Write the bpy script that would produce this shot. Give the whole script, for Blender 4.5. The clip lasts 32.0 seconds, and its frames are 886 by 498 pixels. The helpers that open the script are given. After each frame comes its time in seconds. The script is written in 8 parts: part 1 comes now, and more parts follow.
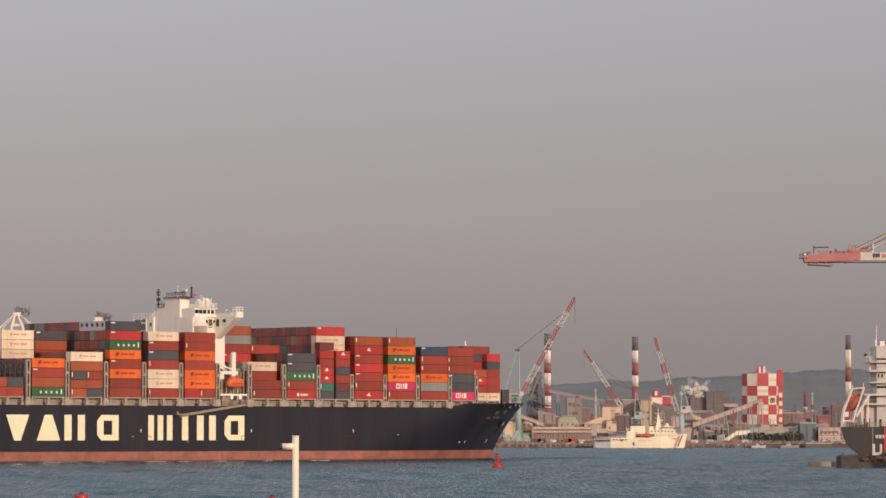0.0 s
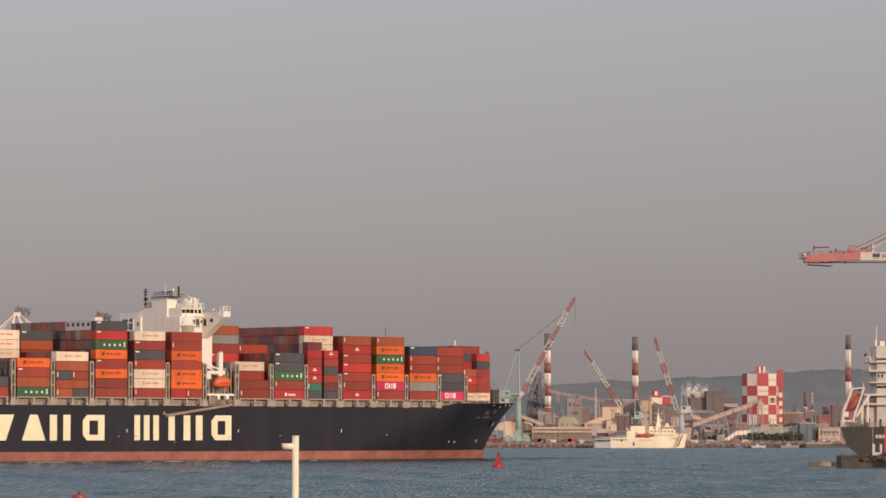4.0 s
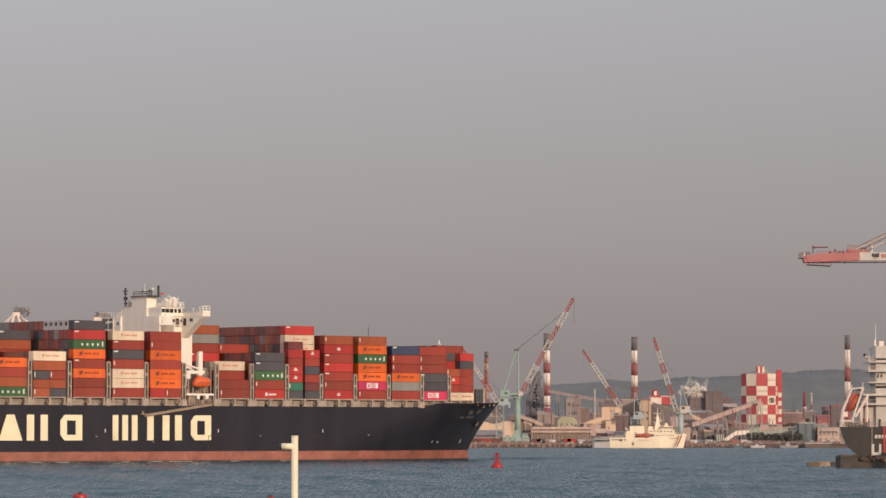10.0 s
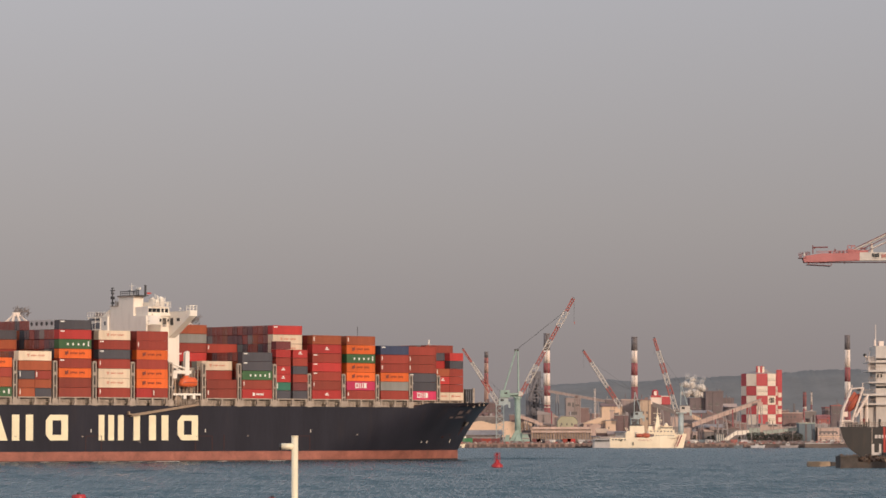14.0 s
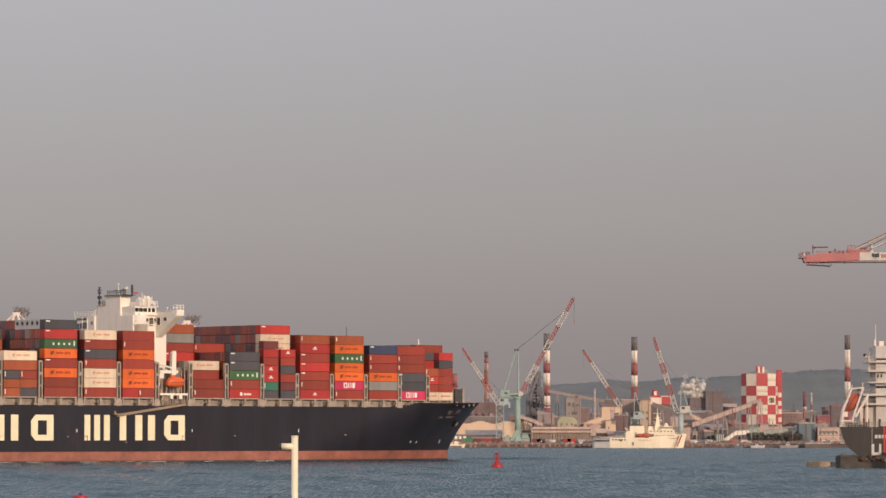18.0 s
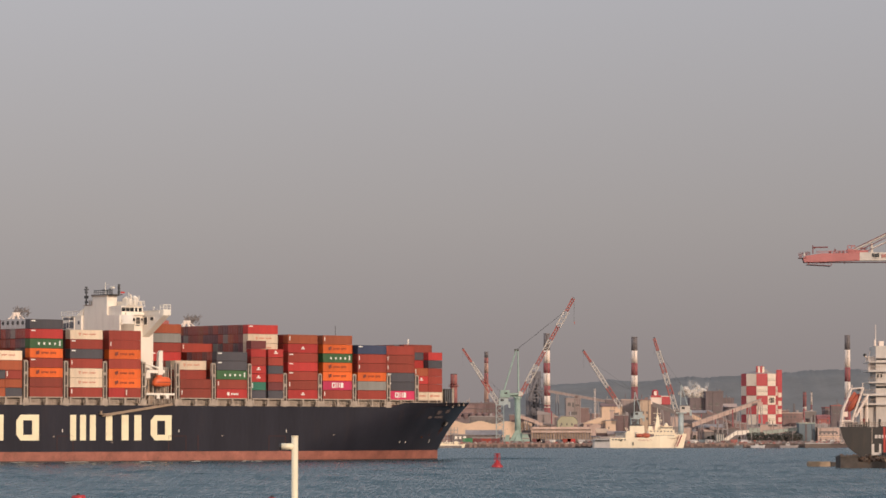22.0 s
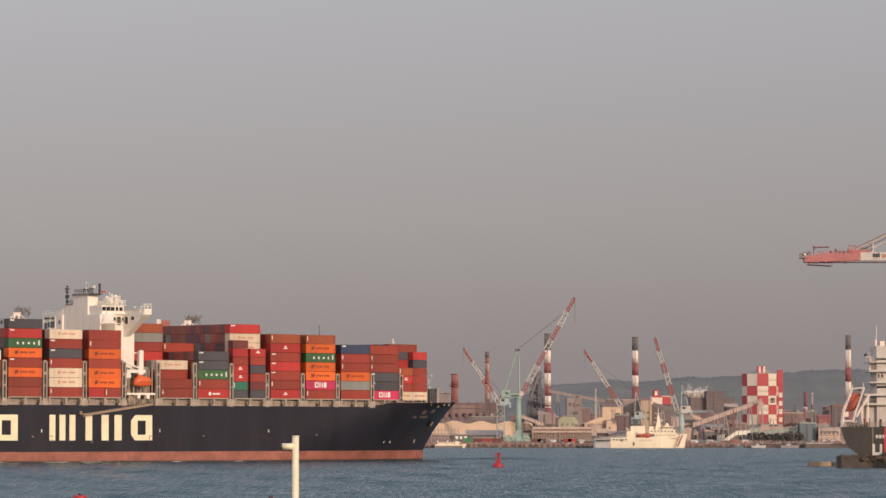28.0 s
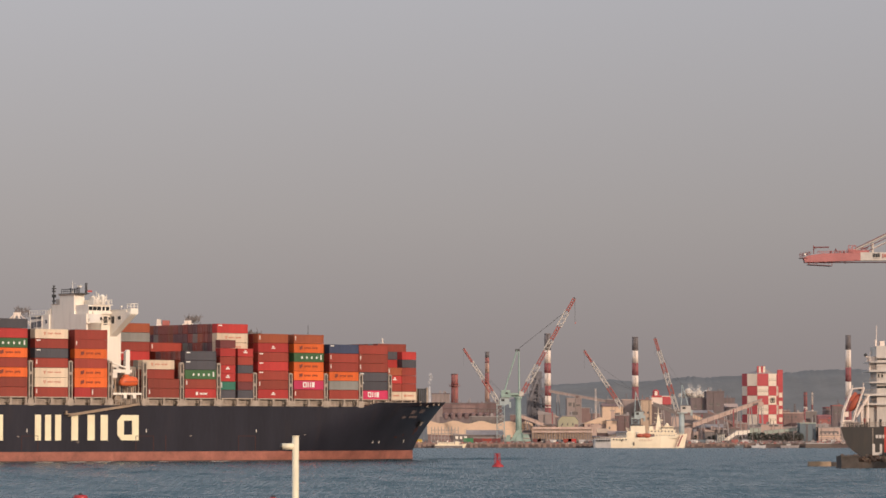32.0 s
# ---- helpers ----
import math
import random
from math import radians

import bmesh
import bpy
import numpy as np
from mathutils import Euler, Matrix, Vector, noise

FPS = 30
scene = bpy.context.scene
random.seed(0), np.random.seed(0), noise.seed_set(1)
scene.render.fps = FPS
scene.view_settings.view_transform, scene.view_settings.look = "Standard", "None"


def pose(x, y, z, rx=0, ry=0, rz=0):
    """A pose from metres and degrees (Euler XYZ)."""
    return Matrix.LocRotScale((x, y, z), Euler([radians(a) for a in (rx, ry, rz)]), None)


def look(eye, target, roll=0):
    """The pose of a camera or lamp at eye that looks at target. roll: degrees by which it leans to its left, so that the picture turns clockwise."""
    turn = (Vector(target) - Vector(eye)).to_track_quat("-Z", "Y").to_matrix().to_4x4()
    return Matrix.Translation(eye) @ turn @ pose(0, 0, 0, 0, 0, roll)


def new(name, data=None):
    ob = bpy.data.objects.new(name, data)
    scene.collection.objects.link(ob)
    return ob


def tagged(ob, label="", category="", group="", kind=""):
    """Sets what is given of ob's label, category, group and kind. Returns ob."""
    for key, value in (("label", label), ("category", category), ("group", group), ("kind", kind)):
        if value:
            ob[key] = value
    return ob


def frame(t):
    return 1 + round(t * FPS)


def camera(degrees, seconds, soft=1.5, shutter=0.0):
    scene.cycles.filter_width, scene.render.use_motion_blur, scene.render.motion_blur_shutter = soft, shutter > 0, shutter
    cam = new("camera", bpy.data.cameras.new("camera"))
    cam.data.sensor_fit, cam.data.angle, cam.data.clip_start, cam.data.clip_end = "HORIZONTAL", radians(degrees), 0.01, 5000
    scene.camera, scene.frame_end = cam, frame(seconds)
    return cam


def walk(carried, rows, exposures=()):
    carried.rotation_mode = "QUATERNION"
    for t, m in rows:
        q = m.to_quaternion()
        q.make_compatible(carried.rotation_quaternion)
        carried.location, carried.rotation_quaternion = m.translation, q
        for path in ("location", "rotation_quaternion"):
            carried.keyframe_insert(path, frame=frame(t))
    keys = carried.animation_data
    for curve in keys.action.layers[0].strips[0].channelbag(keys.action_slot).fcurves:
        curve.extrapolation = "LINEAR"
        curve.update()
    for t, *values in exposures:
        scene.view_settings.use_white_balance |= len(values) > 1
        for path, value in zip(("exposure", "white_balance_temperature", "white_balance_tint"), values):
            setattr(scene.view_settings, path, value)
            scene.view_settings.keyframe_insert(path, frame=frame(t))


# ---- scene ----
# The camera stands on a tripod on the near shore, 8.4 m above the water, looking along +y.
EYE = (0.0, 0.0, 8.4)
cam = camera(12.945, 32.0, soft=1.58)


def gaze(right):
    """The camera's pose, turned right by some degrees: the tripod gives a little."""
    return pose(*EYE, 90 + 2.717, 0, -right)


walk(cam, [(0.0, gaze(0)), (9.2, gaze(0)), (9.8, gaze(0.0116)), (25.5, gaze(0.0116)), (27.5, gaze(0)), (32.0, gaze(0))],
     exposures=[(0.0, 0.0), (24.0, 0.02), (32.0, 0.02)])

# World: hazy low sun behind the camera's right shoulder.
SUN_TO = Vector((0.583, -0.773, 0.25)).normalized()
world = bpy.data.worlds.new("World")
scene.world = world
world.use_nodes = True
wn, wl = world.node_tree.nodes, world.node_tree.links
wn.clear()
w_out = wn.new("ShaderNodeOutputWorld")
w_bg = wn.new("ShaderNodeBackground")
w_sky = wn.new("ShaderNodeTexSky")
w_sky.sky_type = "NISHITA"
w_sky.sun_disc = False
w_sky.sun_elevation = math.asin(SUN_TO.z)
w_sky.sun_rotation = math.atan2(SUN_TO.x, SUN_TO.y)
w_sky.dust_density = 4.0
w_mul = wn.new("ShaderNodeMix")
w_mul.data_type, w_mul.blend_type = "RGBA", "MULTIPLY"
w_mul.inputs["Factor"].default_value = 1.0
w_mul.inputs["B"].default_value = (0.1, 0.1, 0.1, 1)
w_geo = wn.new("ShaderNodeTexCoord")
w_sep = wn.new("ShaderNodeSeparateXYZ")
w_ramp = wn.new("ShaderNodeValToRGB")
w_mix = wn.new("ShaderNodeMix")
w_mix.data_type = "RGBA"
w_mix.inputs["Factor"].default_value = 0.9
wl.new(w_geo.outputs["Generated"], w_sep.inputs[0])
wl.new(w_sep.outputs["Z"], w_ramp.inputs[0])
HAZE = [(0.0, (0.288, 0.250, 0.247)), (0.02, (0.3145, 0.276, 0.2725)), (0.055, (0.387, 0.353, 0.3495)), (0.112, (0.457, 0.442, 0.467)), (0.3, (0.385, 0.415, 0.475)), (1.0, (0.24, 0.31, 0.415))]
for k, (p, c) in enumerate(HAZE):
    el = w_ramp.color_ramp.elements[k] if k < 2 else w_ramp.color_ramp.elements.new(p)
    el.position, el.color = p, (*c, 1)
wl.new(w_sky.outputs[0], w_mul.inputs["A"])
wl.new(w_mul.outputs["Result"], w_mix.inputs["A"])
wl.new(w_ramp.outputs[0], w_mix.inputs["B"])
# the haze is a little brighter towards the west
w_side = wn.new("ShaderNodeMapRange")
w_side.inputs["From Min"].default_value, w_side.inputs["From Max"].default_value = -0.5, 0.5
w_side.inputs["To Min"].default_value, w_side.inputs["To Max"].default_value = 1.17, 0.83
wl.new(w_sep.outputs["X"], w_side.inputs["Value"])
# and much brighter on the side of the low sun, behind the camera
w_back = wn.new("ShaderNodeMapRange")
w_back.inputs["From Min"].default_value, w_back.inputs["From Max"].default_value = 0.8, -0.7
w_back.inputs["To Min"].default_value, w_back.inputs["To Max"].default_value = 1.0, 2.1
wl.new(w_sep.outputs["Y"], w_back.inputs["Value"])
w_gain = wn.new("ShaderNodeMath")
w_gain.operation = "MULTIPLY"
wl.new(w_side.outputs[0], w_gain.inputs[0])
wl.new(w_back.outputs[0], w_gain.inputs[1])
wl.new(w_gain.outputs[0], w_bg.inputs["Strength"])
w_glow = wn.new("ShaderNodeMapRange")
w_glow.inputs["From Min"].default_value, w_glow.inputs["From Max"].default_value = 0.8, -0.7
wl.new(w_sep.outputs["Y"], w_glow.inputs["Value"])
w_warm = wn.new("ShaderNodeMix")
w_warm.data_type, w_warm.blend_type = "RGBA", "MULTIPLY"
w_warm.inputs["B"].default_value = (1.0, 0.86, 0.72, 1)
wl.new(w_glow.outputs[0], w_warm.inputs["Factor"])
wl.new(w_mix.outputs["Result"], w_warm.inputs["A"])
wl.new(w_warm.outputs["Result"], w_bg.inputs[0])
wl.new(w_bg.outputs[0], w_out.inputs[0])

sun_data = bpy.data.lights.new("sun", "SUN")
sun_data.energy, sun_data.angle, sun_data.color = 2.45, radians(0.6), (1.0, 0.775, 0.60)
sun = new("sun", sun_data)
sun.matrix_world = look(SUN_TO * 100, (0, 0, 0))


# Materials ---------------------------------------------------------------
def mat(name, color, rough=0.6, metal=0.0, vary=0.25, scale=0.5, grime=0.0, bump=0.0, streak=False, rnd=0.0, glow=0.0):
    """A painted or weathered surface: colour broken up at two scales (metres), with grime and relief."""
    m = bpy.data.materials.new(name)
    m.use_nodes = True
    nt = m.node_tree
    n, l = nt.nodes, nt.links
    b = n["Principled BSDF"]
    b.inputs["Roughness"].default_value = rough
    b.inputs["Metallic"].default_value = metal
    tc = n.new("ShaderNodeTexCoord")
    mp = n.new("ShaderNodeMapping")
    mp.inputs["Scale"].default_value = (1, 1, 0.18) if streak else (1, 1, 1)
    l.new(tc.outputs["Object"], mp.inputs[0])
    n1 = n.new("ShaderNodeTexNoise")
    n1.inputs["Scale"].default_value = scale
    n1.inputs["Detail"].default_value = 4
    l.new(mp.outputs[0], n1.inputs["Vector"])
    n2 = n.new("ShaderNodeTexNoise")
    n2.inputs["Scale"].default_value = scale * 9
    n2.inputs["Detail"].default_value = 3
    l.new(mp.outputs[0], n2.inputs["Vector"])
    add = n.new("ShaderNodeMath")
    add.operation = "MULTIPLY_ADD"
    l.new(n2.outputs["Fac"], add.inputs[0])
    add.inputs[1].default_value = 0.5
    l.new(n1.outputs["Fac"], add.inputs[2])
    rg = n.new("ShaderNodeMapRange")
    rg.inputs["From Min"].default_value, rg.inputs["From Max"].default_value = 0.5, 1.0
    rg.inputs["To Min"].default_value, rg.inputs["To Max"].default_value = 1 - vary, 1 + vary * 0.6
    l.new(add.outputs[0], rg.inputs["Value"])
    hsv = n.new("ShaderNodeHueSaturation")
    hsv.inputs["Color"].default_value = (*color, 1)
    src = rg.outputs[0]
    if rnd:
        oi = n.new("ShaderNodeObjectInfo")
        r2 = n.new("ShaderNodeMapRange")
        r2.inputs["To Min"].default_value, r2.inputs["To Max"].default_value = 1 - rnd, 1 + rnd
        l.new(oi.outputs["Random"], r2.inputs["Value"])
        mu = n.new("ShaderNodeMath")
        mu.operation = "MULTIPLY"
        l.new(src, mu.inputs[0])
        l.new(r2.outputs[0], mu.inputs[1])
        src = mu.outputs[0]
    l.new(src, hsv.inputs["Value"])
    col = hsv.outputs[0]
    if grime:
        mx = n.new("ShaderNodeMix")
        mx.data_type = "RGBA"
        th = n.new("ShaderNodeMapRange")
        th.inputs["From Min"].default_value, th.inputs["From Max"].default_value = 0.55, 0.72
        th.inputs["To Max"].default_value = grime
        n3 = n.new("ShaderNodeTexNoise")
        n3.inputs["Scale"].default_value = scale * 2.3
        n3.inputs["Detail"].default_value = 5
        l.new(mp.outputs[0], n3.inputs["Vector"])
        l.new(n3.outputs["Fac"], th.inputs["Value"])
        l.new(th.outputs[0], mx.inputs["Factor"])
        l.new(col, mx.inputs["A"])
        mx.inputs["B"].default_value = (0.13, 0.075, 0.05, 1)
        col = mx.outputs["Result"]
    l.new(col, b.inputs["Base Color"])
    if glow:
        l.new(col, b.inputs["Emission Color"])
        b.inputs["Emission Strength"].default_value = glow
    if bump:
        bp = n.new("ShaderNodeBump")
        bp.inputs["Strength"].default_value = bump
        bp.inputs["Distance"].default_value = 0.1
        l.new(n2.outputs["Fac"], bp.inputs["Height"])
        l.new(bp.outputs[0], b.inputs["Normal"])
    return m


def water_mat():
    """Wind-ruffled harbour water: small steep ripples, in streaks and patches of calmer and rougher water."""
    m = bpy.data.materials.new("harbour_water")
    m.use_nodes = True
    n, l = m.node_tree.nodes, m.node_tree.links
    b = n["Principled BSDF"]
    b.inputs["Roughness"].default_value = 0.24
    b.inputs["IOR"].default_value = 1.33
    tc = n.new("ShaderNodeTexCoord")

    def noisy(sx, sy, scale, detail=3.0, turn=0.2):
        mp = n.new("ShaderNodeMapping")
        mp.inputs["Scale"].default_value = (sx, sy, 1)
        mp.inputs["Rotation"].default_value = (0, 0, turn)
        l.new(tc.outputs["Object"], mp.inputs[0])
        t = n.new("ShaderNodeTexNoise")
        t.inputs["Scale"].default_value = scale
        t.inputs["Detail"].default_value = detail
        l.new(mp.outputs[0], t.inputs["Vector"])
        return t.outputs["Fac"]

    def math_node(op, a, b2, c=None):
        q = n.new("ShaderNodeMath")
        q.operation = op
        for i, v in enumerate((a, b2, c)):
            if v is None:
                continue
            if isinstance(v, (int, float)):
                q.inputs[i].default_value = v
            else:
                l.new(v, q.inputs[i])
        return q.outputs[0]

    h = math_node("MULTIPLY_ADD", noisy(0.6, 1.0, 1.3, 3), 0.10, math_node("MULTIPLY", noisy(0.5, 1.0, 0.55, 3, 0.35), 0.18))
    patch = noisy(1.0, 0.35, 0.018, 3, 0.05)
    streak = noisy(1.0, 0.12, 0.09, 2, 0.03)
    rough = n.new("ShaderNodeMapRange")
    rough.inputs["From Min"].default_value, rough.inputs["From Max"].default_value = 0.52, 0.80
    rough.inputs["To Min"].default_value, rough.inputs["To Max"].default_value = 0.05, 1.35
    fleck = noisy(1.2, 0.03, 1.5, 4, 0.0)
    slick = noisy(0.10, 1.0, 0.012, 3, 0.02)
    l.new(math_node("MULTIPLY_ADD", slick, 0.45, math_node("MULTIPLY_ADD", fleck, 0.6, math_node("MULTIPLY_ADD", streak, 0.2, math_node("MULTIPLY", patch, 0.05)))), rough.inputs["Value"])
    gloss = n.new("ShaderNodeMapRange")
    gloss.inputs["From Min"].default_value, gloss.inputs["From Max"].default_value = 0.38, 0.62
    gloss.inputs["To Min"].default_value, gloss.inputs["To Max"].default_value = 0.20, 0.37
    l.new(fleck, gloss.inputs["Value"])
    l.new(gloss.outputs[0], b.inputs["Roughness"])
    bp = n.new("ShaderNodeBump")
    bp.inputs["Distance"].default_value = 1.3
    l.new(rough.outputs[0], bp.inputs["Strength"])
    l.new(h, bp.inputs["Height"])
    l.new(bp.outputs[0], b.inputs["Normal"])
    col = n.new("ShaderNodeMix")
    col.data_type = "RGBA"
    col.inputs["A"].default_value = (0.029, 0.075, 0.096, 1)
    col.inputs["B"].default_value = (0.040, 0.095, 0.117, 1)
    l.new(patch, col.inputs["Factor"])
    l.new(col.outputs["Result"], b.inputs["Base Color"])
    return m


WATER = water_mat()
HULL_BLACK = mat("hull_black_paint", (0.0268, 0.0257, 0.0355), 0.40, 0, 0.25, 0.12, 0.07, 0.05, streak=True)
HULL_BLACK.node_tree.nodes["Principled BSDF"].inputs["Specular IOR Level"].default_value = 0.32
HULL_RED = mat("antifouling_red", (0.34, 0.126, 0.092), 0.65, 0, 0.38, 0.22, 0.35, 0.05)
WATERLINE_DARK = mat("dark_waterline_band", (0.055, 0.042, 0.038), 0.6, 0, 0.3, 0.4)
CREAM = mat("cream_marking_paint", (0.90, 0.80, 0.56), 0.55, 0, 0.08, 0.3, 0.0)
WHITE = mat("white_ship_paint", (0.88, 0.81, 0.72), 0.5, 0, 0.05, 0.3, 0.08, streak=True)
STEEL_GREY = mat("light_grey_deck_steel", (0.42, 0.345, 0.285), 0.6, 0, 0.25, 0.6, 0.30)
DARK_STEEL = mat("dark_steel", (0.05, 0.05, 0.052), 0.6, 0, 0.3, 0.6, 0.2)
LASHING = mat("dull_blue_lashing_steel", (0.13, 0.135, 0.15), 0.6, 0, 0.3, 0.6, 0.2)
DECK = mat("brown_deck_paint", (0.16, 0.07, 0.05), 0.7, 0, 0.3, 0.2, 0.2)
GLASS_DARK = mat("dark_window_glass", (0.02, 0.025, 0.03), 0.08, 0, 0.1, 0.5)
ORANGE_BOAT = mat("lifeboat_orange", (0.74, 0.135, 0.04), 0.45, 0, 0.12, 0.6, 0.05)
RED_PAINT = mat("red_paint", (0.50, 0.045, 0.035), 0.5, 0, 0.2, 0.5, 0.1)
# Boom red is muted to pink, the haze effect put into the paint colour.
BOOM_RED = mat("haze_muted_boom_red", (0.46, 0.165, 0.162), 0.5, 0, 0.15, 0.3, 0.08)
PALE_GREEN = mat("pale_green_crane_paint", (0.29, 0.395, 0.35), 0.55, 0, 0.18, 0.4, 0.1)
PALE_BLUE = mat("pale_blue_crane_paint", (0.38, 0.44, 0.45), 0.55, 0, 0.18, 0.4, 0.1)
BAND_RED = mat("chimney_band_red", (0.31, 0.095, 0.10), 0.7, 0, 0.12, 0.2, 0.06, streak=True)
FADED_PINK = mat("faded_chimney_pink", (0.48, 0.30, 0.24), 0.7, 0, 0.2, 0.2, 0.1, streak=True)
BAND_WHITE = mat("chimney_band_white", (0.840, 0.710, 0.631), 0.7, 0, 0.09, 0.2, 0.07, streak=True)
BAND_SOOT = mat("chimney_sooty_top", (0.17, 0.15, 0.155), 0.8, 0, 0.3, 0.2)
# Works colours are lifted and blued a little; this paints in the haze.
TAN = mat("tan_cladding", (0.540, 0.400, 0.348), 0.75, 0, 0.2, 0.12, 0.15, streak=True)
TENT = mat("sandy_storage_roof", (0.700, 0.510, 0.374), 0.8, 0, 0.12, 0.06, 0.05)
RUST = mat("rusty_works_cladding", (0.260, 0.175, 0.166), 0.85, 0, 0.3, 0.12, 0.3, streak=True)
SOOT = mat("sooty_steelwork", (0.20, 0.175, 0.17), 0.8, 0, 0.3, 0.15, 0.2)
GREYWALL = mat("grey_cladding", (0.335, 0.300, 0.300), 0.75, 0, 0.2, 0.15, 0.15, streak=True)
BLUEWALL = mat("blue_grey_cladding", (0.14, 0.18, 0.21), 0.7, 0, 0.2, 0.15, 0.1, streak=True)
# Quay concrete in two copies: sunlit faces pale, shade between the piers painted dark.
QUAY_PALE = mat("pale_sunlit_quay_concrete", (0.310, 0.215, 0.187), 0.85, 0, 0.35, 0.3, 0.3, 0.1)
QUAY_DARK = mat("shaded_quay_concrete", (0.135, 0.105, 0.102), 0.9, 0, 0.35, 0.3, 0.2)
OLIVE = mat("pale_olive_cladding", (0.40, 0.38, 0.27), 0.75, 0, 0.15, 0.15, 0.1, streak=True)
CONCRETE = mat("quay_concrete", (0.15, 0.12, 0.107), 0.85, 0, 0.35, 0.2, 0.3, 0.2)
GROUND = mat("dusty_ground", (0.125, 0.102, 0.09), 0.9, 0, 0.3, 0.05, 0.2)
# The hills glow faintly: haze over them is put into colour and emission.
HILL = mat("wooded_hills_haze_glow", (0.130, 0.128, 0.129), 0.95, 0, 0.16, 0.02, 0, 0, glow=0.33)
# Foliage colour raised to include the haze in front of it.
LEAF = mat("dark_foliage", (0.10, 0.105, 0.092), 0.9, 0, 0.5, 0.3)
BUOY_RED = mat("buoy_red", (0.42, 0.026, 0.034), 0.45, 0, 0.15, 1.5, 0.1)
POLE_CREAM = mat("cream_pole_paint", (0.90, 0.81, 0.60), 0.45, 0, 0.06, 2.0, 0.05)
CHECK_RED = mat("checker_red", (0.47, 0.075, 0.085), 0.65, 0, 0.15, 0.2, 0.05)
CHECK_WHITE = mat("checker_white", (0.755, 0.655, 0.555), 0.65, 0, 0.12, 0.2, 0.06)
# Both furnace steels are lightened towards grey-blue to paint in the haze.
FURNACE_DARK = mat("hazed_sooty_furnace_steel", (0.185, 0.178, 0.196), 0.85, 0, 0.3, 0.15, 0.15)
FURNACE = mat("hazed_furnace_steel", (0.28, 0.24, 0.23), 0.85, 0, 0.3, 0.15, 0.2)
LADDER = mat("weathered_gangway", (0.34, 0.25, 0.18), 0.7, 0, 0.2, 0.5, 0.2)
REEFER = mat("pale_grey_reefer_paint", (0.520, 0.500, 0.503), 0.6, 0, 0.15, 0.4, 0.15)
STAY_GREY = mat("grey_stay_paint", (0.46, 0.42, 0.39), 0.6, 0, 0.15, 0.4, 0.1)
PATROL_WHITE = mat("patrol_ship_white", (0.88, 0.765, 0.59), 0.5, 0, 0.08, 0.3, 0.05, streak=True)
UPPERWORKS = mat("dulled_white_upperworks", (0.590, 0.540, 0.503), 0.6, 0, 0.14, 0.3, 0.12, streak=True)
BOAT_DULL = mat("faded_lifeboat_orange", (0.44, 0.10, 0.055), 0.5, 0, 0.15, 0.6, 0.1)
DARK_RUST = mat("dark_rusty_cladding", (0.205, 0.138, 0.139), 0.85, 0, 0.3, 0.12, 0.3, streak=True)
OCHRE = mat("ochre_cladding", (0.540, 0.410, 0.310), 0.75, 0, 0.18, 0.12, 0.12, streak=True)
# Mauve and pale claddings of the far works have haze mixed into their colour.
MAUVE = mat("hazed_mauve_cladding", (0.190, 0.152, 0.157), 0.85, 0, 0.25, 0.12, 0.15, streak=True)
PALE_HAZED = mat("hazed_pale_cladding", (0.340, 0.280, 0.268), 0.85, 0, 0.25, 0.12, 0.15, streak=True)
# Red softened by haze, mixed straight into the base colour.
HAZED_RED = mat("hazed_red_plaster", (0.36, 0.13, 0.12), 0.75, 0, 0.2, 0.2, 0.1, streak=True)
MINT = mat("pale_mint_cladding", (0.36, 0.41, 0.36), 0.7, 0, 0.15, 0.15, 0.1)
# Far window glass with its darks lifted: haze put into the colour.
HAZED_GLASS = mat("hazed_window_glass", (0.15, 0.135, 0.13), 0.35, 0, 0.2, 0.5)
MAROON = mat("dull_maroon_paint", (0.19, 0.055, 0.055), 0.6, 0, 0.2, 0.5, 0.15)
FOAM = mat("white_foam", (0.75, 0.72, 0.68), 0.9, 0, 0.2, 1.0)
STEAM = mat("white_steam", (0.86, 0.80, 0.74), 1.0, 0, 0.05, 0.2)


def thin_out(m, low, high, scale):
    """Makes a steam material see-through in uneven wisps."""
    n, l = m.node_tree.nodes, m.node_tree.links
    b = n["Principled BSDF"]
    b.inputs["Specular IOR Level"].default_value = 0.0
    tc, tx, rg = n.new("ShaderNodeTexCoord"), n.new("ShaderNodeTexNoise"), n.new("ShaderNodeMapRange")
    tx.inputs["Scale"].default_value, tx.inputs["Detail"].default_value = scale, 4
    rg.inputs["From Min"].default_value, rg.inputs["From Max"].default_value = 0.36, 0.64
    rg.inputs["To Min"].default_value, rg.inputs["To Max"].default_value = low, high
    l.new(tc.outputs["Object"], tx.inputs["Vector"])
    l.new(tx.outputs["Fac"], rg.inputs["Value"])
    l.new(rg.outputs[0], b.inputs["Alpha"])


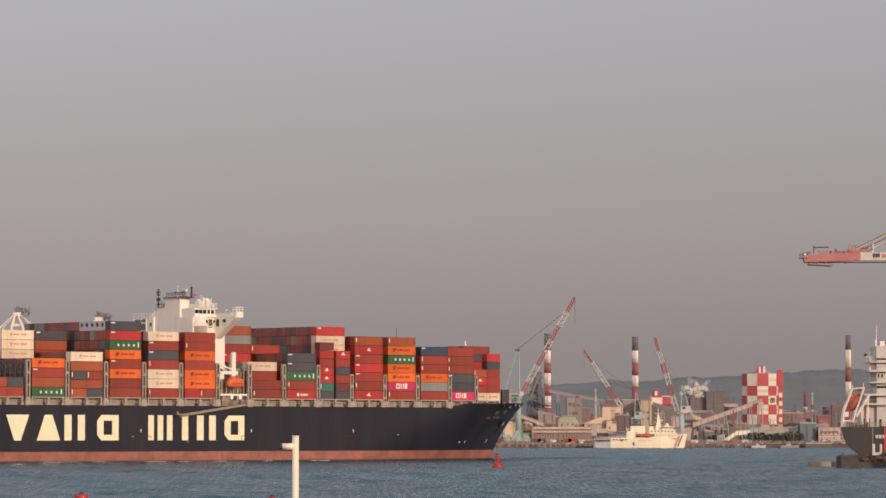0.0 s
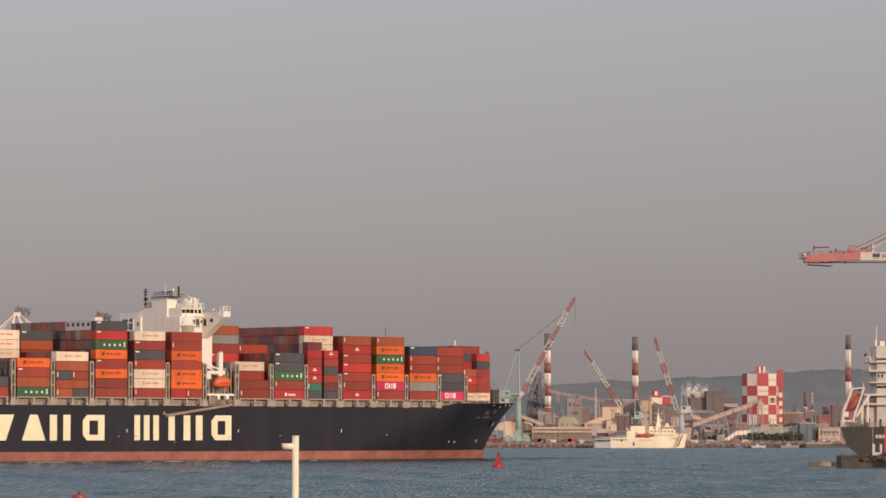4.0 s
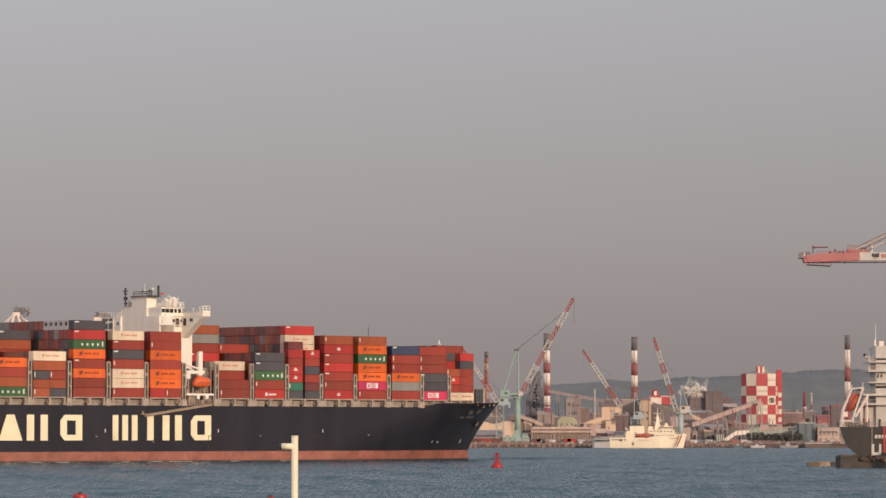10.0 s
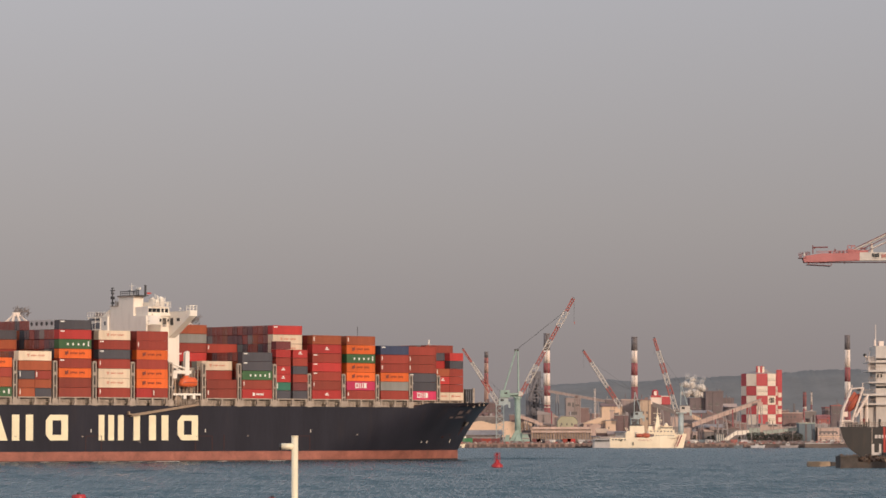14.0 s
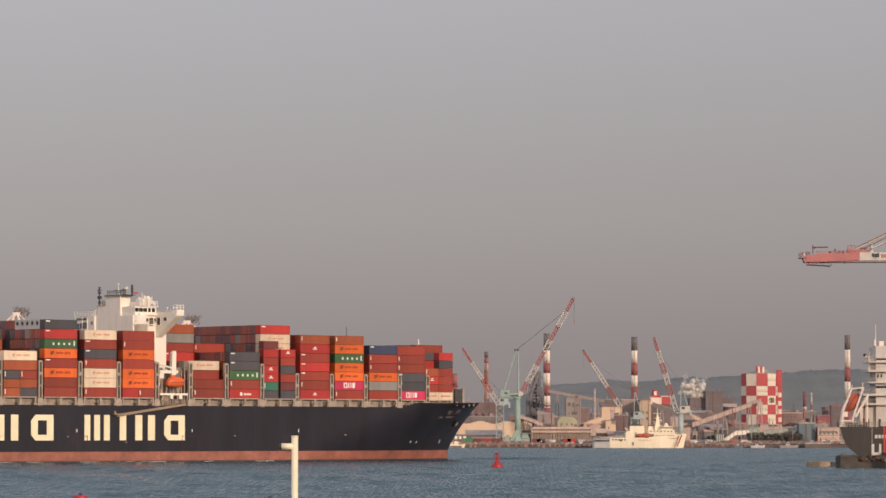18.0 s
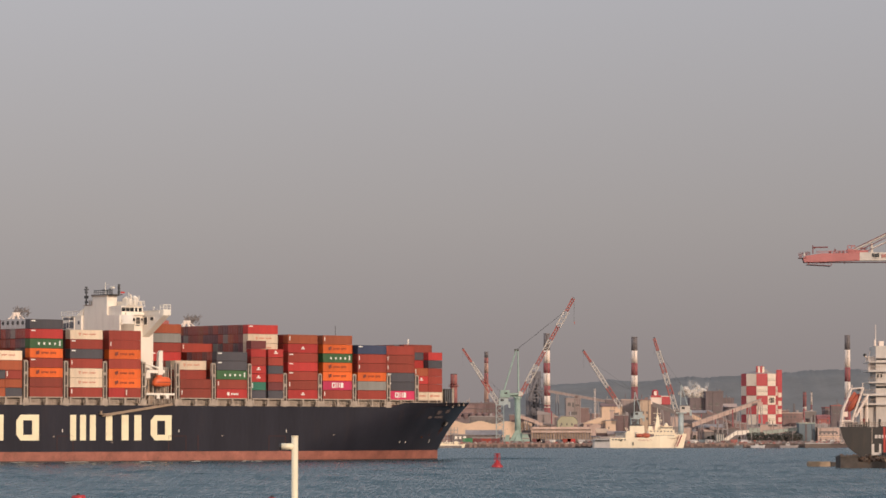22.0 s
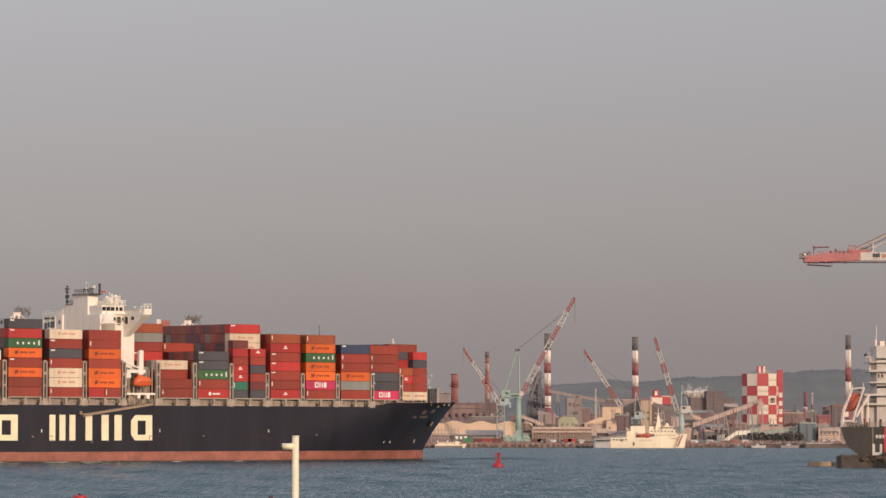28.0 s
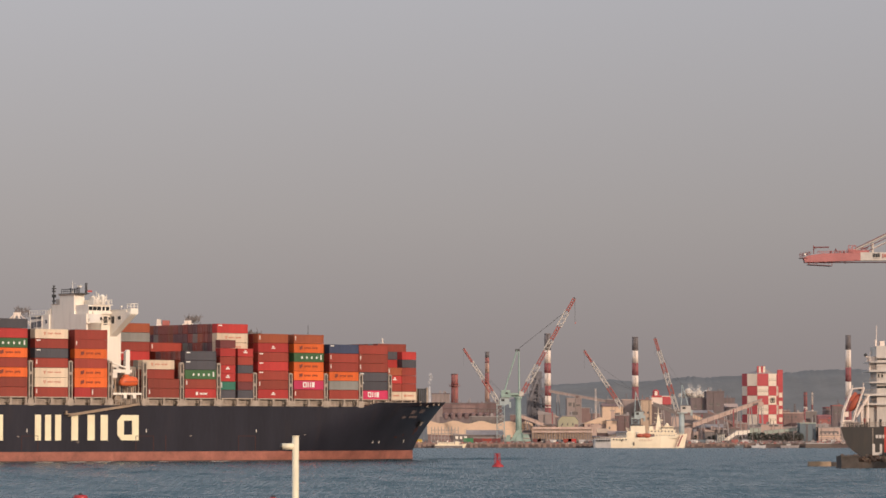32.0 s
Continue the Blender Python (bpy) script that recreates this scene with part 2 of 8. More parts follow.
thin_out(STEAM, 0.24, 0.56, 0.34)
THIN_STEAM = mat("thin_white_steam", (0.92, 0.89, 0.86), 1.0, 0, 0.05, 0.2)
thin_out(THIN_STEAM, 0.0, 0.16, 0.6)
GREEN_BOX = mat("green_box_paint", (0.05, 0.22, 0.10), 0.6, 0, 0.2, 0.4)
GREY_HULL = mat("grey_hull_paint", (0.031, 0.028, 0.027), 0.5, 0, 0.2, 0.2, 0.12, streak=True)
BOX_COLOURS = {
    "r": ("brick red", (0.37, 0.056, 0.037)), "b": ("brown red", (0.32, 0.057, 0.036)), "R": ("bright red", (0.53, 0.045, 0.040)),
    "o": ("orange", (0.90, 0.165, 0.03)), "w": ("cream white", (0.92, 0.74, 0.56)), "g": ("dark grey", (0.092, 0.088, 0.104)),
    "G": ("dark green", (0.06, 0.15, 0.06)), "l": ("light grey", (0.30, 0.29, 0.27)), "p": ("magenta pink", (0.66, 0.045, 0.13)),
    "n": ("navy blue", (0.062, 0.082, 0.16)), "t": ("teal green", (0.05, 0.22, 0.15)), "m": ("dark maroon", (0.20, 0.05, 0.05)),
    # Plum puts the hazy shade of the stack ends into a box colour.
    "v": ("shade-toned plum", (0.15, 0.055, 0.075)),
    "k": ("brown orange", (0.42, 0.10, 0.042)),
}
BOX_MAT = {k: mat("container_" + v[0].replace(" ", "_"), tuple(0.82 * c for c in v[1]), 0.55, 0, 0.16, 0.35, 0.10, 0, streak=True, rnd=0.15) for k, v in BOX_COLOURS.items()}


# Geometry helpers ----------------------------------------------------------
class Geo:
    """Collects vertices and faces of one mesh."""

    def __init__(self):
        self.v, self.f = [], []

    def add(self, verts, faces):
        k = len(self.v)
        self.v += [tuple(p) for p in verts]
        self.f += [tuple(k + i for i in q) for q in faces]
        return self

    def box(self, x0, x1, y0, y1, z0, z1, taper=0.0):
        t = taper
        return self.add([(x0, y0, z0), (x1, y0, z0), (x1, y1, z0), (x0, y1, z0), (x0 + t, y0 + t, z1), (x1 - t, y0 + t, z1), (x1 - t, y1 - t, z1), (x0 + t, y1 - t, z1)],
                        [(3, 2, 1, 0), (4, 5, 6, 7), (0, 1, 5, 4), (1, 2, 6, 5), (2, 3, 7, 6), (3, 0, 4, 7)])

    def rod(self, a, b, r0, r1=None, n=8, cap=True):
        r1 = r0 if r1 is None else r1
        a, b = Vector(a), Vector(b)
        d = (b - a).normalized()
        u = d.orthogonal().normalized()
        w = d.cross(u)
        vs = []
        for p, r in ((a, r0), (b, r1)):
            vs += [p + (u * math.cos(2 * math.pi * (i + 0.5) / n) + w * math.sin(2 * math.pi * (i + 0.5) / n)) * r for i in range(n)]
        fs = [(i, (i + 1) % n, n + (i + 1) % n, n + i) for i in range(n)]
        if cap:
            fs += [tuple(range(n - 1, -1, -1)), tuple(range(n, 2 * n))]
        return self.add(vs, fs)

    def lathe(self, prof, n=16, c=(0, 0), a0=0.0):
        """Turned about the z axis: prof is (radius, z) from the bottom up."""
        vs, fs = [], []
        for r, z in prof:
            vs += [(c[0] + r * math.cos(a0 + 2 * math.pi * i / n), c[1] + r * math.sin(a0 + 2 * math.pi * i / n), z) for i in range(n)]
        for j in range(len(prof) - 1):
            fs += [(j * n + i, j * n + (i + 1) % n, (j + 1) * n + (i + 1) % n, (j + 1) * n + i) for i in range(n)]
        fs += [tuple(range(n - 1, -1, -1)), tuple(range((len(prof) - 1) * n, len(prof) * n))]
        return self.add(vs, fs)

    def prism(self, poly, d0, d1, axis="y"):
        """poly in the two other axes, swept along axis from d0 to d1."""
        n = len(poly)
        at = {"y": lambda p, d: (p[0], d, p[1]), "x": lambda p, d: (d, p[0], p[1]), "z": lambda p, d: (p[0], p[1], d)}[axis]
        vs = [at(p, d0) for p in poly] + [at(p, d1) for p in poly]
        fs = [tuple(range(n)), tuple(range(2 * n - 1, n - 1, -1))] + [(i, n + i, n + (i + 1) % n, (i + 1) % n) for i in range(n)]
        return self.add(vs, fs)

    def lattice(self, a, b, wide, deep, bays, r, side=(1, 0, 0)):
        """A boxed lattice boom from a to b: four chords and zigzag braces."""
        a, b = Vector(a), Vector(b)
        d = (b - a).normalized()
        u = Vector(side) - d * d.dot(Vector(side))
        u.normalize()
        w = d.cross(u)
        at = lambda t, i: a.lerp(b, t) + u * (wide / 2 * (1, -1, -1, 1)[i]) + w * (deep / 2 * (1, 1, -1, -1)[i])
        for i in range(4):
            self.rod(at(0, i), at(1, i), r, n=4)
        for k in range(bays):
            for i in range(4):
                j = (i + 1) % 4
                self.rod(at(k / bays, i), at((k + 1) / bays, j), r * 0.6, n=4, cap=False)
        return self

    def mesh(self, name, *mats, smooth=False):
        me = bpy.data.meshes.new(name)
        me.from_pydata(self.v, [], self.f)
        for m in mats:
            me.materials.append(m)
        bm = bmesh.new()
        bm.from_mesh(me)
        bmesh.ops.recalc_face_normals(bm, faces=bm.faces)
        if smooth:
            for f in bm.faces:
                f.smooth = len(f.verts) == 4
        bm.to_mesh(me)
        bm.free()
        return me


def part(name, geo, material, parent, label="", smooth=False):
    """One mesh object under a thing or a part, in the thing's space."""
    ob = new(name, geo.mesh(name, material, smooth=smooth))
    ob.parent = parent
    if label:
        ob["label"] = label
    return ob


def thing(name, m, label, category, group="", kind=""):
    ob = new(name)
    ob.matrix_world = m
    return tagged(ob, label, category, group, kind)


def solid(name, geo, material, m, label, category, group="", kind="", smooth=False):
    ob = new(name, geo.mesh(name, material, smooth=smooth))
    ob.matrix_world = m
    return tagged(ob, label, category, group, kind)


MOVING = []


# The container ship -----------------------------------------------------------
# Ship space: x along the ship towards the bow, y to port, z up from the waterline.
HALF = 21.4
ROW = 2.5
TIER = 2.9
BASE = 19.65


def ship_at(t):
    return pose(-115.72 - 0.9762 * t, 1199.65 - 0.9315 * t, 0, 0, 0, 43.655 - 0.0596 * t)


def aboard(name, m, label, category, group="", kind="", mesh=None):
    """A thing that rests on the ship, at the pose m in the ship's space."""
    ob = new(name, mesh)
    ob.matrix_world = ship_at(0) @ m
    MOVING.append((ob, m))
    return tagged(ob, label, category, group, kind)


ship = thing("container_ship", ship_at(0), "black-hulled container ship with red boot-topping and tall container stacks, under way", "ship")
MOVING.append((ship, Matrix()))

STERN, BOW = -95.0, 198.4


def deck_z(s):
    if s < 143:
        return 17.2
    k = min(1, (s - 143) / 8)
    k = k * k * (3 - 2 * k)
    return 17.2 + 1.45 * k + 0.35 * max(0, (s - 165) / 33)


def stem_s(h):
    """Where the stem stands at a height: upright at the waterline, raked forward above."""
    if h < 3.2:
        return 183.5
    k = (h - 3.2) / 16.1
    return 183.5 + 15.0 * (0.64 * k + 0.36 * k * k)


def half_breadth(s, h):
    k = max(0.0, min(1, h / 19.0))
    s0 = 96 + 50 * k ** 1.3
    p = 1.75 + 0.95 * k
    e = stem_s(h)
    if s <= s0:
        b = HALF
    elif s >= e:
        b = 0.0
    else:
        b = HALF * (1 - ((s - s0) / (e - s0)) ** p)
    if s < STERN + 40:
        q = (STERN + 40 - s) / 40
        b *= 1 - 0.45 * q * q * (1 - k)
    return b


def hull_geo(levels, n=90):
    """Both sides of the hull between fractional levels given as functions of s."""
    g = Geo()
    rows = []
    for j, lev in enumerate(levels):
        row = []
        for i in range(n + 1):
            u = i / n
            u = 1 - (1 - u) ** 1.6
            s = STERN + (BOW - STERN) * u
            h = lev(min(s, BOW))
            e = stem_s(h)
            s = STERN + (e - STERN) * u
            row.append((s, half_breadth(s, lev(s)), lev(s)))
        rows.append(row)
    for sign in (-1, 1):
        vs = [(s, sign * b, h) for row in rows for s, b, h in row]
        m = n + 1
        g.add(vs, [(j * m + i, j * m + i + 1, (j + 1) * m + i + 1, (j + 1) * m + i) for j in range(len(levels) - 1) for i in range(n)])
    # transom
    for j in range(len(levels) - 1):
        (s0, b0, h0), (s1, b1, h1) = rows[j][0], rows[j + 1][0]
        g.add([(s0, -b0, h0), (s0, b0, h0), (s1, b1, h1), (s1, -b1, h1)], [(0, 1, 2, 3)])
    return g


def flat(h):
    return lambda s: h


part("weed_line", hull_geo([flat(-3.0), flat(0.0), flat(0.42)]), WATERLINE_DARK, ship, "dark band along the waterline", smooth=True)
part("boot_topping", hull_geo([flat(0.42), flat(1.6), flat(3.15)]), HULL_RED, ship, "weathered red boot-topping", smooth=True)
part("hull", hull_geo([flat(3.15)] + [(lambda s, k=k: 3.15 + (deck_z(s) - 3.15) * k) for k in (0.12, 0.25, 0.38, 0.5, 0.62, 0.74, 0.86, 0.95, 1.0)]), HULL_BLACK, ship, "black painted steel hull", smooth=True)
g = Geo()
n = 100
vs = []
for i in range(n + 1):
    s = STERN + (BOW - 1.5 - STERN) * (1 - (1 - i / n) ** 1.4)
    z = deck_z(s) - (0.25 if s < 150 else 1.1)
    b = max(0.02, half_breadth(s, deck_z(s)) - 0.15)
    vs += [(s, -b, z), (s, b, z)]
g.add(vs, [(2 * i, 2 * i + 2, 2 * i + 3, 2 * i + 1) for i in range(n)])
part("deck", g, DECK, ship, "red-brown steel deck")


def hull_mark(name, pieces, material, label, lift=0.06):
    """Painted plates on the flat starboard side: each piece a polygon of (s, z)."""
    g = Geo()
    for poly in pieces:
        g.prism(poly, -HALF - lift, -HALF + 0.02)
    return part(name, g, material, ship, label)


def bar(s0, s1, z0, z1):
    return [(s0, z0), (s1, z0), (s1, z1), (s0, z1)]


# Large cream name marking: plain shapes of the same size and colour.
LZ0, LZ1 = 6.55, 14.25
marks = []
def wedge(s, w): marks.append([[(s, LZ1), (s + w, LZ1), (s + 0.64 * w, LZ0), (s + 0.36 * w, LZ0)]])
def trap(s, w): marks.append([[(s, LZ0), (s + w, LZ0), (s + 0.66 * w, LZ1), (s + 0.34 * w, LZ1)]])
def posts(s, w, c, t): marks.append([bar(s + (w - t) * k / max(1, c - 1), s + (w - t) * k / max(1, c - 1) + t, LZ0, LZ1) for k in range(c)])
def ring(s, w, t): marks.append([bar(s, s + t, LZ0 + 1.7, LZ1 - 1.7), [(s, LZ0 + 1.7), (s + 1.6, LZ0), (s + w, LZ0), (s + w, LZ0 + 1.7)], [(s, LZ1 - 1.7), (s + w, LZ1 - 1.7), (s + w, LZ1), (s + 1.6, LZ1)], bar(s + w - t, s + w, LZ0 + 1.7, LZ1 - 1.7)])
wedge(-39.3, 8.6), trap(-27.8, 8.8), posts(-17.4, 7.8, 2, 2.7), ring(-4.9, 8.3, 2.5)
posts(15.0, 9.6, 3, 2.2), posts(28.4, 2.5, 1, 2.5), posts(34.4, 7.6, 2, 2.7), ring(45.6, 8.1, 2.5)
for k in marks:
    hull_mark("name_block", k, CREAM, "large cream painted block shape")
# faint red service outlines and small white draught marks
FAINT = mat("faint_red_line", (0.055, 0.018, 0.018), 0.6, 0, 0.3, 0.5)
for s0, s1 in ((10.0, 16.2), (52.5, 59.5), (92.5, 99.5)):
    hull_mark("service_outline", [bar(s0, s0 + 0.25, 3.2, 8.0), bar(s1 - 0.25, s1, 3.2, 8.0), bar(s0 + 0.25, s1 - 0.25, 7.75, 8.0)], FAINT, "thin faded red rectangle")
hull_mark("service_outline", [bar(64.0, 64.3, 3.2, 8.2)], FAINT, "thin faded red line")
for s in (12.0, 56.5, 99.6):
    hull_mark("draught_mark", [bar(s, s + 0.26, 9.0, 10.0)], WHITE, "small white tick")
for s, z in ((-16.5, 7.7), (8.5, 7.7), (28.0, 8.4), (73.4, 7.9), (119.0, 8.2), (30.5, 6.0)):
    hull_mark("hull_fitting", [bar(s, s + 0.8, z, z + 0.16), bar(s + 0.3, s + 0.5, z - 0.2, z)], STEEL_GREY, "small grey hull fitting")


# Shipping containers -----------------------------------------------------------
def container_geo(length, height, x=0.0, y=0.0, z=0.0, g=None):
    """A steel box with corner posts and rails standing proud of recessed side, end and roof panels."""
    g = g or Geo()
    a, b, w, r = length / 2, 1.19, 0.16, 0.06
    c = [(sx * a + x, sy * b + y, z + sz * height) for sz in (0, 1) for sy in (-1, 1) for sx in (-1, 1)]
    g.add(c, [(0, 2, 3, 1)])
    for (p, q, u, v), nrm in (((0, 1, 5, 4), (0, -1, 0)), ((3, 2, 6, 7), (0, 1, 0)), ((2, 0, 4, 6), (-1, 0, 0)), ((1, 3, 7, 5), (1, 0, 0)), ((4, 5, 7, 6), (0, 0, 1))):
        P = [Vector(c[k]) for k in (p, q, u, v)]
        if nrm[0] < 0:
            # two door leaves with a seam between them
            M0, M1 = (P[0] + P[1]) / 2, (P[2] + P[3]) / 2
            for quad in ((P[0], M0, M1, P[3]), (M0, P[1], P[2], M1)):
                ex, ey = (quad[1] - quad[0]).normalized(), (quad[3] - quad[0]).normalized()
                I = [quad[0] + ex * 0.08 + ey * w, quad[1] - ex * 0.08 + ey * w, quad[2] - ex * 0.08 - ey * w, quad[3] + ex * 0.08 - ey * w]
                D = [k - Vector(nrm) * 0.008 for k in I]
                g.add(list(quad) + I + D, [(k, (k + 1) % 4, 4 + (k + 1) % 4, 4 + k) for k in range(4)] + [(4 + k, 4 + (k + 1) % 4, 8 + (k + 1) % 4, 8 + k) for k in range(4)] + [(8, 9, 10, 11)])
            continue
        ex, ey = (P[1] - P[0]).normalized(), (P[3] - P[0]).normalized()
        I = [P[0] + ex * w + ey * w, P[1] - ex * w + ey * w, P[2] - ex * w - ey * w, P[3] + ex * w - ey * w]
        D = [k - Vector(nrm) * r for k in I]
        g.add(P + I + D, [(k, (k + 1) % 4, 4 + (k + 1) % 4, 4 + k) for k in range(4)] + [(4 + k, 4 + (k + 1) % 4, 8 + (k + 1) % 4, 8 + k) for k in range(4)] + [(8, 9, 10, 11)])
    return g


BOX_MESH = {}
def box_mesh(colour, length, height):
    key = (colour, length, height)
    if key not in BOX_MESH:
        BOX_MESH[key] = container_geo(length, height).mesh("shipping_container", BOX_MAT[colour])
    return BOX_MESH[key]


def plate(g, x0, x1, z0, z1):
    g.box(x0, x1, -1.235, -1.155, z0, z1)
    return g


LOCK_ROD = mat("mauve_lock_rod_steel", (0.30, 0.20, 0.20), 0.6, 0, 0.2, 0.5)
ROD_MESH = {}
def rod_mesh(height):
    """Four lock rods and their cross handles on the doors at the aft end of a container."""
    if height not in ROD_MESH:
        g = Geo()
        for y in (-0.86, -0.34, 0.34, 0.86):
            g.box(-6.135, -6.085, y - 0.035, y + 0.035, 0.1, height - 0.1)
        for y in (-0.6, 0.6):
            g.box(-6.13, -6.09, y - 0.26, y + 0.26, 1.02, 1.1)
        ROD_MESH[height] = g.mesh("door_rods", LOCK_ROD)
    return ROD_MESH[height]


INK_BLUE = mat("dark_brown_marking", (0.20, 0.05, 0.035), 0.6, 0, 0.1, 1)
INK_BROWN = mat("brown_marking", (0.31, 0.062, 0.026), 0.6, 0, 0.1, 1)
INK_RED = mat("faded_red_marking", (0.62, 0.27, 0.19), 0.6, 0, 0.1, 1)
INK_WHITE = mat("white_marking", (0.82, 0.80, 0.76), 0.6, 0, 0.05, 1)


def marking_meshes():
    """The plain-shape markings of each livery, as (name, mesh) pairs."""
    out = {}
    g = plate(plate(Geo(), -2.75, -2.25, 1.05, 1.45), -2.95, -2.05, 1.55, 1.9)
    t = Geo()
    for k in range(10):
        if k != 4:
            plate(t, -1.4 + k * 0.5, -1.08 + k * 0.5, 1.2 + 0.12 * (k % 2), 1.72)
    out["w"] = [("logo_shape", g.mesh("logo_shape", INK_RED)), ("marking_bars", t.mesh("marking_bars", INK_RED))]
    g = plate(plate(Geo(), -3.8, -3.1, 0.95, 2.0), -3.1, -2.6, 1.2, 2.2)
    t = Geo()
    for k in range(10):
        if k != 5:
            plate(t, -1.8 + k * 0.55, -1.42 + k * 0.55, 1.15 + 0.1 * (k % 3), 1.8)
    out["o"] = [("logo_shape", g.mesh("logo_shape", INK_BLUE)), ("marking_bars", t.mesh("marking_bars", INK_BROWN))]
    out["G"] = [("marking_block", plate(Geo(), -3.1 + k * 2.0, -2.5 + k * 2.0, 1.0, 1.7).mesh("marking_block", INK_WHITE)) for k in range(4)]
    out["G"].append(("number_panel", plate(Geo(), 4.75, 5.2, 0.75, 2.25).mesh("number_panel", INK_WHITE)))
    t = Geo()
    for a, b, c, d in ((-2.4, -2.0, 0.65, 2.3), (-1.3, -0.9, 0.65, 2.3), (-2.0, -1.3, 0.65, 1.0), (-2.0, -1.3, 1.95, 2.3), (-0.5, -0.1, 0.65, 2.3), (0.45, 0.85, 0.65, 2.3), (1.25, 2.35, 0.65, 2.3)):
        plate(t, a, b, c, d)
    out["p"] = [("marking_shapes", t.mesh("marking_shapes", INK_WHITE))]
    t = plate(Geo(), -1.9, -1.0, 0.8, 1.8)
    for k in range(5):
        plate(t, -0.4 + k * 0.62, 0.05 + k * 0.62, 0.95, 1.55)
    out["K"] = [("marking_shapes", t.mesh("marking_shapes", INK_WHITE))]
    t = plate(Geo(), -0.35, 0.35, 1.5, 1.95)
    plate(t, -0.8, 0.8, 1.1, 1.4)
    out["Y"] = [("marking_shapes", t.mesh("marking_shapes", INK_WHITE))]
    t = plate(plate(Geo(), -2.2, -1.6, 0.9, 1.6), -1.5, -1.1, 1.0, 1.7)
    for k in range(5):
        plate(t, -0.7 + k * 0.55, -0.3 + k * 0.55, 1.05, 1.5)
    out["x"] = [("marking_bars", t.mesh("marking_bars", INK_RED))]
    out["c"] = [("number_panel", plate(Geo(), -5.6, -4.1, 2.15, 2.5).mesh("number_panel", INK_WHITE))]
    out["e"] = [("number_panel", plate(Geo(), -5.6, -5.3, 1.0, 2.3).mesh("number_panel", INK_WHITE))]
    out["f"] = [("number_panel", plate(Geo(), 5.3, 5.55, 0.9, 2.2).mesh("number_panel", INK_WHITE))]
    out["s"] = [("number_panel", plate(Geo(), -2.6, -2.3, 0.7, 2.2).mesh("number_panel", INK_WHITE))]
    return out


MARKS = marking_meshes()
rng = random.Random(4)
# Bays from aft to forward: start along the ship, tiers in each row from starboard, tier height
BAYS = [
    ("a", -45.0, [2] * 6 + [5] * 11, TIER), ("b", -29.6, [4] * 6 + [7] * 11, TIER), ("c", -15.0, [5] * 7 + [7] * 10, TIER),
    ("d", 0.0, [8] * 17, TIER), ("e", 14.95, [7] * 17, TIER), ("f", 29.6, [7] * 17, TIER),
    ("h", 57.2, [2] + [4] * 5 + [8] * 11, TIER), ("i", 71.6, [5] * 7 + [6] * 10, TIER), ("j", 86.1, [7] + [8] * 16, TIER),
    ("k", 100.5, [7] * 17, TIER), ("l", 115.0, [7] * 17, TIER), ("m", 129.6, [6] * 17, TIER),
    ("n", 144.1, [0] + [6] * 15 + [0], TIER), ("o", 158.5, [0, 0] + [4] + [6] + [7] * 10 + [0] * 3, 2.6),
]
# Liveries of the outermost row, bottom up; a pair is two half-length boxes. A second letter is the marking.
SIDE = {
    "a": [("r", "r"), ("ks", "g")], "b": ["G", "k", "rc", "o"], "c": [("ks", "g"), ("k", "k"), ("gs", "rs"), "k", "w"],
    "d": ["b", "b", "o", "rc", "o", "G", "Rc", "gc"], "e": ["re", "w", "w", "re", "gc", "rc", "w"], "f": [("R", "rs"), "o", "o", "r", "o", "re", "r"],
    "h": ["be", "b"], "i": ["RK", "be", "G", "gc", "gc"], "j": [("gc", "g"), ("ts", "m"), ("RY", "r"), ("RY", "g"), ("r", "r"), ("Rc", "RY"), ("m", None)],
    "k": ["RY", "be", "rc", "Rc", "rc", "RY", "ke"], "l": ["re", "p", "o", "o", "G", "o", "ke"], "m": ["r", "l", "o", "re", "re", "nc"],
    "n": ["p", "gc", "gc", "be", "be", "r"], "o": [("wx", "wx"), ("r", "r"), ("RY", "r"), ("ks", "r"), (None, "g"), (None, "R")],
}
INNER = {("b", 6): {4: "w", 5: "w", 6: "w"}, ("c", 7): {5: "k", 6: "gc"}, ("h", 1): {2: "r", 3: "w"}, ("h", 6): {4: "Rc", 5: "r", 6: "l", 7: "k"},
         ("i", 7): {4: "rc", 5: "re"}, ("j", 1): {5: "w", 6: "w", 7: "Rc"}, ("o", 3): {4: "R", 5: "g"}, ("o", 4): {6: "b"}}
END_MIX = "mmbbrrrrvvvvggmkkrmlvmr"
LABELS = {"20": "short {} steel shipping container stacked on the ship", "40": "{} steel shipping container stacked on the ship"}


def put_box(code, s, row, z, length, height, outer=0.0):
    colour = code[0]
    mark = code[1] if len(code) > 1 else (colour if colour in "woGp" and length > 10 else "")
    m = pose(s + length / 2, -HALF + 1.25 + row * ROW, z)
    ob = aboard("shipping_container", m, LABELS["40" if length > 10 else "20"].format(BOX_COLOURS[colour][0]), "container", "containers on the ship", "", box_mesh(colour, length, height - (outer or 0.11)))
    for name, me in MARKS.get(mark, []) if (length > 10 or mark in "sKYx") else []:
        c = new(name, me)
        c.parent = ob
    return ob


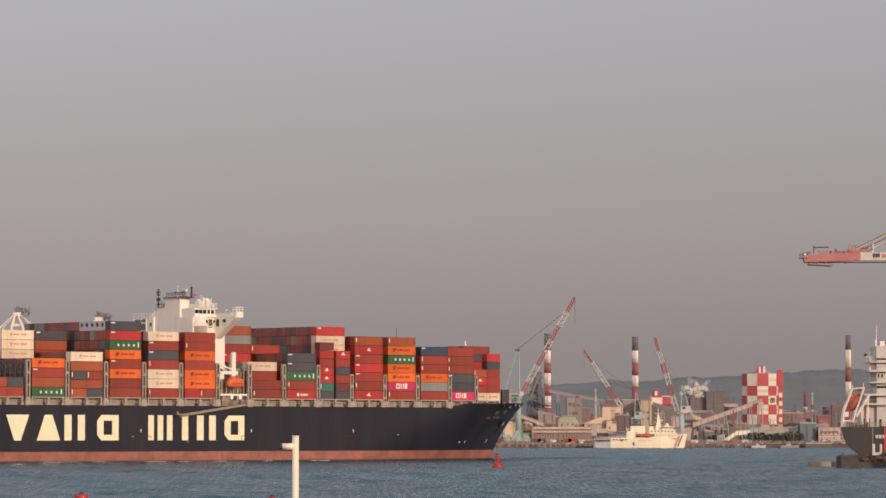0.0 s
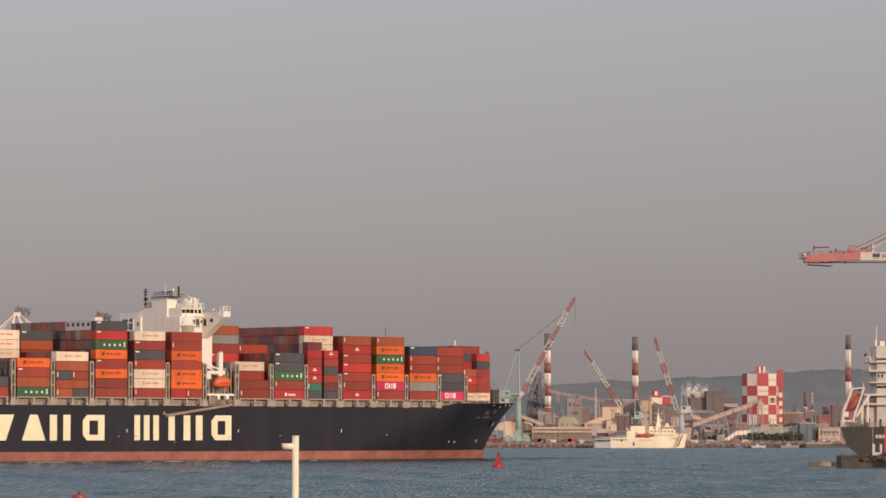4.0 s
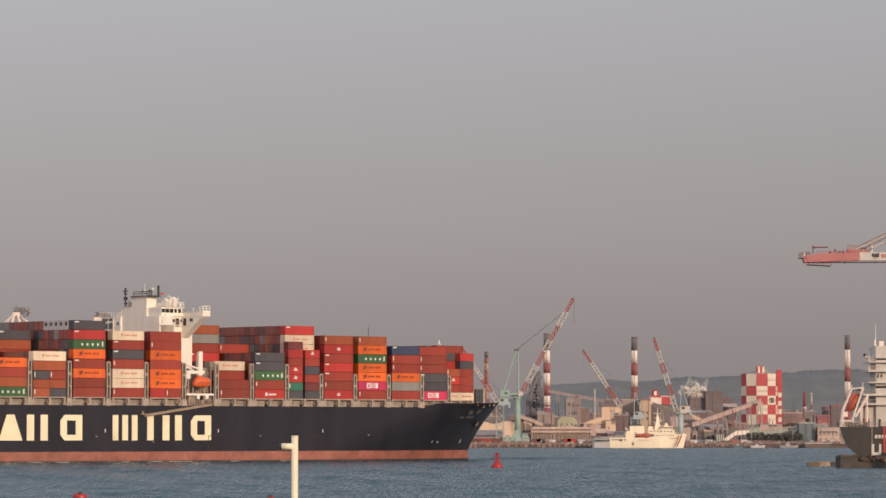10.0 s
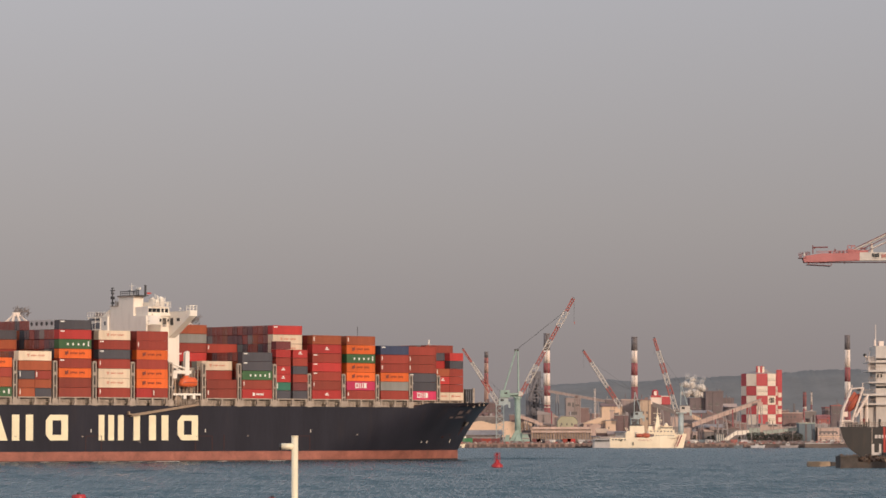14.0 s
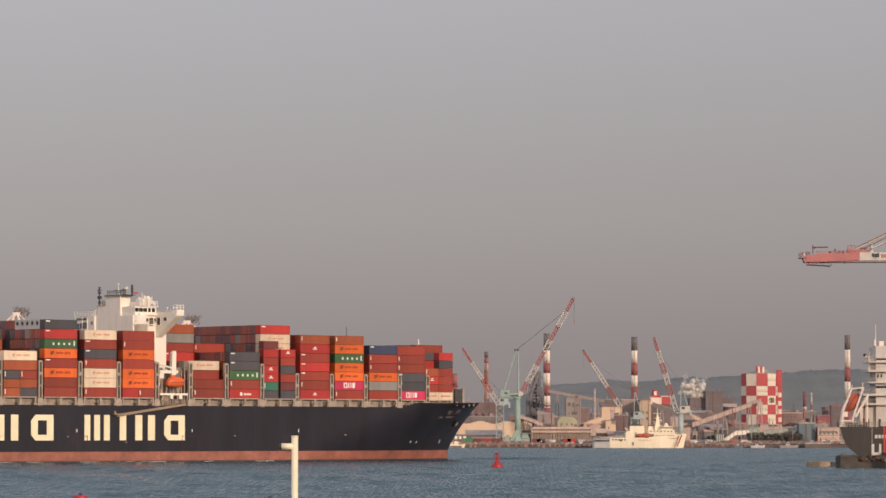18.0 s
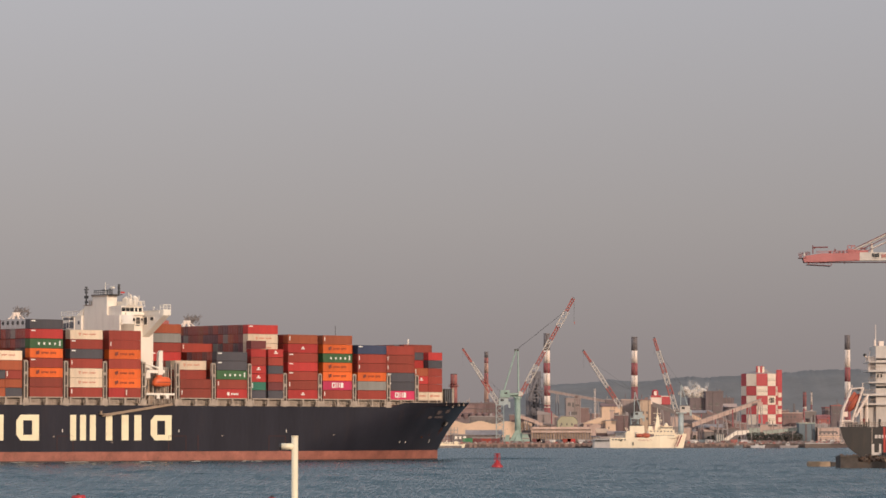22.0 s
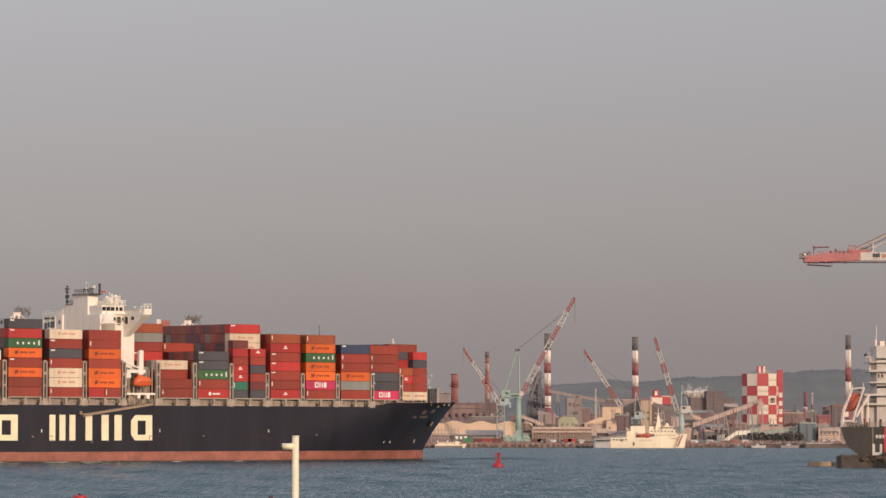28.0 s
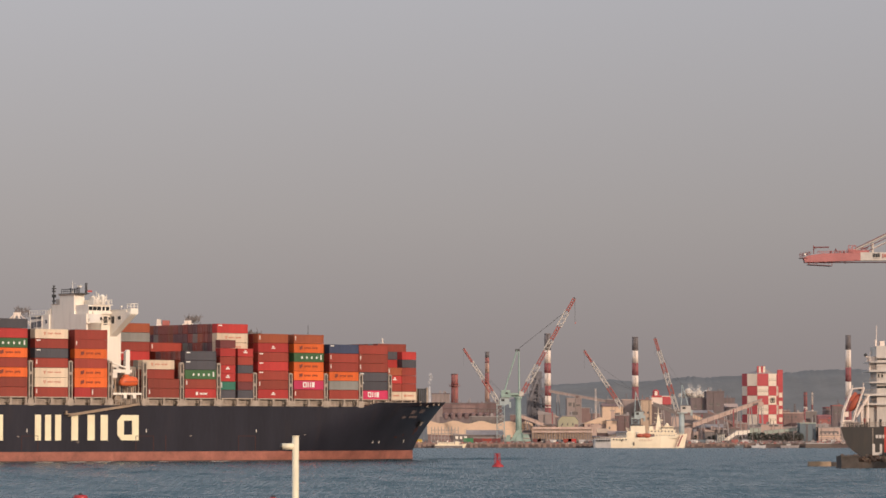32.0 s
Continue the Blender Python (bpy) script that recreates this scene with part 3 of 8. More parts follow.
LOW_TIERS = [2.62, 2.62, 2.64, 2.9, 2.9]
rest = {}
prev = [0] * 17
count = 0
for bay, s, tops, tier in BAYS:
    first = next(r for r in range(17) if tops[r])
    gap = 0.05 if bay == "f" else 0.10
    for r in range(17):
        for t in range(8):
            z = BASE + (sum(LOW_TIERS[:t]) if bay == "c" and r < 7 else t * (2.59 if bay == "j" and r == 0 else tier))
            if r == first and t < len(SIDE[bay]):
                code = SIDE[bay][t]
                if isinstance(code, tuple):
                    for k, c in enumerate(code):
                        if c:
                            put_box(c, s + k * 6.13 + ((-0.75, 0.15)[k] if bay == "j" else 0), r, z, 6.06, 2.59 if bay in "jc" else tier, gap)
                            count += 1
                else:
                    put_box(code, s, r, z, 12.19, tier, gap)
                    count += 1
                continue
            if t >= tops[r]:
                continue
            code = INNER.get((bay, r), {}).get(t)
            if code:
                put_box(code, s, r, z, 12.19, tier)
                count += 1
                continue
            colour = rng.choice(END_MIX)
            if bay == "d" and 1 <= r <= 5 and t == 7:
                continue
            if bay == "j" and r == 1 and t in (4, 5):
                colour = "l"
            end_seen = t >= prev[r] and r < 14
            if end_seen and count < 296:
                ob = put_box(colour, s, r, z, 12.19, tier)
                new("door_rods", rod_mesh(tier - 0.11)).parent = ob
                count += 1
            else:
                container_geo(12.19, tier - 0.11, s + 6.095, -HALF + 1.25 + r * ROW, z, rest.setdefault(colour, Geo()))
    prev = tops
    if bay == "f":
        prev = [9] * 17
joined, mats_used, slots = Geo(), [], []
for colour, g in rest.items():
    joined.add(g.v, g.f)
    slots += [len(mats_used)] * len(g.f)
    mats_used.append(BOX_MAT[colour])
me = joined.mesh("container_stacks", *mats_used)
me.polygons.foreach_set("material_index", slots)
aboard("container_stacks", Matrix(), "inner stacks of mixed steel shipping containers on the ship", "containers", "", "stuff", me)

# open-ended grey boxes on the top tier
for r in range(1, 6):
    g = container_geo(12.19, 2.88)
    ob = aboard("reefer_container", pose(6.1, -HALF + 1.25 + r * ROW, BASE + 7 * TIER), "light grey refrigerated container with a round fan opening", "container", "containers on the ship", "", g.mesh("reefer_container", REEFER))
    f = Geo().rod((-6.12, 0, 1.75), (-6.02, 0, 1.75), 0.62, n=14)
    part("fan", f, DARK_STEEL, ob, "round dark fan opening", smooth=False)

# Hatch coamings and stanchions under the containers
for bay, s, tops, tier in BAYS:
    row = next(r for r in range(17) if tops[r])
    y0 = -HALF + row * ROW
    last = 16 - next(r for r in range(17) if tops[16 - r])
    y1 = -HALF + (last + 1) * ROW
    c = part("hatch_coaming", Geo().box(s + 0.3, s + 11.9, y0 + 2.6, y1 - 2.6, 16.95, BASE - 0.35), STEEL_GREY, ship)
    part("hatch_cover", Geo().box(s - 0.1, s + 12.3, y0 + 0.05, y1 - 0.05, BASE - 0.35, BASE - 0.02), STEEL_GREY, ship, "grey steel hatch cover")
    for k in (0.0, 6.0, 11.6):
        w = 0.7 if k == 6.0 else 0.55
        part("stanchion", Geo().box(s + k, s + k + w, y0 + 0.12, y0 + 0.8, 16.95, BASE - 0.35).box(s + k - 0.25, s + k + w + 0.25, y0 + 0.1, y0 + 0.85, 16.95, 17.75), STEEL_GREY, ship)
    for k in range(8):
        part("rail_post", Geo().box(s + 0.4 + k * 1.62, s + 0.52 + k * 1.62, y0 + 0.05, y0 + 0.15, 16.95, 18.75), STEEL_GREY, ship)
    part("side_rail", Geo().box(s + 0.2, s + 12.0, y0 + 0.04, y0 + 0.12, 18.7, 18.82), STEEL_GREY, ship)
    part("side_walkway", Geo().box(s + 0.6, s + 11.5, y0 + 0.9, y0 + 1.6, 18.05, 18.25).box(s + 1.2, s + 4.6, y0 + 1.2, y0 + 1.6, 16.95, 18.9).box(s + 7.4, s + 10.6, y0 + 1.3, y0 + 1.7, 16.95, 18.7), STEEL_GREY, ship)


def lashing_bridge(s, y0, top):
    """Slotted end tower at the ship's side with cross beams to the other side."""
    g = Geo()
    w = 1.5
    for a in (s, s + w - 0.38):
        g.box(a, a + 0.38, y0, y0 + 0.9, 16.95, top - 0.4)
    g.prism([(s, top - 0.4), (s + 0.38, top - 0.4), (s + w - 0.38, top - 0.4), (s + w, top - 0.4), (s + w - 0.12, top - 0.1), (s + w - 0.45, top + 0.1), (s + 0.45, top + 0.1), (s + 0.12, top - 0.1)], y0, y0 + 0.9)
    z = top
    for k in range(8):
        if z < 19:
            break
        deep = 0.45 if k % 2 == 0 else 0.9
        g.box(s + 0.38, s + w - 0.38, y0 + 0.05, y0 + 0.85, z - deep, z)
        z -= 3.3 + (0.6 if k else 0)
    g.box(s - 0.35, s + w + 0.35, y0 - 0.05, y0 + 1.0, 16.95, 18.9)
    b = part("lashing_bridge", g, STEEL_GREY, ship, "weathered grey slotted lashing bridge")
    c = Geo()
    for zz in (top - 4.6, top - 9.2):
        if zz > 20:
            c.box(s + 0.2, s + w - 0.2, y0 + 0.9, -y0 - 0.2, zz, zz + 0.3)
    c.box(s + 0.65, s + 0.85, y0 + 0.3, y0 + 0.6, 19, top - 0.2)
    part("cross_beam", c, DARK_STEEL, b)


for s, top, r in ((-31.7, 30.6, 0), (-16.95, 30.6, 0), (-2.1, 30.4, 0), (12.75, 30.4, 0), (27.4, 30.4, 0), (42.2, 30.4, 0), (55.4, 30.4, 0), (69.7, 30.4, 0), (84.1, 30.4, 0), (98.55, 27.6, 0), (113.0, 27.6, 0), (127.5, 27.6, 0), (142.1, 27.6, 0), (156.6, 27.6, 1)):
    lashing_bridge(s, -HALF + r * ROW + 0.05, top)
# lattice lashing bridge behind the low stack aft
g = Geo()
for k in range(7):
    y = -HALF + 1 + k * 2.5
    g.rod((-31.4, y, 25.6), (-31.4, y + 2.5, 30.0), 0.14, n=4).rod((-31.4, y + 2.5, 25.6), (-31.4, y, 30.0), 0.14, n=4)
    g.box(-31.6, -31.2, y - 0.15, y + 0.15, 25.4, 30.6)
g.box(-31.8, -31.0, -HALF + 0.5, -HALF + 18, 30.0, 30.4).box(-31.8, -31.0, -HALF + 0.5, -HALF + 18, 25.3, 25.6)
part("lashing_lattice", g, LASHING, ship, "dull blue crossed lashing rods")


# The ship's accommodation block, bridge and deck gear ---------------------------
def sy(l):
    """Distance in from the starboard side, as a ship-space y."""
    return l - HALF


house = part("accommodation_block", Geo().box(43.0, 56.2, sy(12.4), sy(31.0), 16.95, 45.2), WHITE, ship, "tall white accommodation block")
casing = part("engine_casing", Geo().box(43.0, 46.9, sy(18.7), sy(30.4), 45.2, 48.3).box(43.0, 46.9, sy(18.7), sy(26.2), 48.3, 51.1), WHITE, house, "white engine casing with the funnel top")
part("casing_coping", Geo().box(42.7, 47.2, sy(18.3), sy(26.6), 51.1, 51.4).box(42.85, 47.0, sy(26.2), sy(30.6), 48.3, 48.5), STEEL_GREY, casing)
for k, (l, r) in enumerate(((27.4, 0.42), (28.6, 0.3), (29.2, 0.2))):
    part("exhaust_pipe", Geo().rod((45.0 - k * 0.4, sy(l), 48.4), (45.0 - k * 0.4, sy(l), 49.6 + 0.3 * k), r, n=10), STEEL_GREY, casing)
# stepped annex on the far side
annex = part("annex", Geo().box(42.4, 46.0, sy(31.0), sy(34.5), 36.0, 45.0).box(42.4, 45.2, sy(34.5), sy(40.6), 38.0, 43.9).box(42.3, 45.4, sy(31.0), sy(41.5), 45.0, 45.3).box(42.5, 45.0, sy(36.0), sy(39.0), 43.9, 45.0), WHITE, house)
part("annex_gusset", Geo().prism([(sy(34.2), 45.3), (sy(31.0), 45.3), (sy(31.0), 47.4)], 42.9, 44.6, "x"), WHITE, annex)
for l0, l1, z, hh in ((31.8, 32.6, 42.6, 1.1), (34.9, 36.9, 41.5, 1.9), (37.3, 38.4, 41.6, 1.6), (35.2, 40.2, 44.1, 0.6), (38.8, 40.1, 41.2, 1.9)):
    part("annex_opening", Geo().box(42.25, 42.42, sy(l0), sy(l1), z, z + hh), LASHING, annex)
for l in (34.4, 36.9, 40.4):
    part("annex_post", Geo().box(42.2, 42.4, sy(l), sy(l + 0.25), 40.0, 45.0), WHITE, annex)
ar = Geo()
for k in range(8):
    ar.rod((42.5, sy(31.5 + k * 1.4), 45.5), (42.5, sy(31.5 + k * 1.4), 46.7), 0.07, n=4)
ar.rod((42.5, sy(31.5), 46.7), (42.5, sy(41.3), 46.7), 0.08, n=4)
part("annex_rail", ar, WHITE, annex)
# decks of the starboard face with their shadow gaps
for z in (42.2,):
    part("deck_edge", Geo().box(42.9, 56.5, sy(11.6), sy(12.4), z, z + 0.25), WHITE, house)
wh = part("wheelhouse", Geo().box(43.6, 52.0, sy(12.2), sy(18.6), 45.2, 47.9).box(47.0, 52.0, sy(18.6), sy(30.0), 45.2, 47.9).box(45.0, 52.5, sy(11.6), sy(30.6), 47.9, 48.1).box(45.0, 52.5, sy(11.5), sy(12.2), 45.2, 45.9), WHITE, house, "white wheelhouse with dark windows")
for a, w in ((43.75, 1.35), (45.3, 1.45), (46.95, 1.45), (48.9, 0.9), (50.3, 1.2)):
    wd = part("window", Geo().box(a, a + w, sy(12.12), sy(12.3), 46.25, 47.45), GLASS_DARK, wh)
    part("window_frame", Geo().box(a - 0.1, a + w + 0.1, sy(12.06), sy(12.2), 46.12, 46.25).box(a - 0.1, a + w + 0.1, sy(12.06), sy(12.2), 47.45, 47.58), WHITE, wd)
tg = Geo().box(46.5, 50.5, sy(13.5), sy(18.0), 48.25, 49.3)
for x, l, z, r in ((46.0, 12.4, 49.6, 0.15), (47.2, 12.8, 50.2, 0.5), (48.2, 13.2, 51.4, 0.3), (49.4, 12.8, 50.2, 0.55), (50.4, 13.0, 50.8, 0.25), (51.4, 12.4, 49.6, 0.35), (47.8, 15.5, 50.8, 0.6)):
    tg.rod((x, sy(l), 48.25), (x, sy(l), z), r, r * 0.8, 8)
part("bridge_top_gear", tg, WHITE, wh, "white radar domes and aerial posts")
rg = Geo()
for k in range(9):
    rg.rod((45.2 + k * 0.87, sy(11.7), 48.25), (45.2 + k * 0.87, sy(11.7), 49.5), 0.07, n=4)
rg.rod((45.2, sy(11.7), 49.5), (52.3, sy(11.7), 49.5), 0.09, n=4).rod((45.2, sy(11.7), 48.9), (52.3, sy(11.7), 48.9), 0.07, n=4)
part("bridge_top_rail", rg, WHITE, wh)
# bridge wings carried by deep brackets
for sg in (-1, 1):
    Y = lambda l: sg * (HALF - l)
    lo, hi = min(Y(2.2), Y(12.4)), max(Y(2.2), Y(12.4))
    w = part("bridge_wing", Geo().box(51.9, 54.9, lo, hi, 44.9, 45.6), WHITE, house)
    lo, hi = min(Y(2.0), Y(4.0)), max(Y(2.0), Y(4.0))
    part("wing_cab", Geo().box(52.1, 54.9, lo, hi, 45.0, 46.8), WHITE, w, "white enclosed wing end")
    lo, hi = min(Y(4.0), Y(12.4)), max(Y(4.0), Y(12.4))
    part("wing_bulwark", Geo().box(51.95, 52.15, lo, hi, 45.6, 46.4).box(51.85, 52.25, lo, hi, 46.4, 46.52), WHITE, w)
    rails = Geo()
    for a in (52.2, 53.5, 54.8):
        for l in (2.1, 3.9):
            rails.rod((a, Y(l), 46.8), (a, Y(l), 48.2), 0.1, n=5)
    for l in (2.1, 3.9):
        rails.rod((52.2, Y(l), 48.2), (54.8, Y(l), 48.2), 0.12, n=5).rod((52.2, Y(l), 47.5), (54.8, Y(l), 47.5), 0.08, n=5)
    for a in (52.2, 54.8):
        rails.rod((a, Y(2.1), 48.2), (a, Y(3.9), 48.2), 0.12, n=5)
    part("wing_rail", rails, WHITE, w)
    lamp_post = Geo().rod((53.4, Y(8.6), 45.6), (53.4, Y(8.6), 47.6), 0.1, n=5).box(53.2, 53.7, min(Y(8.3), Y(8.9)), max(Y(8.3), Y(8.9)), 47.3, 47.7).rod((53.0, Y(6.2), 45.6), (53.0, Y(6.2), 47.0), 0.09, n=5)
    part("wing_searchlight", lamp_post, WHITE, w)
    br = part("wing_bracket", Geo().prism([(Y(12.4), 38.4), (Y(11.0), 39.2), (Y(3.0), 44.4), (Y(2.4), 44.95), (Y(12.4), 44.95)], 52.0, 54.6, "x"), WHITE, w)
    for l, z in ((8.4, 43.5), (11.6, 42.3)):
        a, b2 = min(Y(l), Y(l - 1.6)), max(Y(l), Y(l - 1.6))
        op = part("bracket_opening", Geo().box(51.93, 52.02, a, b2, z, 44.5), DARK_STEEL, br)
        part("opening_frame", Geo().box(51.88, 52.0, a - 0.12, a, z - 0.1, 44.6).box(51.88, 52.0, b2, b2 + 0.12, z - 0.1, 44.6), WHITE, op)
# rounded stair tower, doors and small gear on the sunny side of the block
part("stair_tower", Geo().lathe([(2.5, 36.0), (2.5, 42.3), (2.62, 42.3), (2.62, 42.6), (2.5, 42.6), (2.5, 45.15)], 24, (46.0, sy(12.9))), WHITE, house, "rounded white stair tower", smooth=True)
part("house_door", Geo().box(49.5, 50.9, sy(12.3), sy(12.4), 41.9, 44.5), DARK_STEEL, house)
part("house_door", Geo().box(53.2, 54.1, sy(12.32), sy(12.4), 42.5, 44.6), DARK_STEEL, house)
part("tower_window", Geo().box(46.9, 47.5, sy(10.35), sy(10.6), 43.3, 44.2), GLASS_DARK, house)
for a, z in ((51.4, 43.4),):
    part("house_window", Geo().box(a, a + 0.7, sy(12.34), sy(12.4), z, z + 0.8), GLASS_DARK, house)
for z in (42.45,):
    hr = Geo()
    for k in range(10):
        hr.rod((43.2 + k * 1.45, sy(11.65), z), (43.2 + k * 1.45, sy(11.65), z + 1.1), 0.05, n=4)
    hr.rod((43.2, sy(11.65), z + 1.1), (56.3, sy(11.65), z + 1.1), 0.06, n=4).rod((43.2, sy(11.65), z + 0.6), (56.3, sy(11.65), z + 0.6), 0.045, n=4)
    part("deck_railing", hr, STEEL_GREY, house)
# open platforms and gear aft of the wheelhouse
pf = Geo().box(46.9, 52.2, sy(14.0), sy(18.6), 49.3, 49.45).box(47.2, 49.0, sy(14.4), sy(16.4), 49.45, 50.4)
for x, l, h in ((47.0, 14.1, 51.0), (48.6, 14.1, 51.6), (50.2, 14.1, 50.9), (51.9, 14.1, 51.3), (49.4, 16.0, 52.2)):
    pf.rod((x, sy(l), 49.4), (x, sy(l), h), 0.09, n=5)
pf.rod((46.9, sy(14.05), 50.5), (52.1, sy(14.05), 50.5), 0.07, n=4).rod((46.9, sy(14.05), 50.0), (52.1, sy(14.05), 50.0), 0.06, n=4)
part("monkey_island_gear", pf, WHITE, wh)
part("satellite_dome", Geo().lathe([(0.35, 49.4), (0.75, 50.0), (0.85, 50.5), (0.7, 51.0), (0.3, 51.3), (0.05, 51.35)], 12, (50.9, sy(15.0))), WHITE, wh, smooth=True)
# masts
m = Geo().rod((43.4, sy(29.8), 48.3), (43.4, sy(29.8), 54.2), 0.26, 0.16, 8)
for k, (z, q, hh) in enumerate(((49.2, 0.42, 0.5), (50.6, 0.5, 0.9), (52.2, 0.4, 0.5), (53.2, 0.55, 0.35), (53.9, 0.3, 0.4))):
    m.box(43.4 - q, 43.4 + q, sy(29.8) - q, sy(29.8) + q * 0.7, z, z + hh)
m.rod((43.4, sy(30.6), 52.9), (43.4, sy(29.0), 53.4), 0.1, n=5)
part("aft_mast", m, DARK_STEEL, casing, "thin dark mast with stacked aerials")
part("signal_mast", Geo().rod((44.4, sy(21.4), 51.4), (44.4, sy(21.4), 55.4), 0.14, 0.08, 6).rod((44.4, sy(22.6), 54.6), (44.4, sy(20.2), 54.6), 0.08, n=5).box(44.0, 44.8, sy(18.4), sy(17.2), 53.4, 53.9).rod((44.4, sy(19.0), 54.0), (44.4, sy(16.8), 54.1), 0.1, n=5), WHITE, casing, "slim white signal mast with yards")
m = Geo().rod((46.0, sy(16.6), 51.2), (46.0, sy(16.6), 54.8), 0.3, 0.2, 8).box(43.0, 47.0, sy(16.2), sy(26.8), 51.4, 51.65)
for k in range(9):
    m.rod((43.0, sy(16.4 + k * 1.1), 51.6), (43.0, sy(16.4 + k * 1.1), 52.9), 0.08, n=5)
m.rod((43.0, sy(16.4), 52.9), (43.0, sy(25.4), 52.9), 0.1, n=5).rod((43.0, sy(16.4), 52.3), (43.0, sy(25.4), 52.3), 0.08, n=5)
for k in range(6):
    m.box(45.75, 46.3, sy(16.35) - 0.1 * (k % 2), sy(16.9), 51.9 + k * 0.5, 52.2 + k * 0.5)
for l, z in ((19.0, 53.6), (20.3, 53.2), (22.6, 53.4), (18.0, 53.8)):
    m.rod((44.5, sy(l), 51.6), (44.5, sy(l), z), 0.11, n=5).rod((44.5, sy(l - 0.8), z - 0.3), (44.5, sy(l + 0.8), z - 0.3), 0.1, n=5)
part("radar_mast", m, DARK_STEEL, casing, "dark radar mast with rails")
part("signal_flag", Geo().box(46.6, 48.2, sy(16.5), sy(16.56), 52.0, 52.5), RED_PAINT, casing)
# lifeboat station on the starboard side
st = part("lifeboat_station", Geo().box(44.1, 55.1, sy(0.2), sy(3.6), 20.4, 21.0), WHITE, ship, "white boat deck")
part("davit_post", Geo().prism([(49.3, 26.6), (51.0, 26.6), (51.0, 33.9), (50.3, 34.1), (49.45, 33.4)], sy(0.9), sy(2.0)), WHITE, st, "white davit post")
part("davit_beam", Geo().box(44.7, 51.9, sy(1.0), sy(2.4), 27.1, 28.1).box(44.7, 46.4, sy(1.2), sy(2.4), 25.6, 27.1), WHITE, st)
part("davit_arm", Geo().rod((43.8, sy(1.2), 30.2), (49.4, sy(1.2), 28.7), 0.3, n=6).rod((44.0, sy(1.0), 29.2), (47.4, sy(1.0), 28.2), 0.18, n=6).rod((46.2, sy(1.2), 28.0), (47.0, sy(1.2), 29.8), 0.16, n=6), WHITE, st)
part("station_back", Geo().box(44.0, 56.4, sy(5.0), sy(5.4), 16.95, 29.0), STEEL_GREY, st, "grey bulkhead behind the boat")
rs = random.Random(58)
for k in range(16):
    a, z0 = rs.uniform(44.3, 54.6), rs.choice((21.0, 21.0, 21.0, 26.0))
    l = rs.uniform(1.9, 3.4)
    hh = rs.uniform(1.0, 5.5) if z0 < 22 else rs.uniform(1.0, 2.8)
    part("station_gear", Geo().box(a, a + rs.uniform(0.2, 0.9), sy(l), sy(l + 0.6), z0, z0 + hh, 0.06), (STEEL_GREY, WHITE, LASHING, LADDER)[k % 4], st)
for a, z0, z1 in ((47.6, 21.0, 23.3), (50.4, 21.0, 27.0), (51.9, 21.0, 28.6), (53.5, 21.0, 28.0), (54.7, 16.95, 29.6)):
    part("station_post", Geo().box(a, a + 0.28, sy(1.5), sy(1.85), z0, z1), STEEL_GREY, st)
for z in (25.2, 27.6, 29.0):
    part("station_rail", Geo().box(51.6, 56.0, sy(1.5), sy(1.62), z, z + 0.12), LASHING, st)
part("boat_winch", Geo().rod((46.05, sy(0.5), 18.95), (46.05, sy(1.7), 18.95), 1.25, n=16).rod((46.05, sy(0.35), 18.95), (46.05, sy(0.5), 18.95), 0.5, n=10), LADDER, st, "round beige boat winch")
boat = Geo()
vs, fs, nn = [], [], 18
hoops = [(46.85, 23.7, 24.15, 0.35), (47.15, 23.25, 24.8, 0.85), (47.95, 23.05, 25.75, 1.2), (49.2, 22.98, 26.0, 1.35), (51.4, 22.98, 26.05, 1.35), (52.7, 23.1, 25.85, 1.2), (53.35, 23.5, 25.3, 0.8), (53.6, 24.1, 24.8, 0.35)]
for x, lo, hi, hw in hoops:
    for i in range(nn):
        c, q = math.cos(2 * math.pi * i / nn), math.sin(2 * math.pi * i / nn)
        vs.append((x, sy(0.6) + hw * math.copysign(abs(c) ** 0.7, c), (lo + hi) / 2 + (hi - lo) / 2 * math.copysign(abs(q) ** 0.7, q)))
for j in range(len(hoops) - 1):
    fs += [(j * nn + i, j * nn + (i + 1) % nn, (j + 1) * nn + (i + 1) % nn, (j + 1) * nn + i) for i in range(nn)]
fs += [tuple(range(nn))[::-1], tuple(range((len(hoops) - 1) * nn, len(hoops) * nn))]
boat.add(vs, fs)
lb = part("lifeboat", boat, ORANGE_BOAT, ship, "bright orange enclosed lifeboat", smooth=True)
part("canopy", Geo().box(48.4, 50.2, sy(0.1), sy(1.2), 25.95, 26.45, 0.2), ORANGE_BOAT, lb)
part("rubbing_strake", Geo().box(47.5, 53.0, sy(-0.82), sy(-0.74), 24.25, 24.4), MAROON, lb)
for a in (48.1, 51.6):
    part("boat_cradle", Geo().box(a, a + 1.1, sy(0.05), sy(1.2), 19.3, 20.4), WHITE, st)
for k in range(6):
    part("station_leg", Geo().box(45.2 + k * 1.95, 45.5 + k * 1.95, sy(0.4), sy(0.8), 16.95, 20.5), STEEL_GREY, st)
rail = Geo()
for k in range(16):
    rail.rod((44.0 + k * 0.85, sy(0.15), 17.4), (44.0 + k * 0.85, sy(0.15), 18.9), 0.07, n=4)
rail.rod((44.0, sy(0.15), 18.9), (56.8, sy(0.15), 18.9), 0.08, n=4).rod((44.0, sy(0.15), 18.3), (56.8, sy(0.15), 18.3), 0.06, n=4)
part("guard_rail", rail, STEEL_GREY, ship)
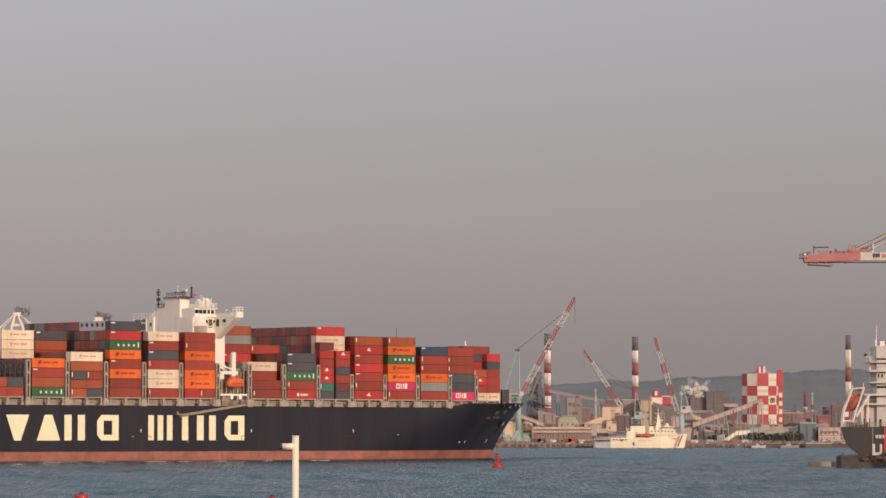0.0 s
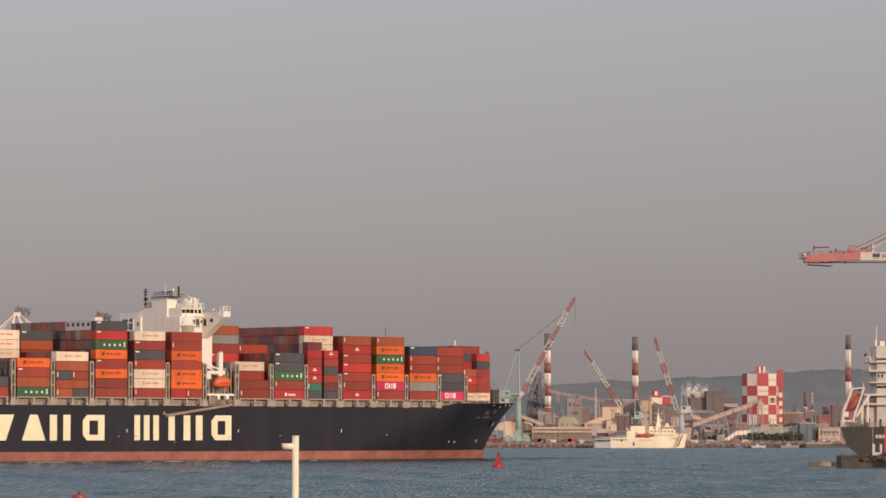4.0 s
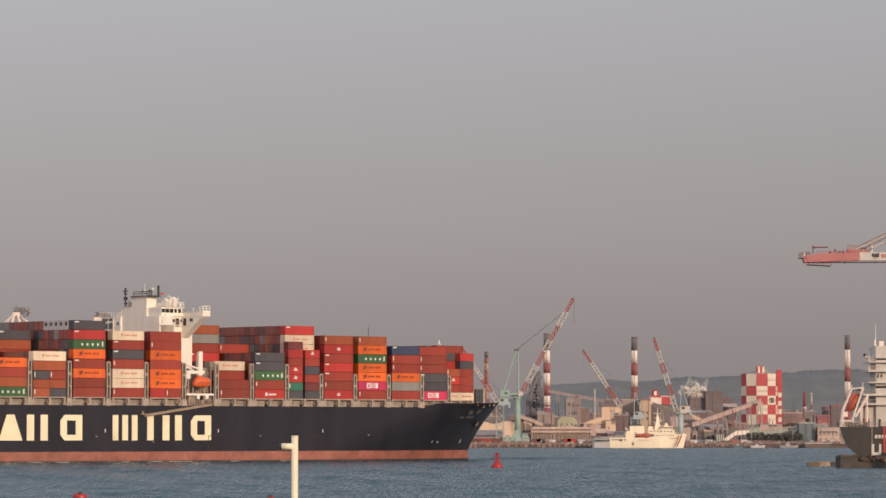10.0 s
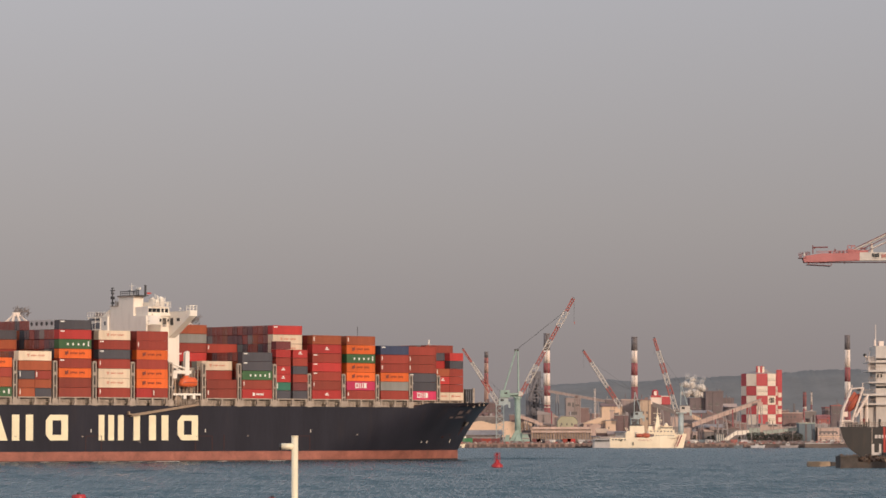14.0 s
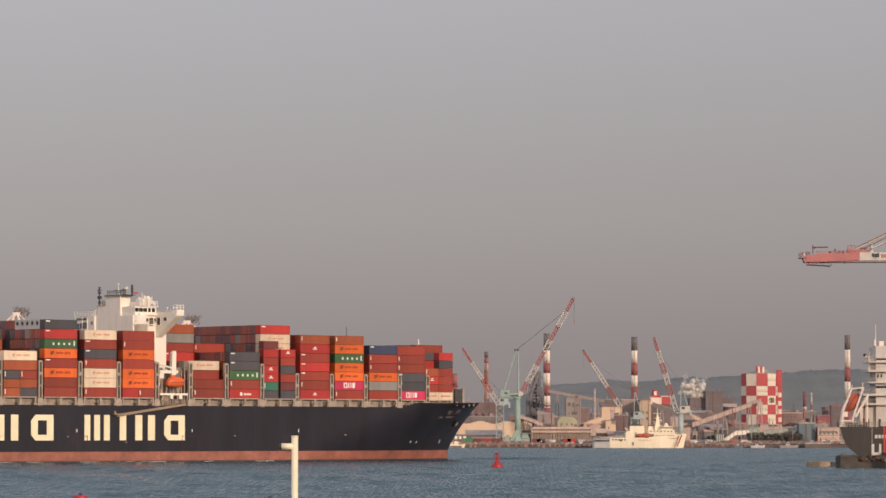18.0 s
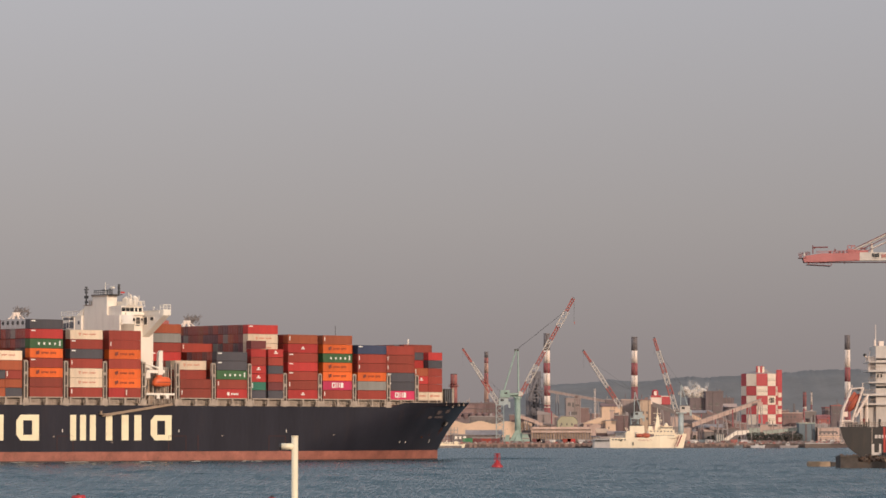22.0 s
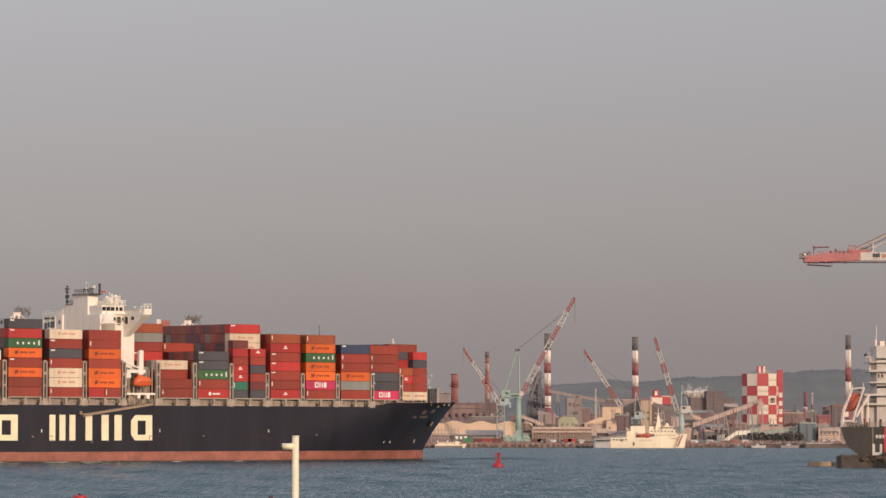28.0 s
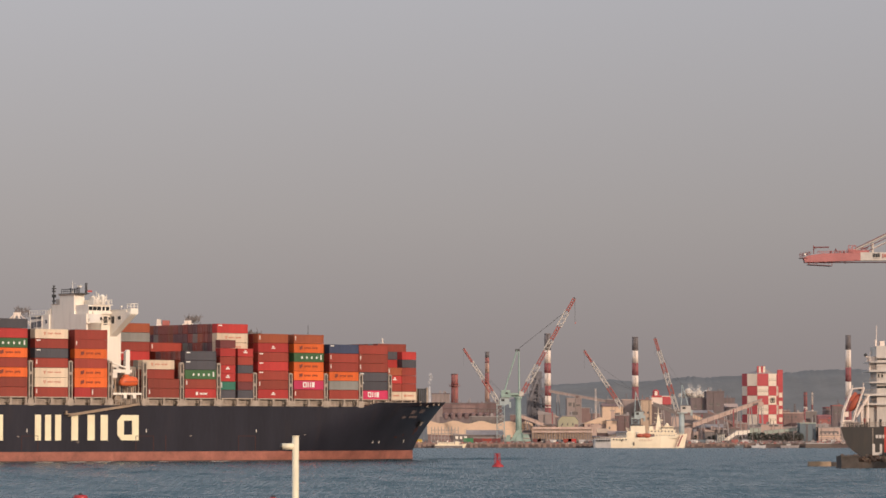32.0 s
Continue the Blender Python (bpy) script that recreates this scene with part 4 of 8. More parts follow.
# accommodation ladder stowed slanting along the hull
lad = Geo().prism([(26.6, 13.7), (27.6, 14.6), (53.4, 17.95), (53.4, 17.25)], -HALF - 1.0, -HALF - 0.25)
part("accommodation_ladder", lad, LADDER, ship, "beige gangway slung along the hull")
part("gangway_platform", Geo().box(25.6, 28.6, -HALF - 1.3, -HALF - 0.1, 14.3, 14.7).box(25.8, 26.4, -HALF - 0.9, -HALF - 0.4, 14.7, 15.4), LADDER, ship)
# forward mast, breakwater and bow fittings
part("breakwater", Geo().box(173.2, 176.6, -HALF + 6.8, HALF - 6.8, 17.6, 23.3), DARK_STEEL, ship, "dark breakwater on the forecastle")
for k in range(4):
    part("breakwater_rib", Geo().box(172.9, 173.25, -HALF + 7.4 + k * 2.4, -HALF + 7.9 + k * 2.4, 17.2, 23.3), STEEL_GREY, ship)
    part("breakwater_rib", Geo().box(173.4 + k * 0.9, 173.7 + k * 0.9, -HALF + 6.55, -HALF + 6.85, 17.2, 23.1), LASHING, ship)
part("breakwater_post", Geo().box(176.6, 177.4, -HALF + 6.6, -HALF + 7.2, 17.2, 23.6), STEEL_GREY, ship)
part("foremast", Geo().rod((170.3, 0, 18.0), (170.3, 0, 39.9), 0.34, 0.2, 8).rod((170.3, -0.8, 38.4), (170.3, 0.8, 38.4), 0.12, n=5), WHITE, ship, "slim white mast")
part("aerial", Geo().rod((138.5, 0, 36.0), (138.5, 0, 43.6), 0.09, n=5), DARK_STEEL, ship)
for s in (150.5, 154.0, 158.5, 166.0, 171.5, 181.0, 186.0):
    b = half_breadth(s, 19) - 0.8
    part("bollard", Geo().rod((s + 0.3, -b + 0.4, 17.8), (s + 0.3, -b + 0.4, 19.05), 0.3, 0.34, 8), STEEL_GREY, ship)


def bow_plate(name, s, z, length, height, material, label, thick=0.12):
    """A small plate lying on the flared bow at s, z."""
    b0, b1 = half_breadth(s, z), half_breadth(s + length, z)
    u0, u1 = half_breadth(s, z + height), half_breadth(s + length, z + height)
    vs = []
    for d in (-0.25, thick):
        vs += [(s, -b0 - d, z), (s + length, -b1 - d, z), (s + length, -u1 - d, z + height), (s, -u0 - d, z + height)]
    return part(name, Geo().add(vs, [(0, 1, 2, 3), (4, 5, 6, 7), (0, 1, 5, 4), (1, 2, 6, 5), (2, 3, 7, 6), (3, 0, 4, 7)]), material, ship, label)


DULL_MARK = mat("dull_grey_marking", (0.17, 0.125, 0.12), 0.6, 0, 0.3, 0.8, 0.2)
for s, z, le, he in ((168.8, 14.9, 2.9, 1.2), (174.6, 15.3, 3.0, 1.2), (164.6, 13.6, 2.4, 0.65), (169.0, 13.7, 6.0, 0.65)):
    bow_plate("name_bar", s, z, le, he, DULL_MARK, "dull grey plain bar")
for s, z, le, he in ((174.2, 5.6, 0.4, 1.1), (154.0, 5.6, 0.5, 0.55), (157.6, 5.6, 0.55, 0.55)):
    bow_plate("bow_mark", s, z, le, he, WHITE, "small white bow mark")
STAIN = mat("rust_stain", (0.10, 0.035, 0.02), 0.7, 0, 0.4, 0.8)
for s, z, le, he in ((180.6, 9.2, 0.8, 2.0), (179.4, 8.2, 0.5, 2.4), (166.6, 7.2, 1.4, 0.5), (171.8, 8.0, 0.8, 0.4)):
    bow_plate("rust_streak", s, z, le, he, STAIN, "rusty streak under the anchor", 0.05)
bow_plate("anchor_pocket", 179.2, 11.0, 2.6, 1.6, DARK_STEEL, "dark anchor housing bulging from the bow", 0.9)
bow_plate("anchor", 180.0, 11.2, 1.4, 1.2, STEEL_GREY, "grey anchor in its pocket", 1.15)
part("bow_rail", Geo().rod((188, -half_breadth(188, 19.3) + 0.3, 19.2), (196.5, -0.4, 19.9), 0.08, n=4), STEEL_GREY, ship)

# broken white wash along the waterline
fo = Geo()
rf = random.Random(9)
for k in range(16):
    a = rf.choice((16, 24, 30, 38, 46, -8, -22, 60, 78)) + rf.uniform(-4, 5)
    fo.box(a, a + rf.uniform(2.0, 7.5), -HALF - rf.uniform(0.25, 0.4), -HALF - 0.1, 0.04, 0.13)
aboard("wash_foam", Matrix(), "broken white wash along the ship's waterline", "foam", "", "stuff", fo.mesh("wash_foam", FOAM))


# long low ripples trailing past the bow; two taller ridges imitate its dark reflection
wk = Geo()
rw = random.Random(21)
for k in range(7):
    a, y0 = 181 + rw.uniform(0, 14) * (k > 1), -2.0 - k * 2.1
    le, wd = rw.uniform(30, 62), rw.uniform(0.8, 1.6)
    n = 14
    vs = []
    for i in range(n + 1):
        u = i / n
        hgt = (0.5 if k < 2 else 0.26) * math.sin(math.pi * u) ** 0.6 * (1 + 0.3 * math.sin(9 * u + k))
        x, y = a + le * u, y0 - 5.5 * u - 0.5 * math.sin(5 * u + k)
        vs += [(x, y - wd * (1 - 0.5 * u), -0.1), (x, y, hgt), (x, y + wd * (1 - 0.5 * u), -0.1)]
    wk.add(vs, [(3 * i + q, 3 * i + 3 + q, 3 * i + 4 + q, 3 * i + 1 + q) for i in range(n) for q in (0, 1)])
aboard("bow_ripples", Matrix(), "long low ripples off the ship's bow, two shaped as its dark reflection", "ripples", "", "stuff", wk.mesh("bow_ripples", WATER, smooth=True))


# Sea, shores and hills -----------------------------------------------------------
def water_mesh():
    """One sheet of water: a ruffled middle of short-crested waves, level beyond it."""
    nx, ny = 640, 1380
    x = np.linspace(-320, 320, nx)
    u = np.linspace(0, 1, ny)
    y = 470 + 1949 * (0.32 * u + 0.68 * u ** 2)
    X, Y = np.meshgrid(x, y)
    r = np.random.RandomState(7)
    Z = np.zeros_like(X)
    for k in range(30):
        wl = 1.9 * 1.03 ** k
        a = r.normal(-1.52, 0.2)
        kx, ky = math.cos(a) * 2 * math.pi / wl, math.sin(a) * 2 * math.pi / wl
        Z += 0.0054 * wl * np.sin(kx * X + ky * Y + r.uniform(0, 6.283))
    gust = np.zeros_like(X)
    for k in range(18):
        wx, wy = r.uniform(4, 60), r.uniform(30, 240)
        gust += np.sin(2 * math.pi * (X / wx * r.choice((-1, 1)) + Y / wy) + r.uniform(0, 6.283))
    Z *= np.clip(1.0 + 0.10 * gust, 0.4, 1.7)
    rim = np.minimum(np.minimum(X + 320, 320 - X) / 12, np.minimum(Y - 470, 2419 - Y) / 12).clip(0, 1)
    Z *= rim
    vs = np.stack([X, Y, Z], -1).reshape(-1, 3)
    i = np.arange(ny * nx).reshape(ny, nx)
    q = np.stack([i[:-1, :-1], i[:-1, 1:], i[1:, 1:], i[1:, :-1]], -1).reshape(-1, 4)
    out = np.array([(-2500, -300, 0), (2500, -300, 0), (2500, 4900, 0), (-2500, 4900, 0)], float)
    n0 = len(vs)
    vs = np.concatenate([vs, out])
    c = [0, nx - 1, ny * nx - 1, (ny - 1) * nx]
    ring = np.array([(n0 + k, n0 + (k + 1) % 4, c[(k + 1) % 4], c[k]) for k in range(4)])
    q = np.concatenate([q, ring])
    me = bpy.data.meshes.new("water")
    me.vertices.add(len(vs))
    me.vertices.foreach_set("co", vs.ravel())
    me.loops.add(q.size)
    me.loops.foreach_set("vertex_index", q.ravel())
    me.polygons.add(len(q))
    me.polygons.foreach_set("loop_start", np.arange(0, q.size, 4))
    me.polygons.foreach_set("use_smooth", np.ones(len(q), bool))
    me.materials.append(WATER)
    me.update(calc_edges=True)
    return me


water = tagged(new("water", water_mesh()), "blue-grey wind-ruffled harbour water", "water", kind="structure")
solid("ground", Geo().box(-2500, 2500, 2425, 6400, -3, 2.4), GROUND, Matrix(), "dusty industrial shore behind the quay", "ground", kind="structure")
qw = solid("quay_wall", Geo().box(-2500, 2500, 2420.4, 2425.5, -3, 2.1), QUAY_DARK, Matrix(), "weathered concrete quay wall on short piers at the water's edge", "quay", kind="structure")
rq = random.Random(77)
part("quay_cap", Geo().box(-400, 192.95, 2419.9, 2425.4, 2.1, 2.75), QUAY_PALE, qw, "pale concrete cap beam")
part("quay_cap", Geo().box(192.95, 700, 2419.9, 2425.4, 2.1, 2.6), CONCRETE, qw)
for k in range(72):
    x = -62 + k * 3.55 + rq.uniform(-0.9, 0.9)
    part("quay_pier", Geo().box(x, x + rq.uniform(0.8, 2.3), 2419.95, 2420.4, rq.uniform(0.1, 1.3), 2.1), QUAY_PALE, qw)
solid("pavement", Geo().box(-60, 200, -80, 95, -3, 2.0), CONCRETE, Matrix(), "concrete near shore under the camera", "pavement", kind="structure")


def hill():
    pts = [(-700, 15), (-55.91, 26), (50.59, 38), (127.14, 66.98), (170.40, 68.31), (200.36, 72.97), (230.31, 69.64), (276.91, 74.96), (323.50, 75.63), (350.13, 76.96), (410.04, 80.96), (463.29, 84.95), (521.86, 82.95), (900, 70)]
    g = Geo()
    vs, n = [], 700
    xs = [p[0] for p in pts]
    hs = [p[1] for p in pts]
    for i in range(n + 1):
        x = -700 + 1600 * i / n
        h = float(np.interp(x, xs, hs)) + 1.8 * noise.noise((x * 0.05, 0, 0))
        crowns = 1.6 * abs(noise.noise((x * 0.13, 3, 0))) + 1.3 * noise.noise((x * 0.31, 9, 0))
        for k in range(7):
            u = k / 6
            vs.append((x, 4250 + 350 * u, 2.4 + (h - 2.4) * (u ** 0.8) + (crowns if k == 6 else 0.5 * noise.noise((x * 0.02, u * 7, 1)))))
        vs.append((x, 4850, 2.0))
    g.add(vs, [(i * 8 + k, i * 8 + 8 + k, i * 8 + 9 + k, i * 8 + k + 1) for i in range(n) for k in range(7)])
    return g


solid("backdrop", hill(), HILL, Matrix(), "wooded hills along the horizon, their haze put in as grey colour and glow", "hills", kind="structure", smooth=True)




# Steelworks behind the quay -----------------------------------------------------
def chimney(x, depth, wide, top, bands, label):
    c = thing("factory_chimney", pose(x, depth, 2.4), label, "chimney", "works chimneys")
    r, z0, hgt = wide / 2, 0.0, top - 2.4
    rad = lambda z: r * (1.2 - 0.2 * z / hgt)
    for code, share in bands:
        z1 = z0 + hgt * share
        part("band", Geo().lathe([(rad(z0), z0), (rad(z1), z1)], 20), {"p": FADED_PINK, "r": BAND_RED, "w": BAND_WHITE, "s": BAND_SOOT, "t": TAN, "f": HAZED_RED}[code], c, smooth=True)
        z0 = z1
    part("rim", Geo().lathe([(r * 0.98, hgt), (r * 1.08, hgt), (r * 1.08, hgt + 0.5), (r * 0.8, hgt + 0.5)], 20), BAND_SOOT, c)
    for z in (0.93,) if hgt < 45 else ():
        part("platform", Geo().lathe([(rad(hgt * z), hgt * z), (r * 1.45, hgt * z), (r * 1.45, hgt * z + 0.5), (rad(hgt * z), hgt * z + 0.5)], 16), BAND_SOOT, c)
    lad = Geo()
    for sx in (-0.3, 0.3):
        lad.rod((sx, -rad(0) - 0.1, 4), (sx, -rad(hgt) - 0.15, hgt), 0.08, n=4)
    part("ladder", lad, SOOT, c)
    return c


SOOTY = "tall red and white banded chimney with a sooty top"
chimney(77.63, 2900, 4.62, 82.68, [("r", 0.32), ("w", 0.01), ("r", 0.014), ("w", 0.086), ("r", 0.094), ("w", 0.115), ("r", 0.094), ("w", 0.117), ("s", 0.15)], SOOTY)
chimney(142.68, 2900, 4.45, 80.16, [("r", 0.53), ("w", 0.108), ("r", 0.119), ("w", 0.119), ("s", 0.124)], SOOTY)
chimney(300.89, 2900, 4.03, 81.42, [("r", 0.42), ("w", 0.15), ("r", 0.135), ("w", 0.165), ("s", 0.13)], SOOTY)
chimney(33.86, 3000, 3.04, 71.3, [("t", 0.40), ("p", 0.25), ("f", 0.12), ("p", 0.11), ("f", 0.06), ("s", 0.06)], "slim reddish chimney with a dark top")
sc_ = chimney(8.9, 3000, 5.1, 54.4, [("f", 0.55), ("f", 0.30), ("f", 0.15)], "short dull red chimney with platforms")
part("ring_platform", Geo().lathe([(2.6, 42.6), (4.4, 42.9), (4.4, 43.4), (2.6, 43.4)], 18), HAZED_RED, sc_)
part("ring_rail", Geo().lathe([(4.3, 44.3), (4.42, 44.3), (4.42, 44.5), (4.3, 44.5)], 18), HAZED_RED, sc_)
chimney(278.27, 3000, 2.60, 40.52, [("p", 0.3), ("r", 0.35), ("w", 0.06), ("r", 0.29)], "short red chimney of the works")
chimney(283.48, 3000, 1.39, 40.52, [("w", 0.35), ("r", 0.1), ("w", 0.2), ("r", 0.1), ("w", 0.25)], "thin pale banded chimney of the works")
chimney(252.02, 2800, 1.22, 29.87, [("s", 0.7), ("s", 0.3)], "thin dark works chimney")


def hall(x0, x1, depth, top, material, label, roof=None, deep=28, name="works_building", ridge=0.0, along="y", roof_mat=None, windows=(), pillars=0, base=2.4, ribs=0):
    """A building from x0 to x1. windows: (x, z, width, height) on the front, from its lower corner of origin."""
    b = thing(name, pose(x0, depth, base), label, "building", "works buildings")
    w, h = x1 - x0, top - base
    part("wall", Geo().box(0, w, 0, deep, 0, h), material, b)
    rm = roof_mat or GREYWALL
    if ridge and along == "y":
        part("roof", Geo().prism([(-0.4, h), (w + 0.4, h), (w / 2, h + ridge)], -0.5, deep + 0.5), rm, b)
    elif ridge:
        part("roof", Geo().prism([(-0.5, h), (deep + 0.5, h), (deep / 2, h + ridge)], -0.4, w + 0.4, "x"), rm, b)
    else:
        part("roof", Geo().box(-0.35, w + 0.35, -0.35, deep + 0.35, h, h + 0.6), rm, b)
    for wx, wz, ww, wh in windows:
        win = part("window", Geo().box(wx, wx + ww, -0.05, 0.3, wz, wz + wh), HAZED_GLASS, b)
        part("sill", Geo().box(wx - 0.15, wx + ww + 0.15, -0.22, 0.05, wz - 0.2, wz), GREYWALL, win)
    for k in range(pillars + 1 if pillars else 0):
        a = k * w / pillars
        part("pillar", Geo().box(a - 0.32, a + 0.32, -0.7, 0.0, 0, h - 0.8), LADDER, b)
    # downpipes, roof vents, string course and a row of small openings
    rh_ = random.Random(int(x0 * 7 + depth))
    if name == "works_building" and w > 6:
        for k in range(2 + int(w / 9)):
            a = rh_.uniform(0.6, w - 0.6)
            part("downpipe", Geo().rod((a, -0.2, 0), (a, -0.2, h), 0.13, n=5), rh_.choice((RUST, SOOT, MAUVE)), b)
        if not ridge:
            for k in range(2 + int(w / 8)):
                a, v = rh_.uniform(0.8, w - 1.6), rh_.uniform(0.7, 2.2)
                if rh_.random() < 0.5:
                    part("roof_vent", Geo().box(a, a + v, 1.0, 1.0 + v, h + 0.6, h + 0.6 + rh_.uniform(0.6, 2.0)), rh_.choice((RUST, GREYWALL, SOOT)), b)
                else:
                    part("roof_pipe", Geo().rod((a, 1.5, h + 0.6), (a, 1.5, h + rh_.uniform(1.8, 4.5)), 0.25, n=6), rh_.choice((RUST, GREYWALL, MAUVE)), b)
        if not windows and not ribs and not pillars:
            nw = int(w / 2.6)
            zz = h - rh_.uniform(2.6, 4.0)
            for k in range(nw):
                if rh_.random() < 0.8:
                    part("window", Geo().box(0.9 + k * 2.6, 2.1 + k * 2.6, -0.06, 0.2, zz, zz + 1.3), HAZED_GLASS, b)
            part("string_course", Geo().box(0, w, -0.22, 0.0, zz - 1.0, zz - 0.7), SOOT, b)
    for k in range(ribs):
        a = (k + 0.5) * w / ribs
        part("rib", Geo().box(a - 0.2, a + 0.2, -0.25, 0.0, 0, h), material, b)
    return b


# long pillared shed on the quay
sh = hall(56.05, 92.36, 2436, 12.4, PALE_HAZED, "long tan shed with a pillared front and pale eaves", deep=22, pillars=22, roof_mat=TAN)
part("eave", Geo().box(-0.4, 36.71, -1.4, 0.0, 7.1, 8.2), TAN, sh, "pale sunlit eaves")
part("upper_eaves", Geo().box(-0.6, 36.9, -0.9, 0.0, 9.2, 10.0), TAN, sh)
part("end_bay", Geo().box(-6.2, -0.5, 12.0, 20, 0, 8.6), MAUVE, sh, "dull open end bay")
for z in (3.2, 6.2):
    part("end_floor", Geo().box(-6.4, -0.5, 0.2, 0.5, z, z + 0.6), PALE_HAZED, sh)
part("lower_wall", Geo().box(0.5, 35.96, -0.45, 0.0, 0, 2.82), GREYWALL, sh)
# sandy storage hall with scalloped roof
st = thing("storage_hall", pose(-10.37, 2560, 2.4), "long sandy-coloured storage hall with a scalloped roof edge", "building", "works buildings")
n = 48
w = 58.53
poly = [(0, 6)] + [(w * i / n, 16.55 - 2.4 + 0.9 * math.cos(2 * math.pi * 3.3 * i / n) - 0.5 * (i / n)) for i in range(n + 1)] + [(w, 4)]
part("roof", Geo().prism(poly, 0, 30), TENT, st, "sandy scalloped roof")
part("wall", Geo().box(0.5, w - 0.5, 0.5, 29.5, 0, 6.2), RUST, st)
# rusty hall and its ducts behind
rh = hall(-0.39, 40.63, 2700, 29.6, DARK_RUST, "long rusty brown works hall with roof ducts", deep=40, roof_mat=MAUVE, ribs=12)
part("cladding_panel", Geo().box(6.6, 22.7, -0.4, 0, 20.6, 26.0), RUST, rh, "paler cladding panel")
part("wall_pipe", Geo().rod((0, -0.7, 19.4), (41, -0.7, 19.4), 0.45, n=8).rod((0, -0.6, 24.2), (41, -0.6, 23.6), 0.22, n=6), MAUVE, rh)
for k in range(7):
    part("wall_opening", Geo().box(24.2 + k * 2.3, 25.4 + k * 2.3, -0.3, 0, 21.4, 22.8), SOOT, rh)
    part("roof_rail_post", Geo().box(2 + k * 5.6, 2.25 + k * 5.6, -0.3, 0, 27.8, 29.2), MAUVE, rh)
part("lower_band", Geo().box(-2, 42.20, -3, 0, 0, 18.1), MAUVE, rh)
for k in range(9):
    part("vent", Geo().lathe([(1.6, 0), (1.9, 3.2), (0.6, 4.2)], 10, (2.34 + k * 4.69, -2.4)), DARK_RUST, rh).location.z = 16.80
for k in range(5):
    part("roof_stack", Geo().rod((27.35 + k * 2.6, 8, 24.22), (27.35 + k * 2.6, 8, 28.6 + (k % 3)), 0.5, n=8), DARK_RUST, rh)
part("roof_house", Geo().box(18.75, 24.22, 4, 12, 24.61, 26.18), GREYWALL, rh)
hall(-8.10, 4.86, 2800, 37.17, PALE_HAZED, "pale brown block of the works", roof_mat=MAUVE, ribs=5)
vs_ = thing("vent_stack", pose(-9.69, 2790, 2.4), "pale grey vent stack giving off a wisp of steam", "stack", "vent stacks")
part("pipe", Geo().rod((0, 0, 0), (0, 0, 42.72 - 2.4), 0.9, 0.75, 12), REEFER, vs_, smooth=True)
part("collar", Geo().rod((0, 0, 26), (0, 0, 26.5), 1.4, n=12), GREYWALL, vs_)
hall(18.34, 41.64, 2640, 20.24, SOOT, "dark low works annex", deep=20)
# grey roofed sheds and open frame near the quay
hall(14.89, 37.58, 2450, 8.05, SOOT, "dark open shed with a sloping grey roof", deep=16, ridge=3.0, along="x", roof_mat=GREYWALL)
fr = thing("steel_frame", pose(-7.44, 2448, 2.4), "grey open steel frame with posts and rails", "frame")
for k in range(9):
    part("post", Geo().box(k * 2.1, k * 2.1 + 0.45, 0, 0.45, 0, 10.63), GREYWALL, fr)
for z in (3.5, 6.2, 8.4):
    part("rail", Geo().box(0, 17.2, -0.1, 0.0, z, z + 0.4), GREYWALL, fr)
solid("site_container", container_geo(4.0, 3.0), mat("yellow_box_paint", (0.62, 0.42, 0.06), 0.6, 0, 0.2, 0.4), pose(-15.1, 2431, 2.4), "yellow site container on the quay", "container")
bt_ = thing("moored_launch", pose(-4.89, 2412, 0), "long low white launch moored against the quay", "boat")
part("hull", Geo().add([(0, -1.6, -0.6), (16.6, -1.6, -0.6), (18.2, 0, -0.4), (16.6, 1.6, -0.6), (0, 1.6, -0.6), (-0.2, -2.0, 2.1), (17.2, -2.0, 2.2), (19.4, 0, 2.7), (17.2, 2.0, 2.2), (-0.2, 2.0, 2.1)], [(0, 1, 6, 5), (1, 2, 7, 6), (2, 3, 8, 7), (3, 4, 9, 8), (4, 0, 5, 9), (5, 6, 7, 8, 9)]), PATROL_WHITE, bt_)
cb_ = part("cabin", Geo().box(1.4, 11.8, -1.5, 1.5, 2.1, 3.55, 0.1).box(12.2, 14.8, -1.3, 1.3, 2.1, 4.1, 0.15), PATROL_WHITE, bt_, "white cabin")
for k in range(6):
    part("window", Geo().box(2.2 + k * 1.6, 3.1 + k * 1.6, -1.6, -1.4, 2.75, 3.25), HAZED_GLASS, cb_)
part("lower_hull", Geo().box(-0.1, 16.9, -2.06, -1.5, -0.6, 1.35), SOOT, bt_, "dull dark lower hull")
part("deck_rail", Geo().rod((0.2, -1.8, 3.0), (17, -1.8, 3.1), 0.06, n=4).rod((0.2, -1.8, 2.1), (0.2, -1.8, 3.0), 0.06, n=4).rod((8.6, -1.8, 2.1), (8.6, -1.8, 3.0), 0.06, n=4).rod((17, -1.8, 2.1), (17, -1.8, 3.1), 0.06, n=4), PATROL_WHITE, bt_)
qo = hall(6.37, 15.56, 2444, 7.9, SOOT, "grey quay office with white panels", deep=8, name="quay_hut", windows=[(4.2, 1.2, 0.9, 1.4), (7.4, 1.2, 0.9, 1.4)])
for a, w in ((1.4, 1.7), (4.1, 1.5), (6.7, 1.9)):
    part("white_panel", Geo().box(a, a + w, -0.2, 0.0, 3.0, 4.8), WHITE, qo)
hall(19.07, 36.01, 2440, 5.93, BAND_RED, "low dull red shed on the quay", deep=8, name="quay_hut", windows=[(2.5, 1.2, 2.2, 2.6), (7, 1.2, 2.2, 2.6), (11.5, 1.2, 2.2, 2.6)])
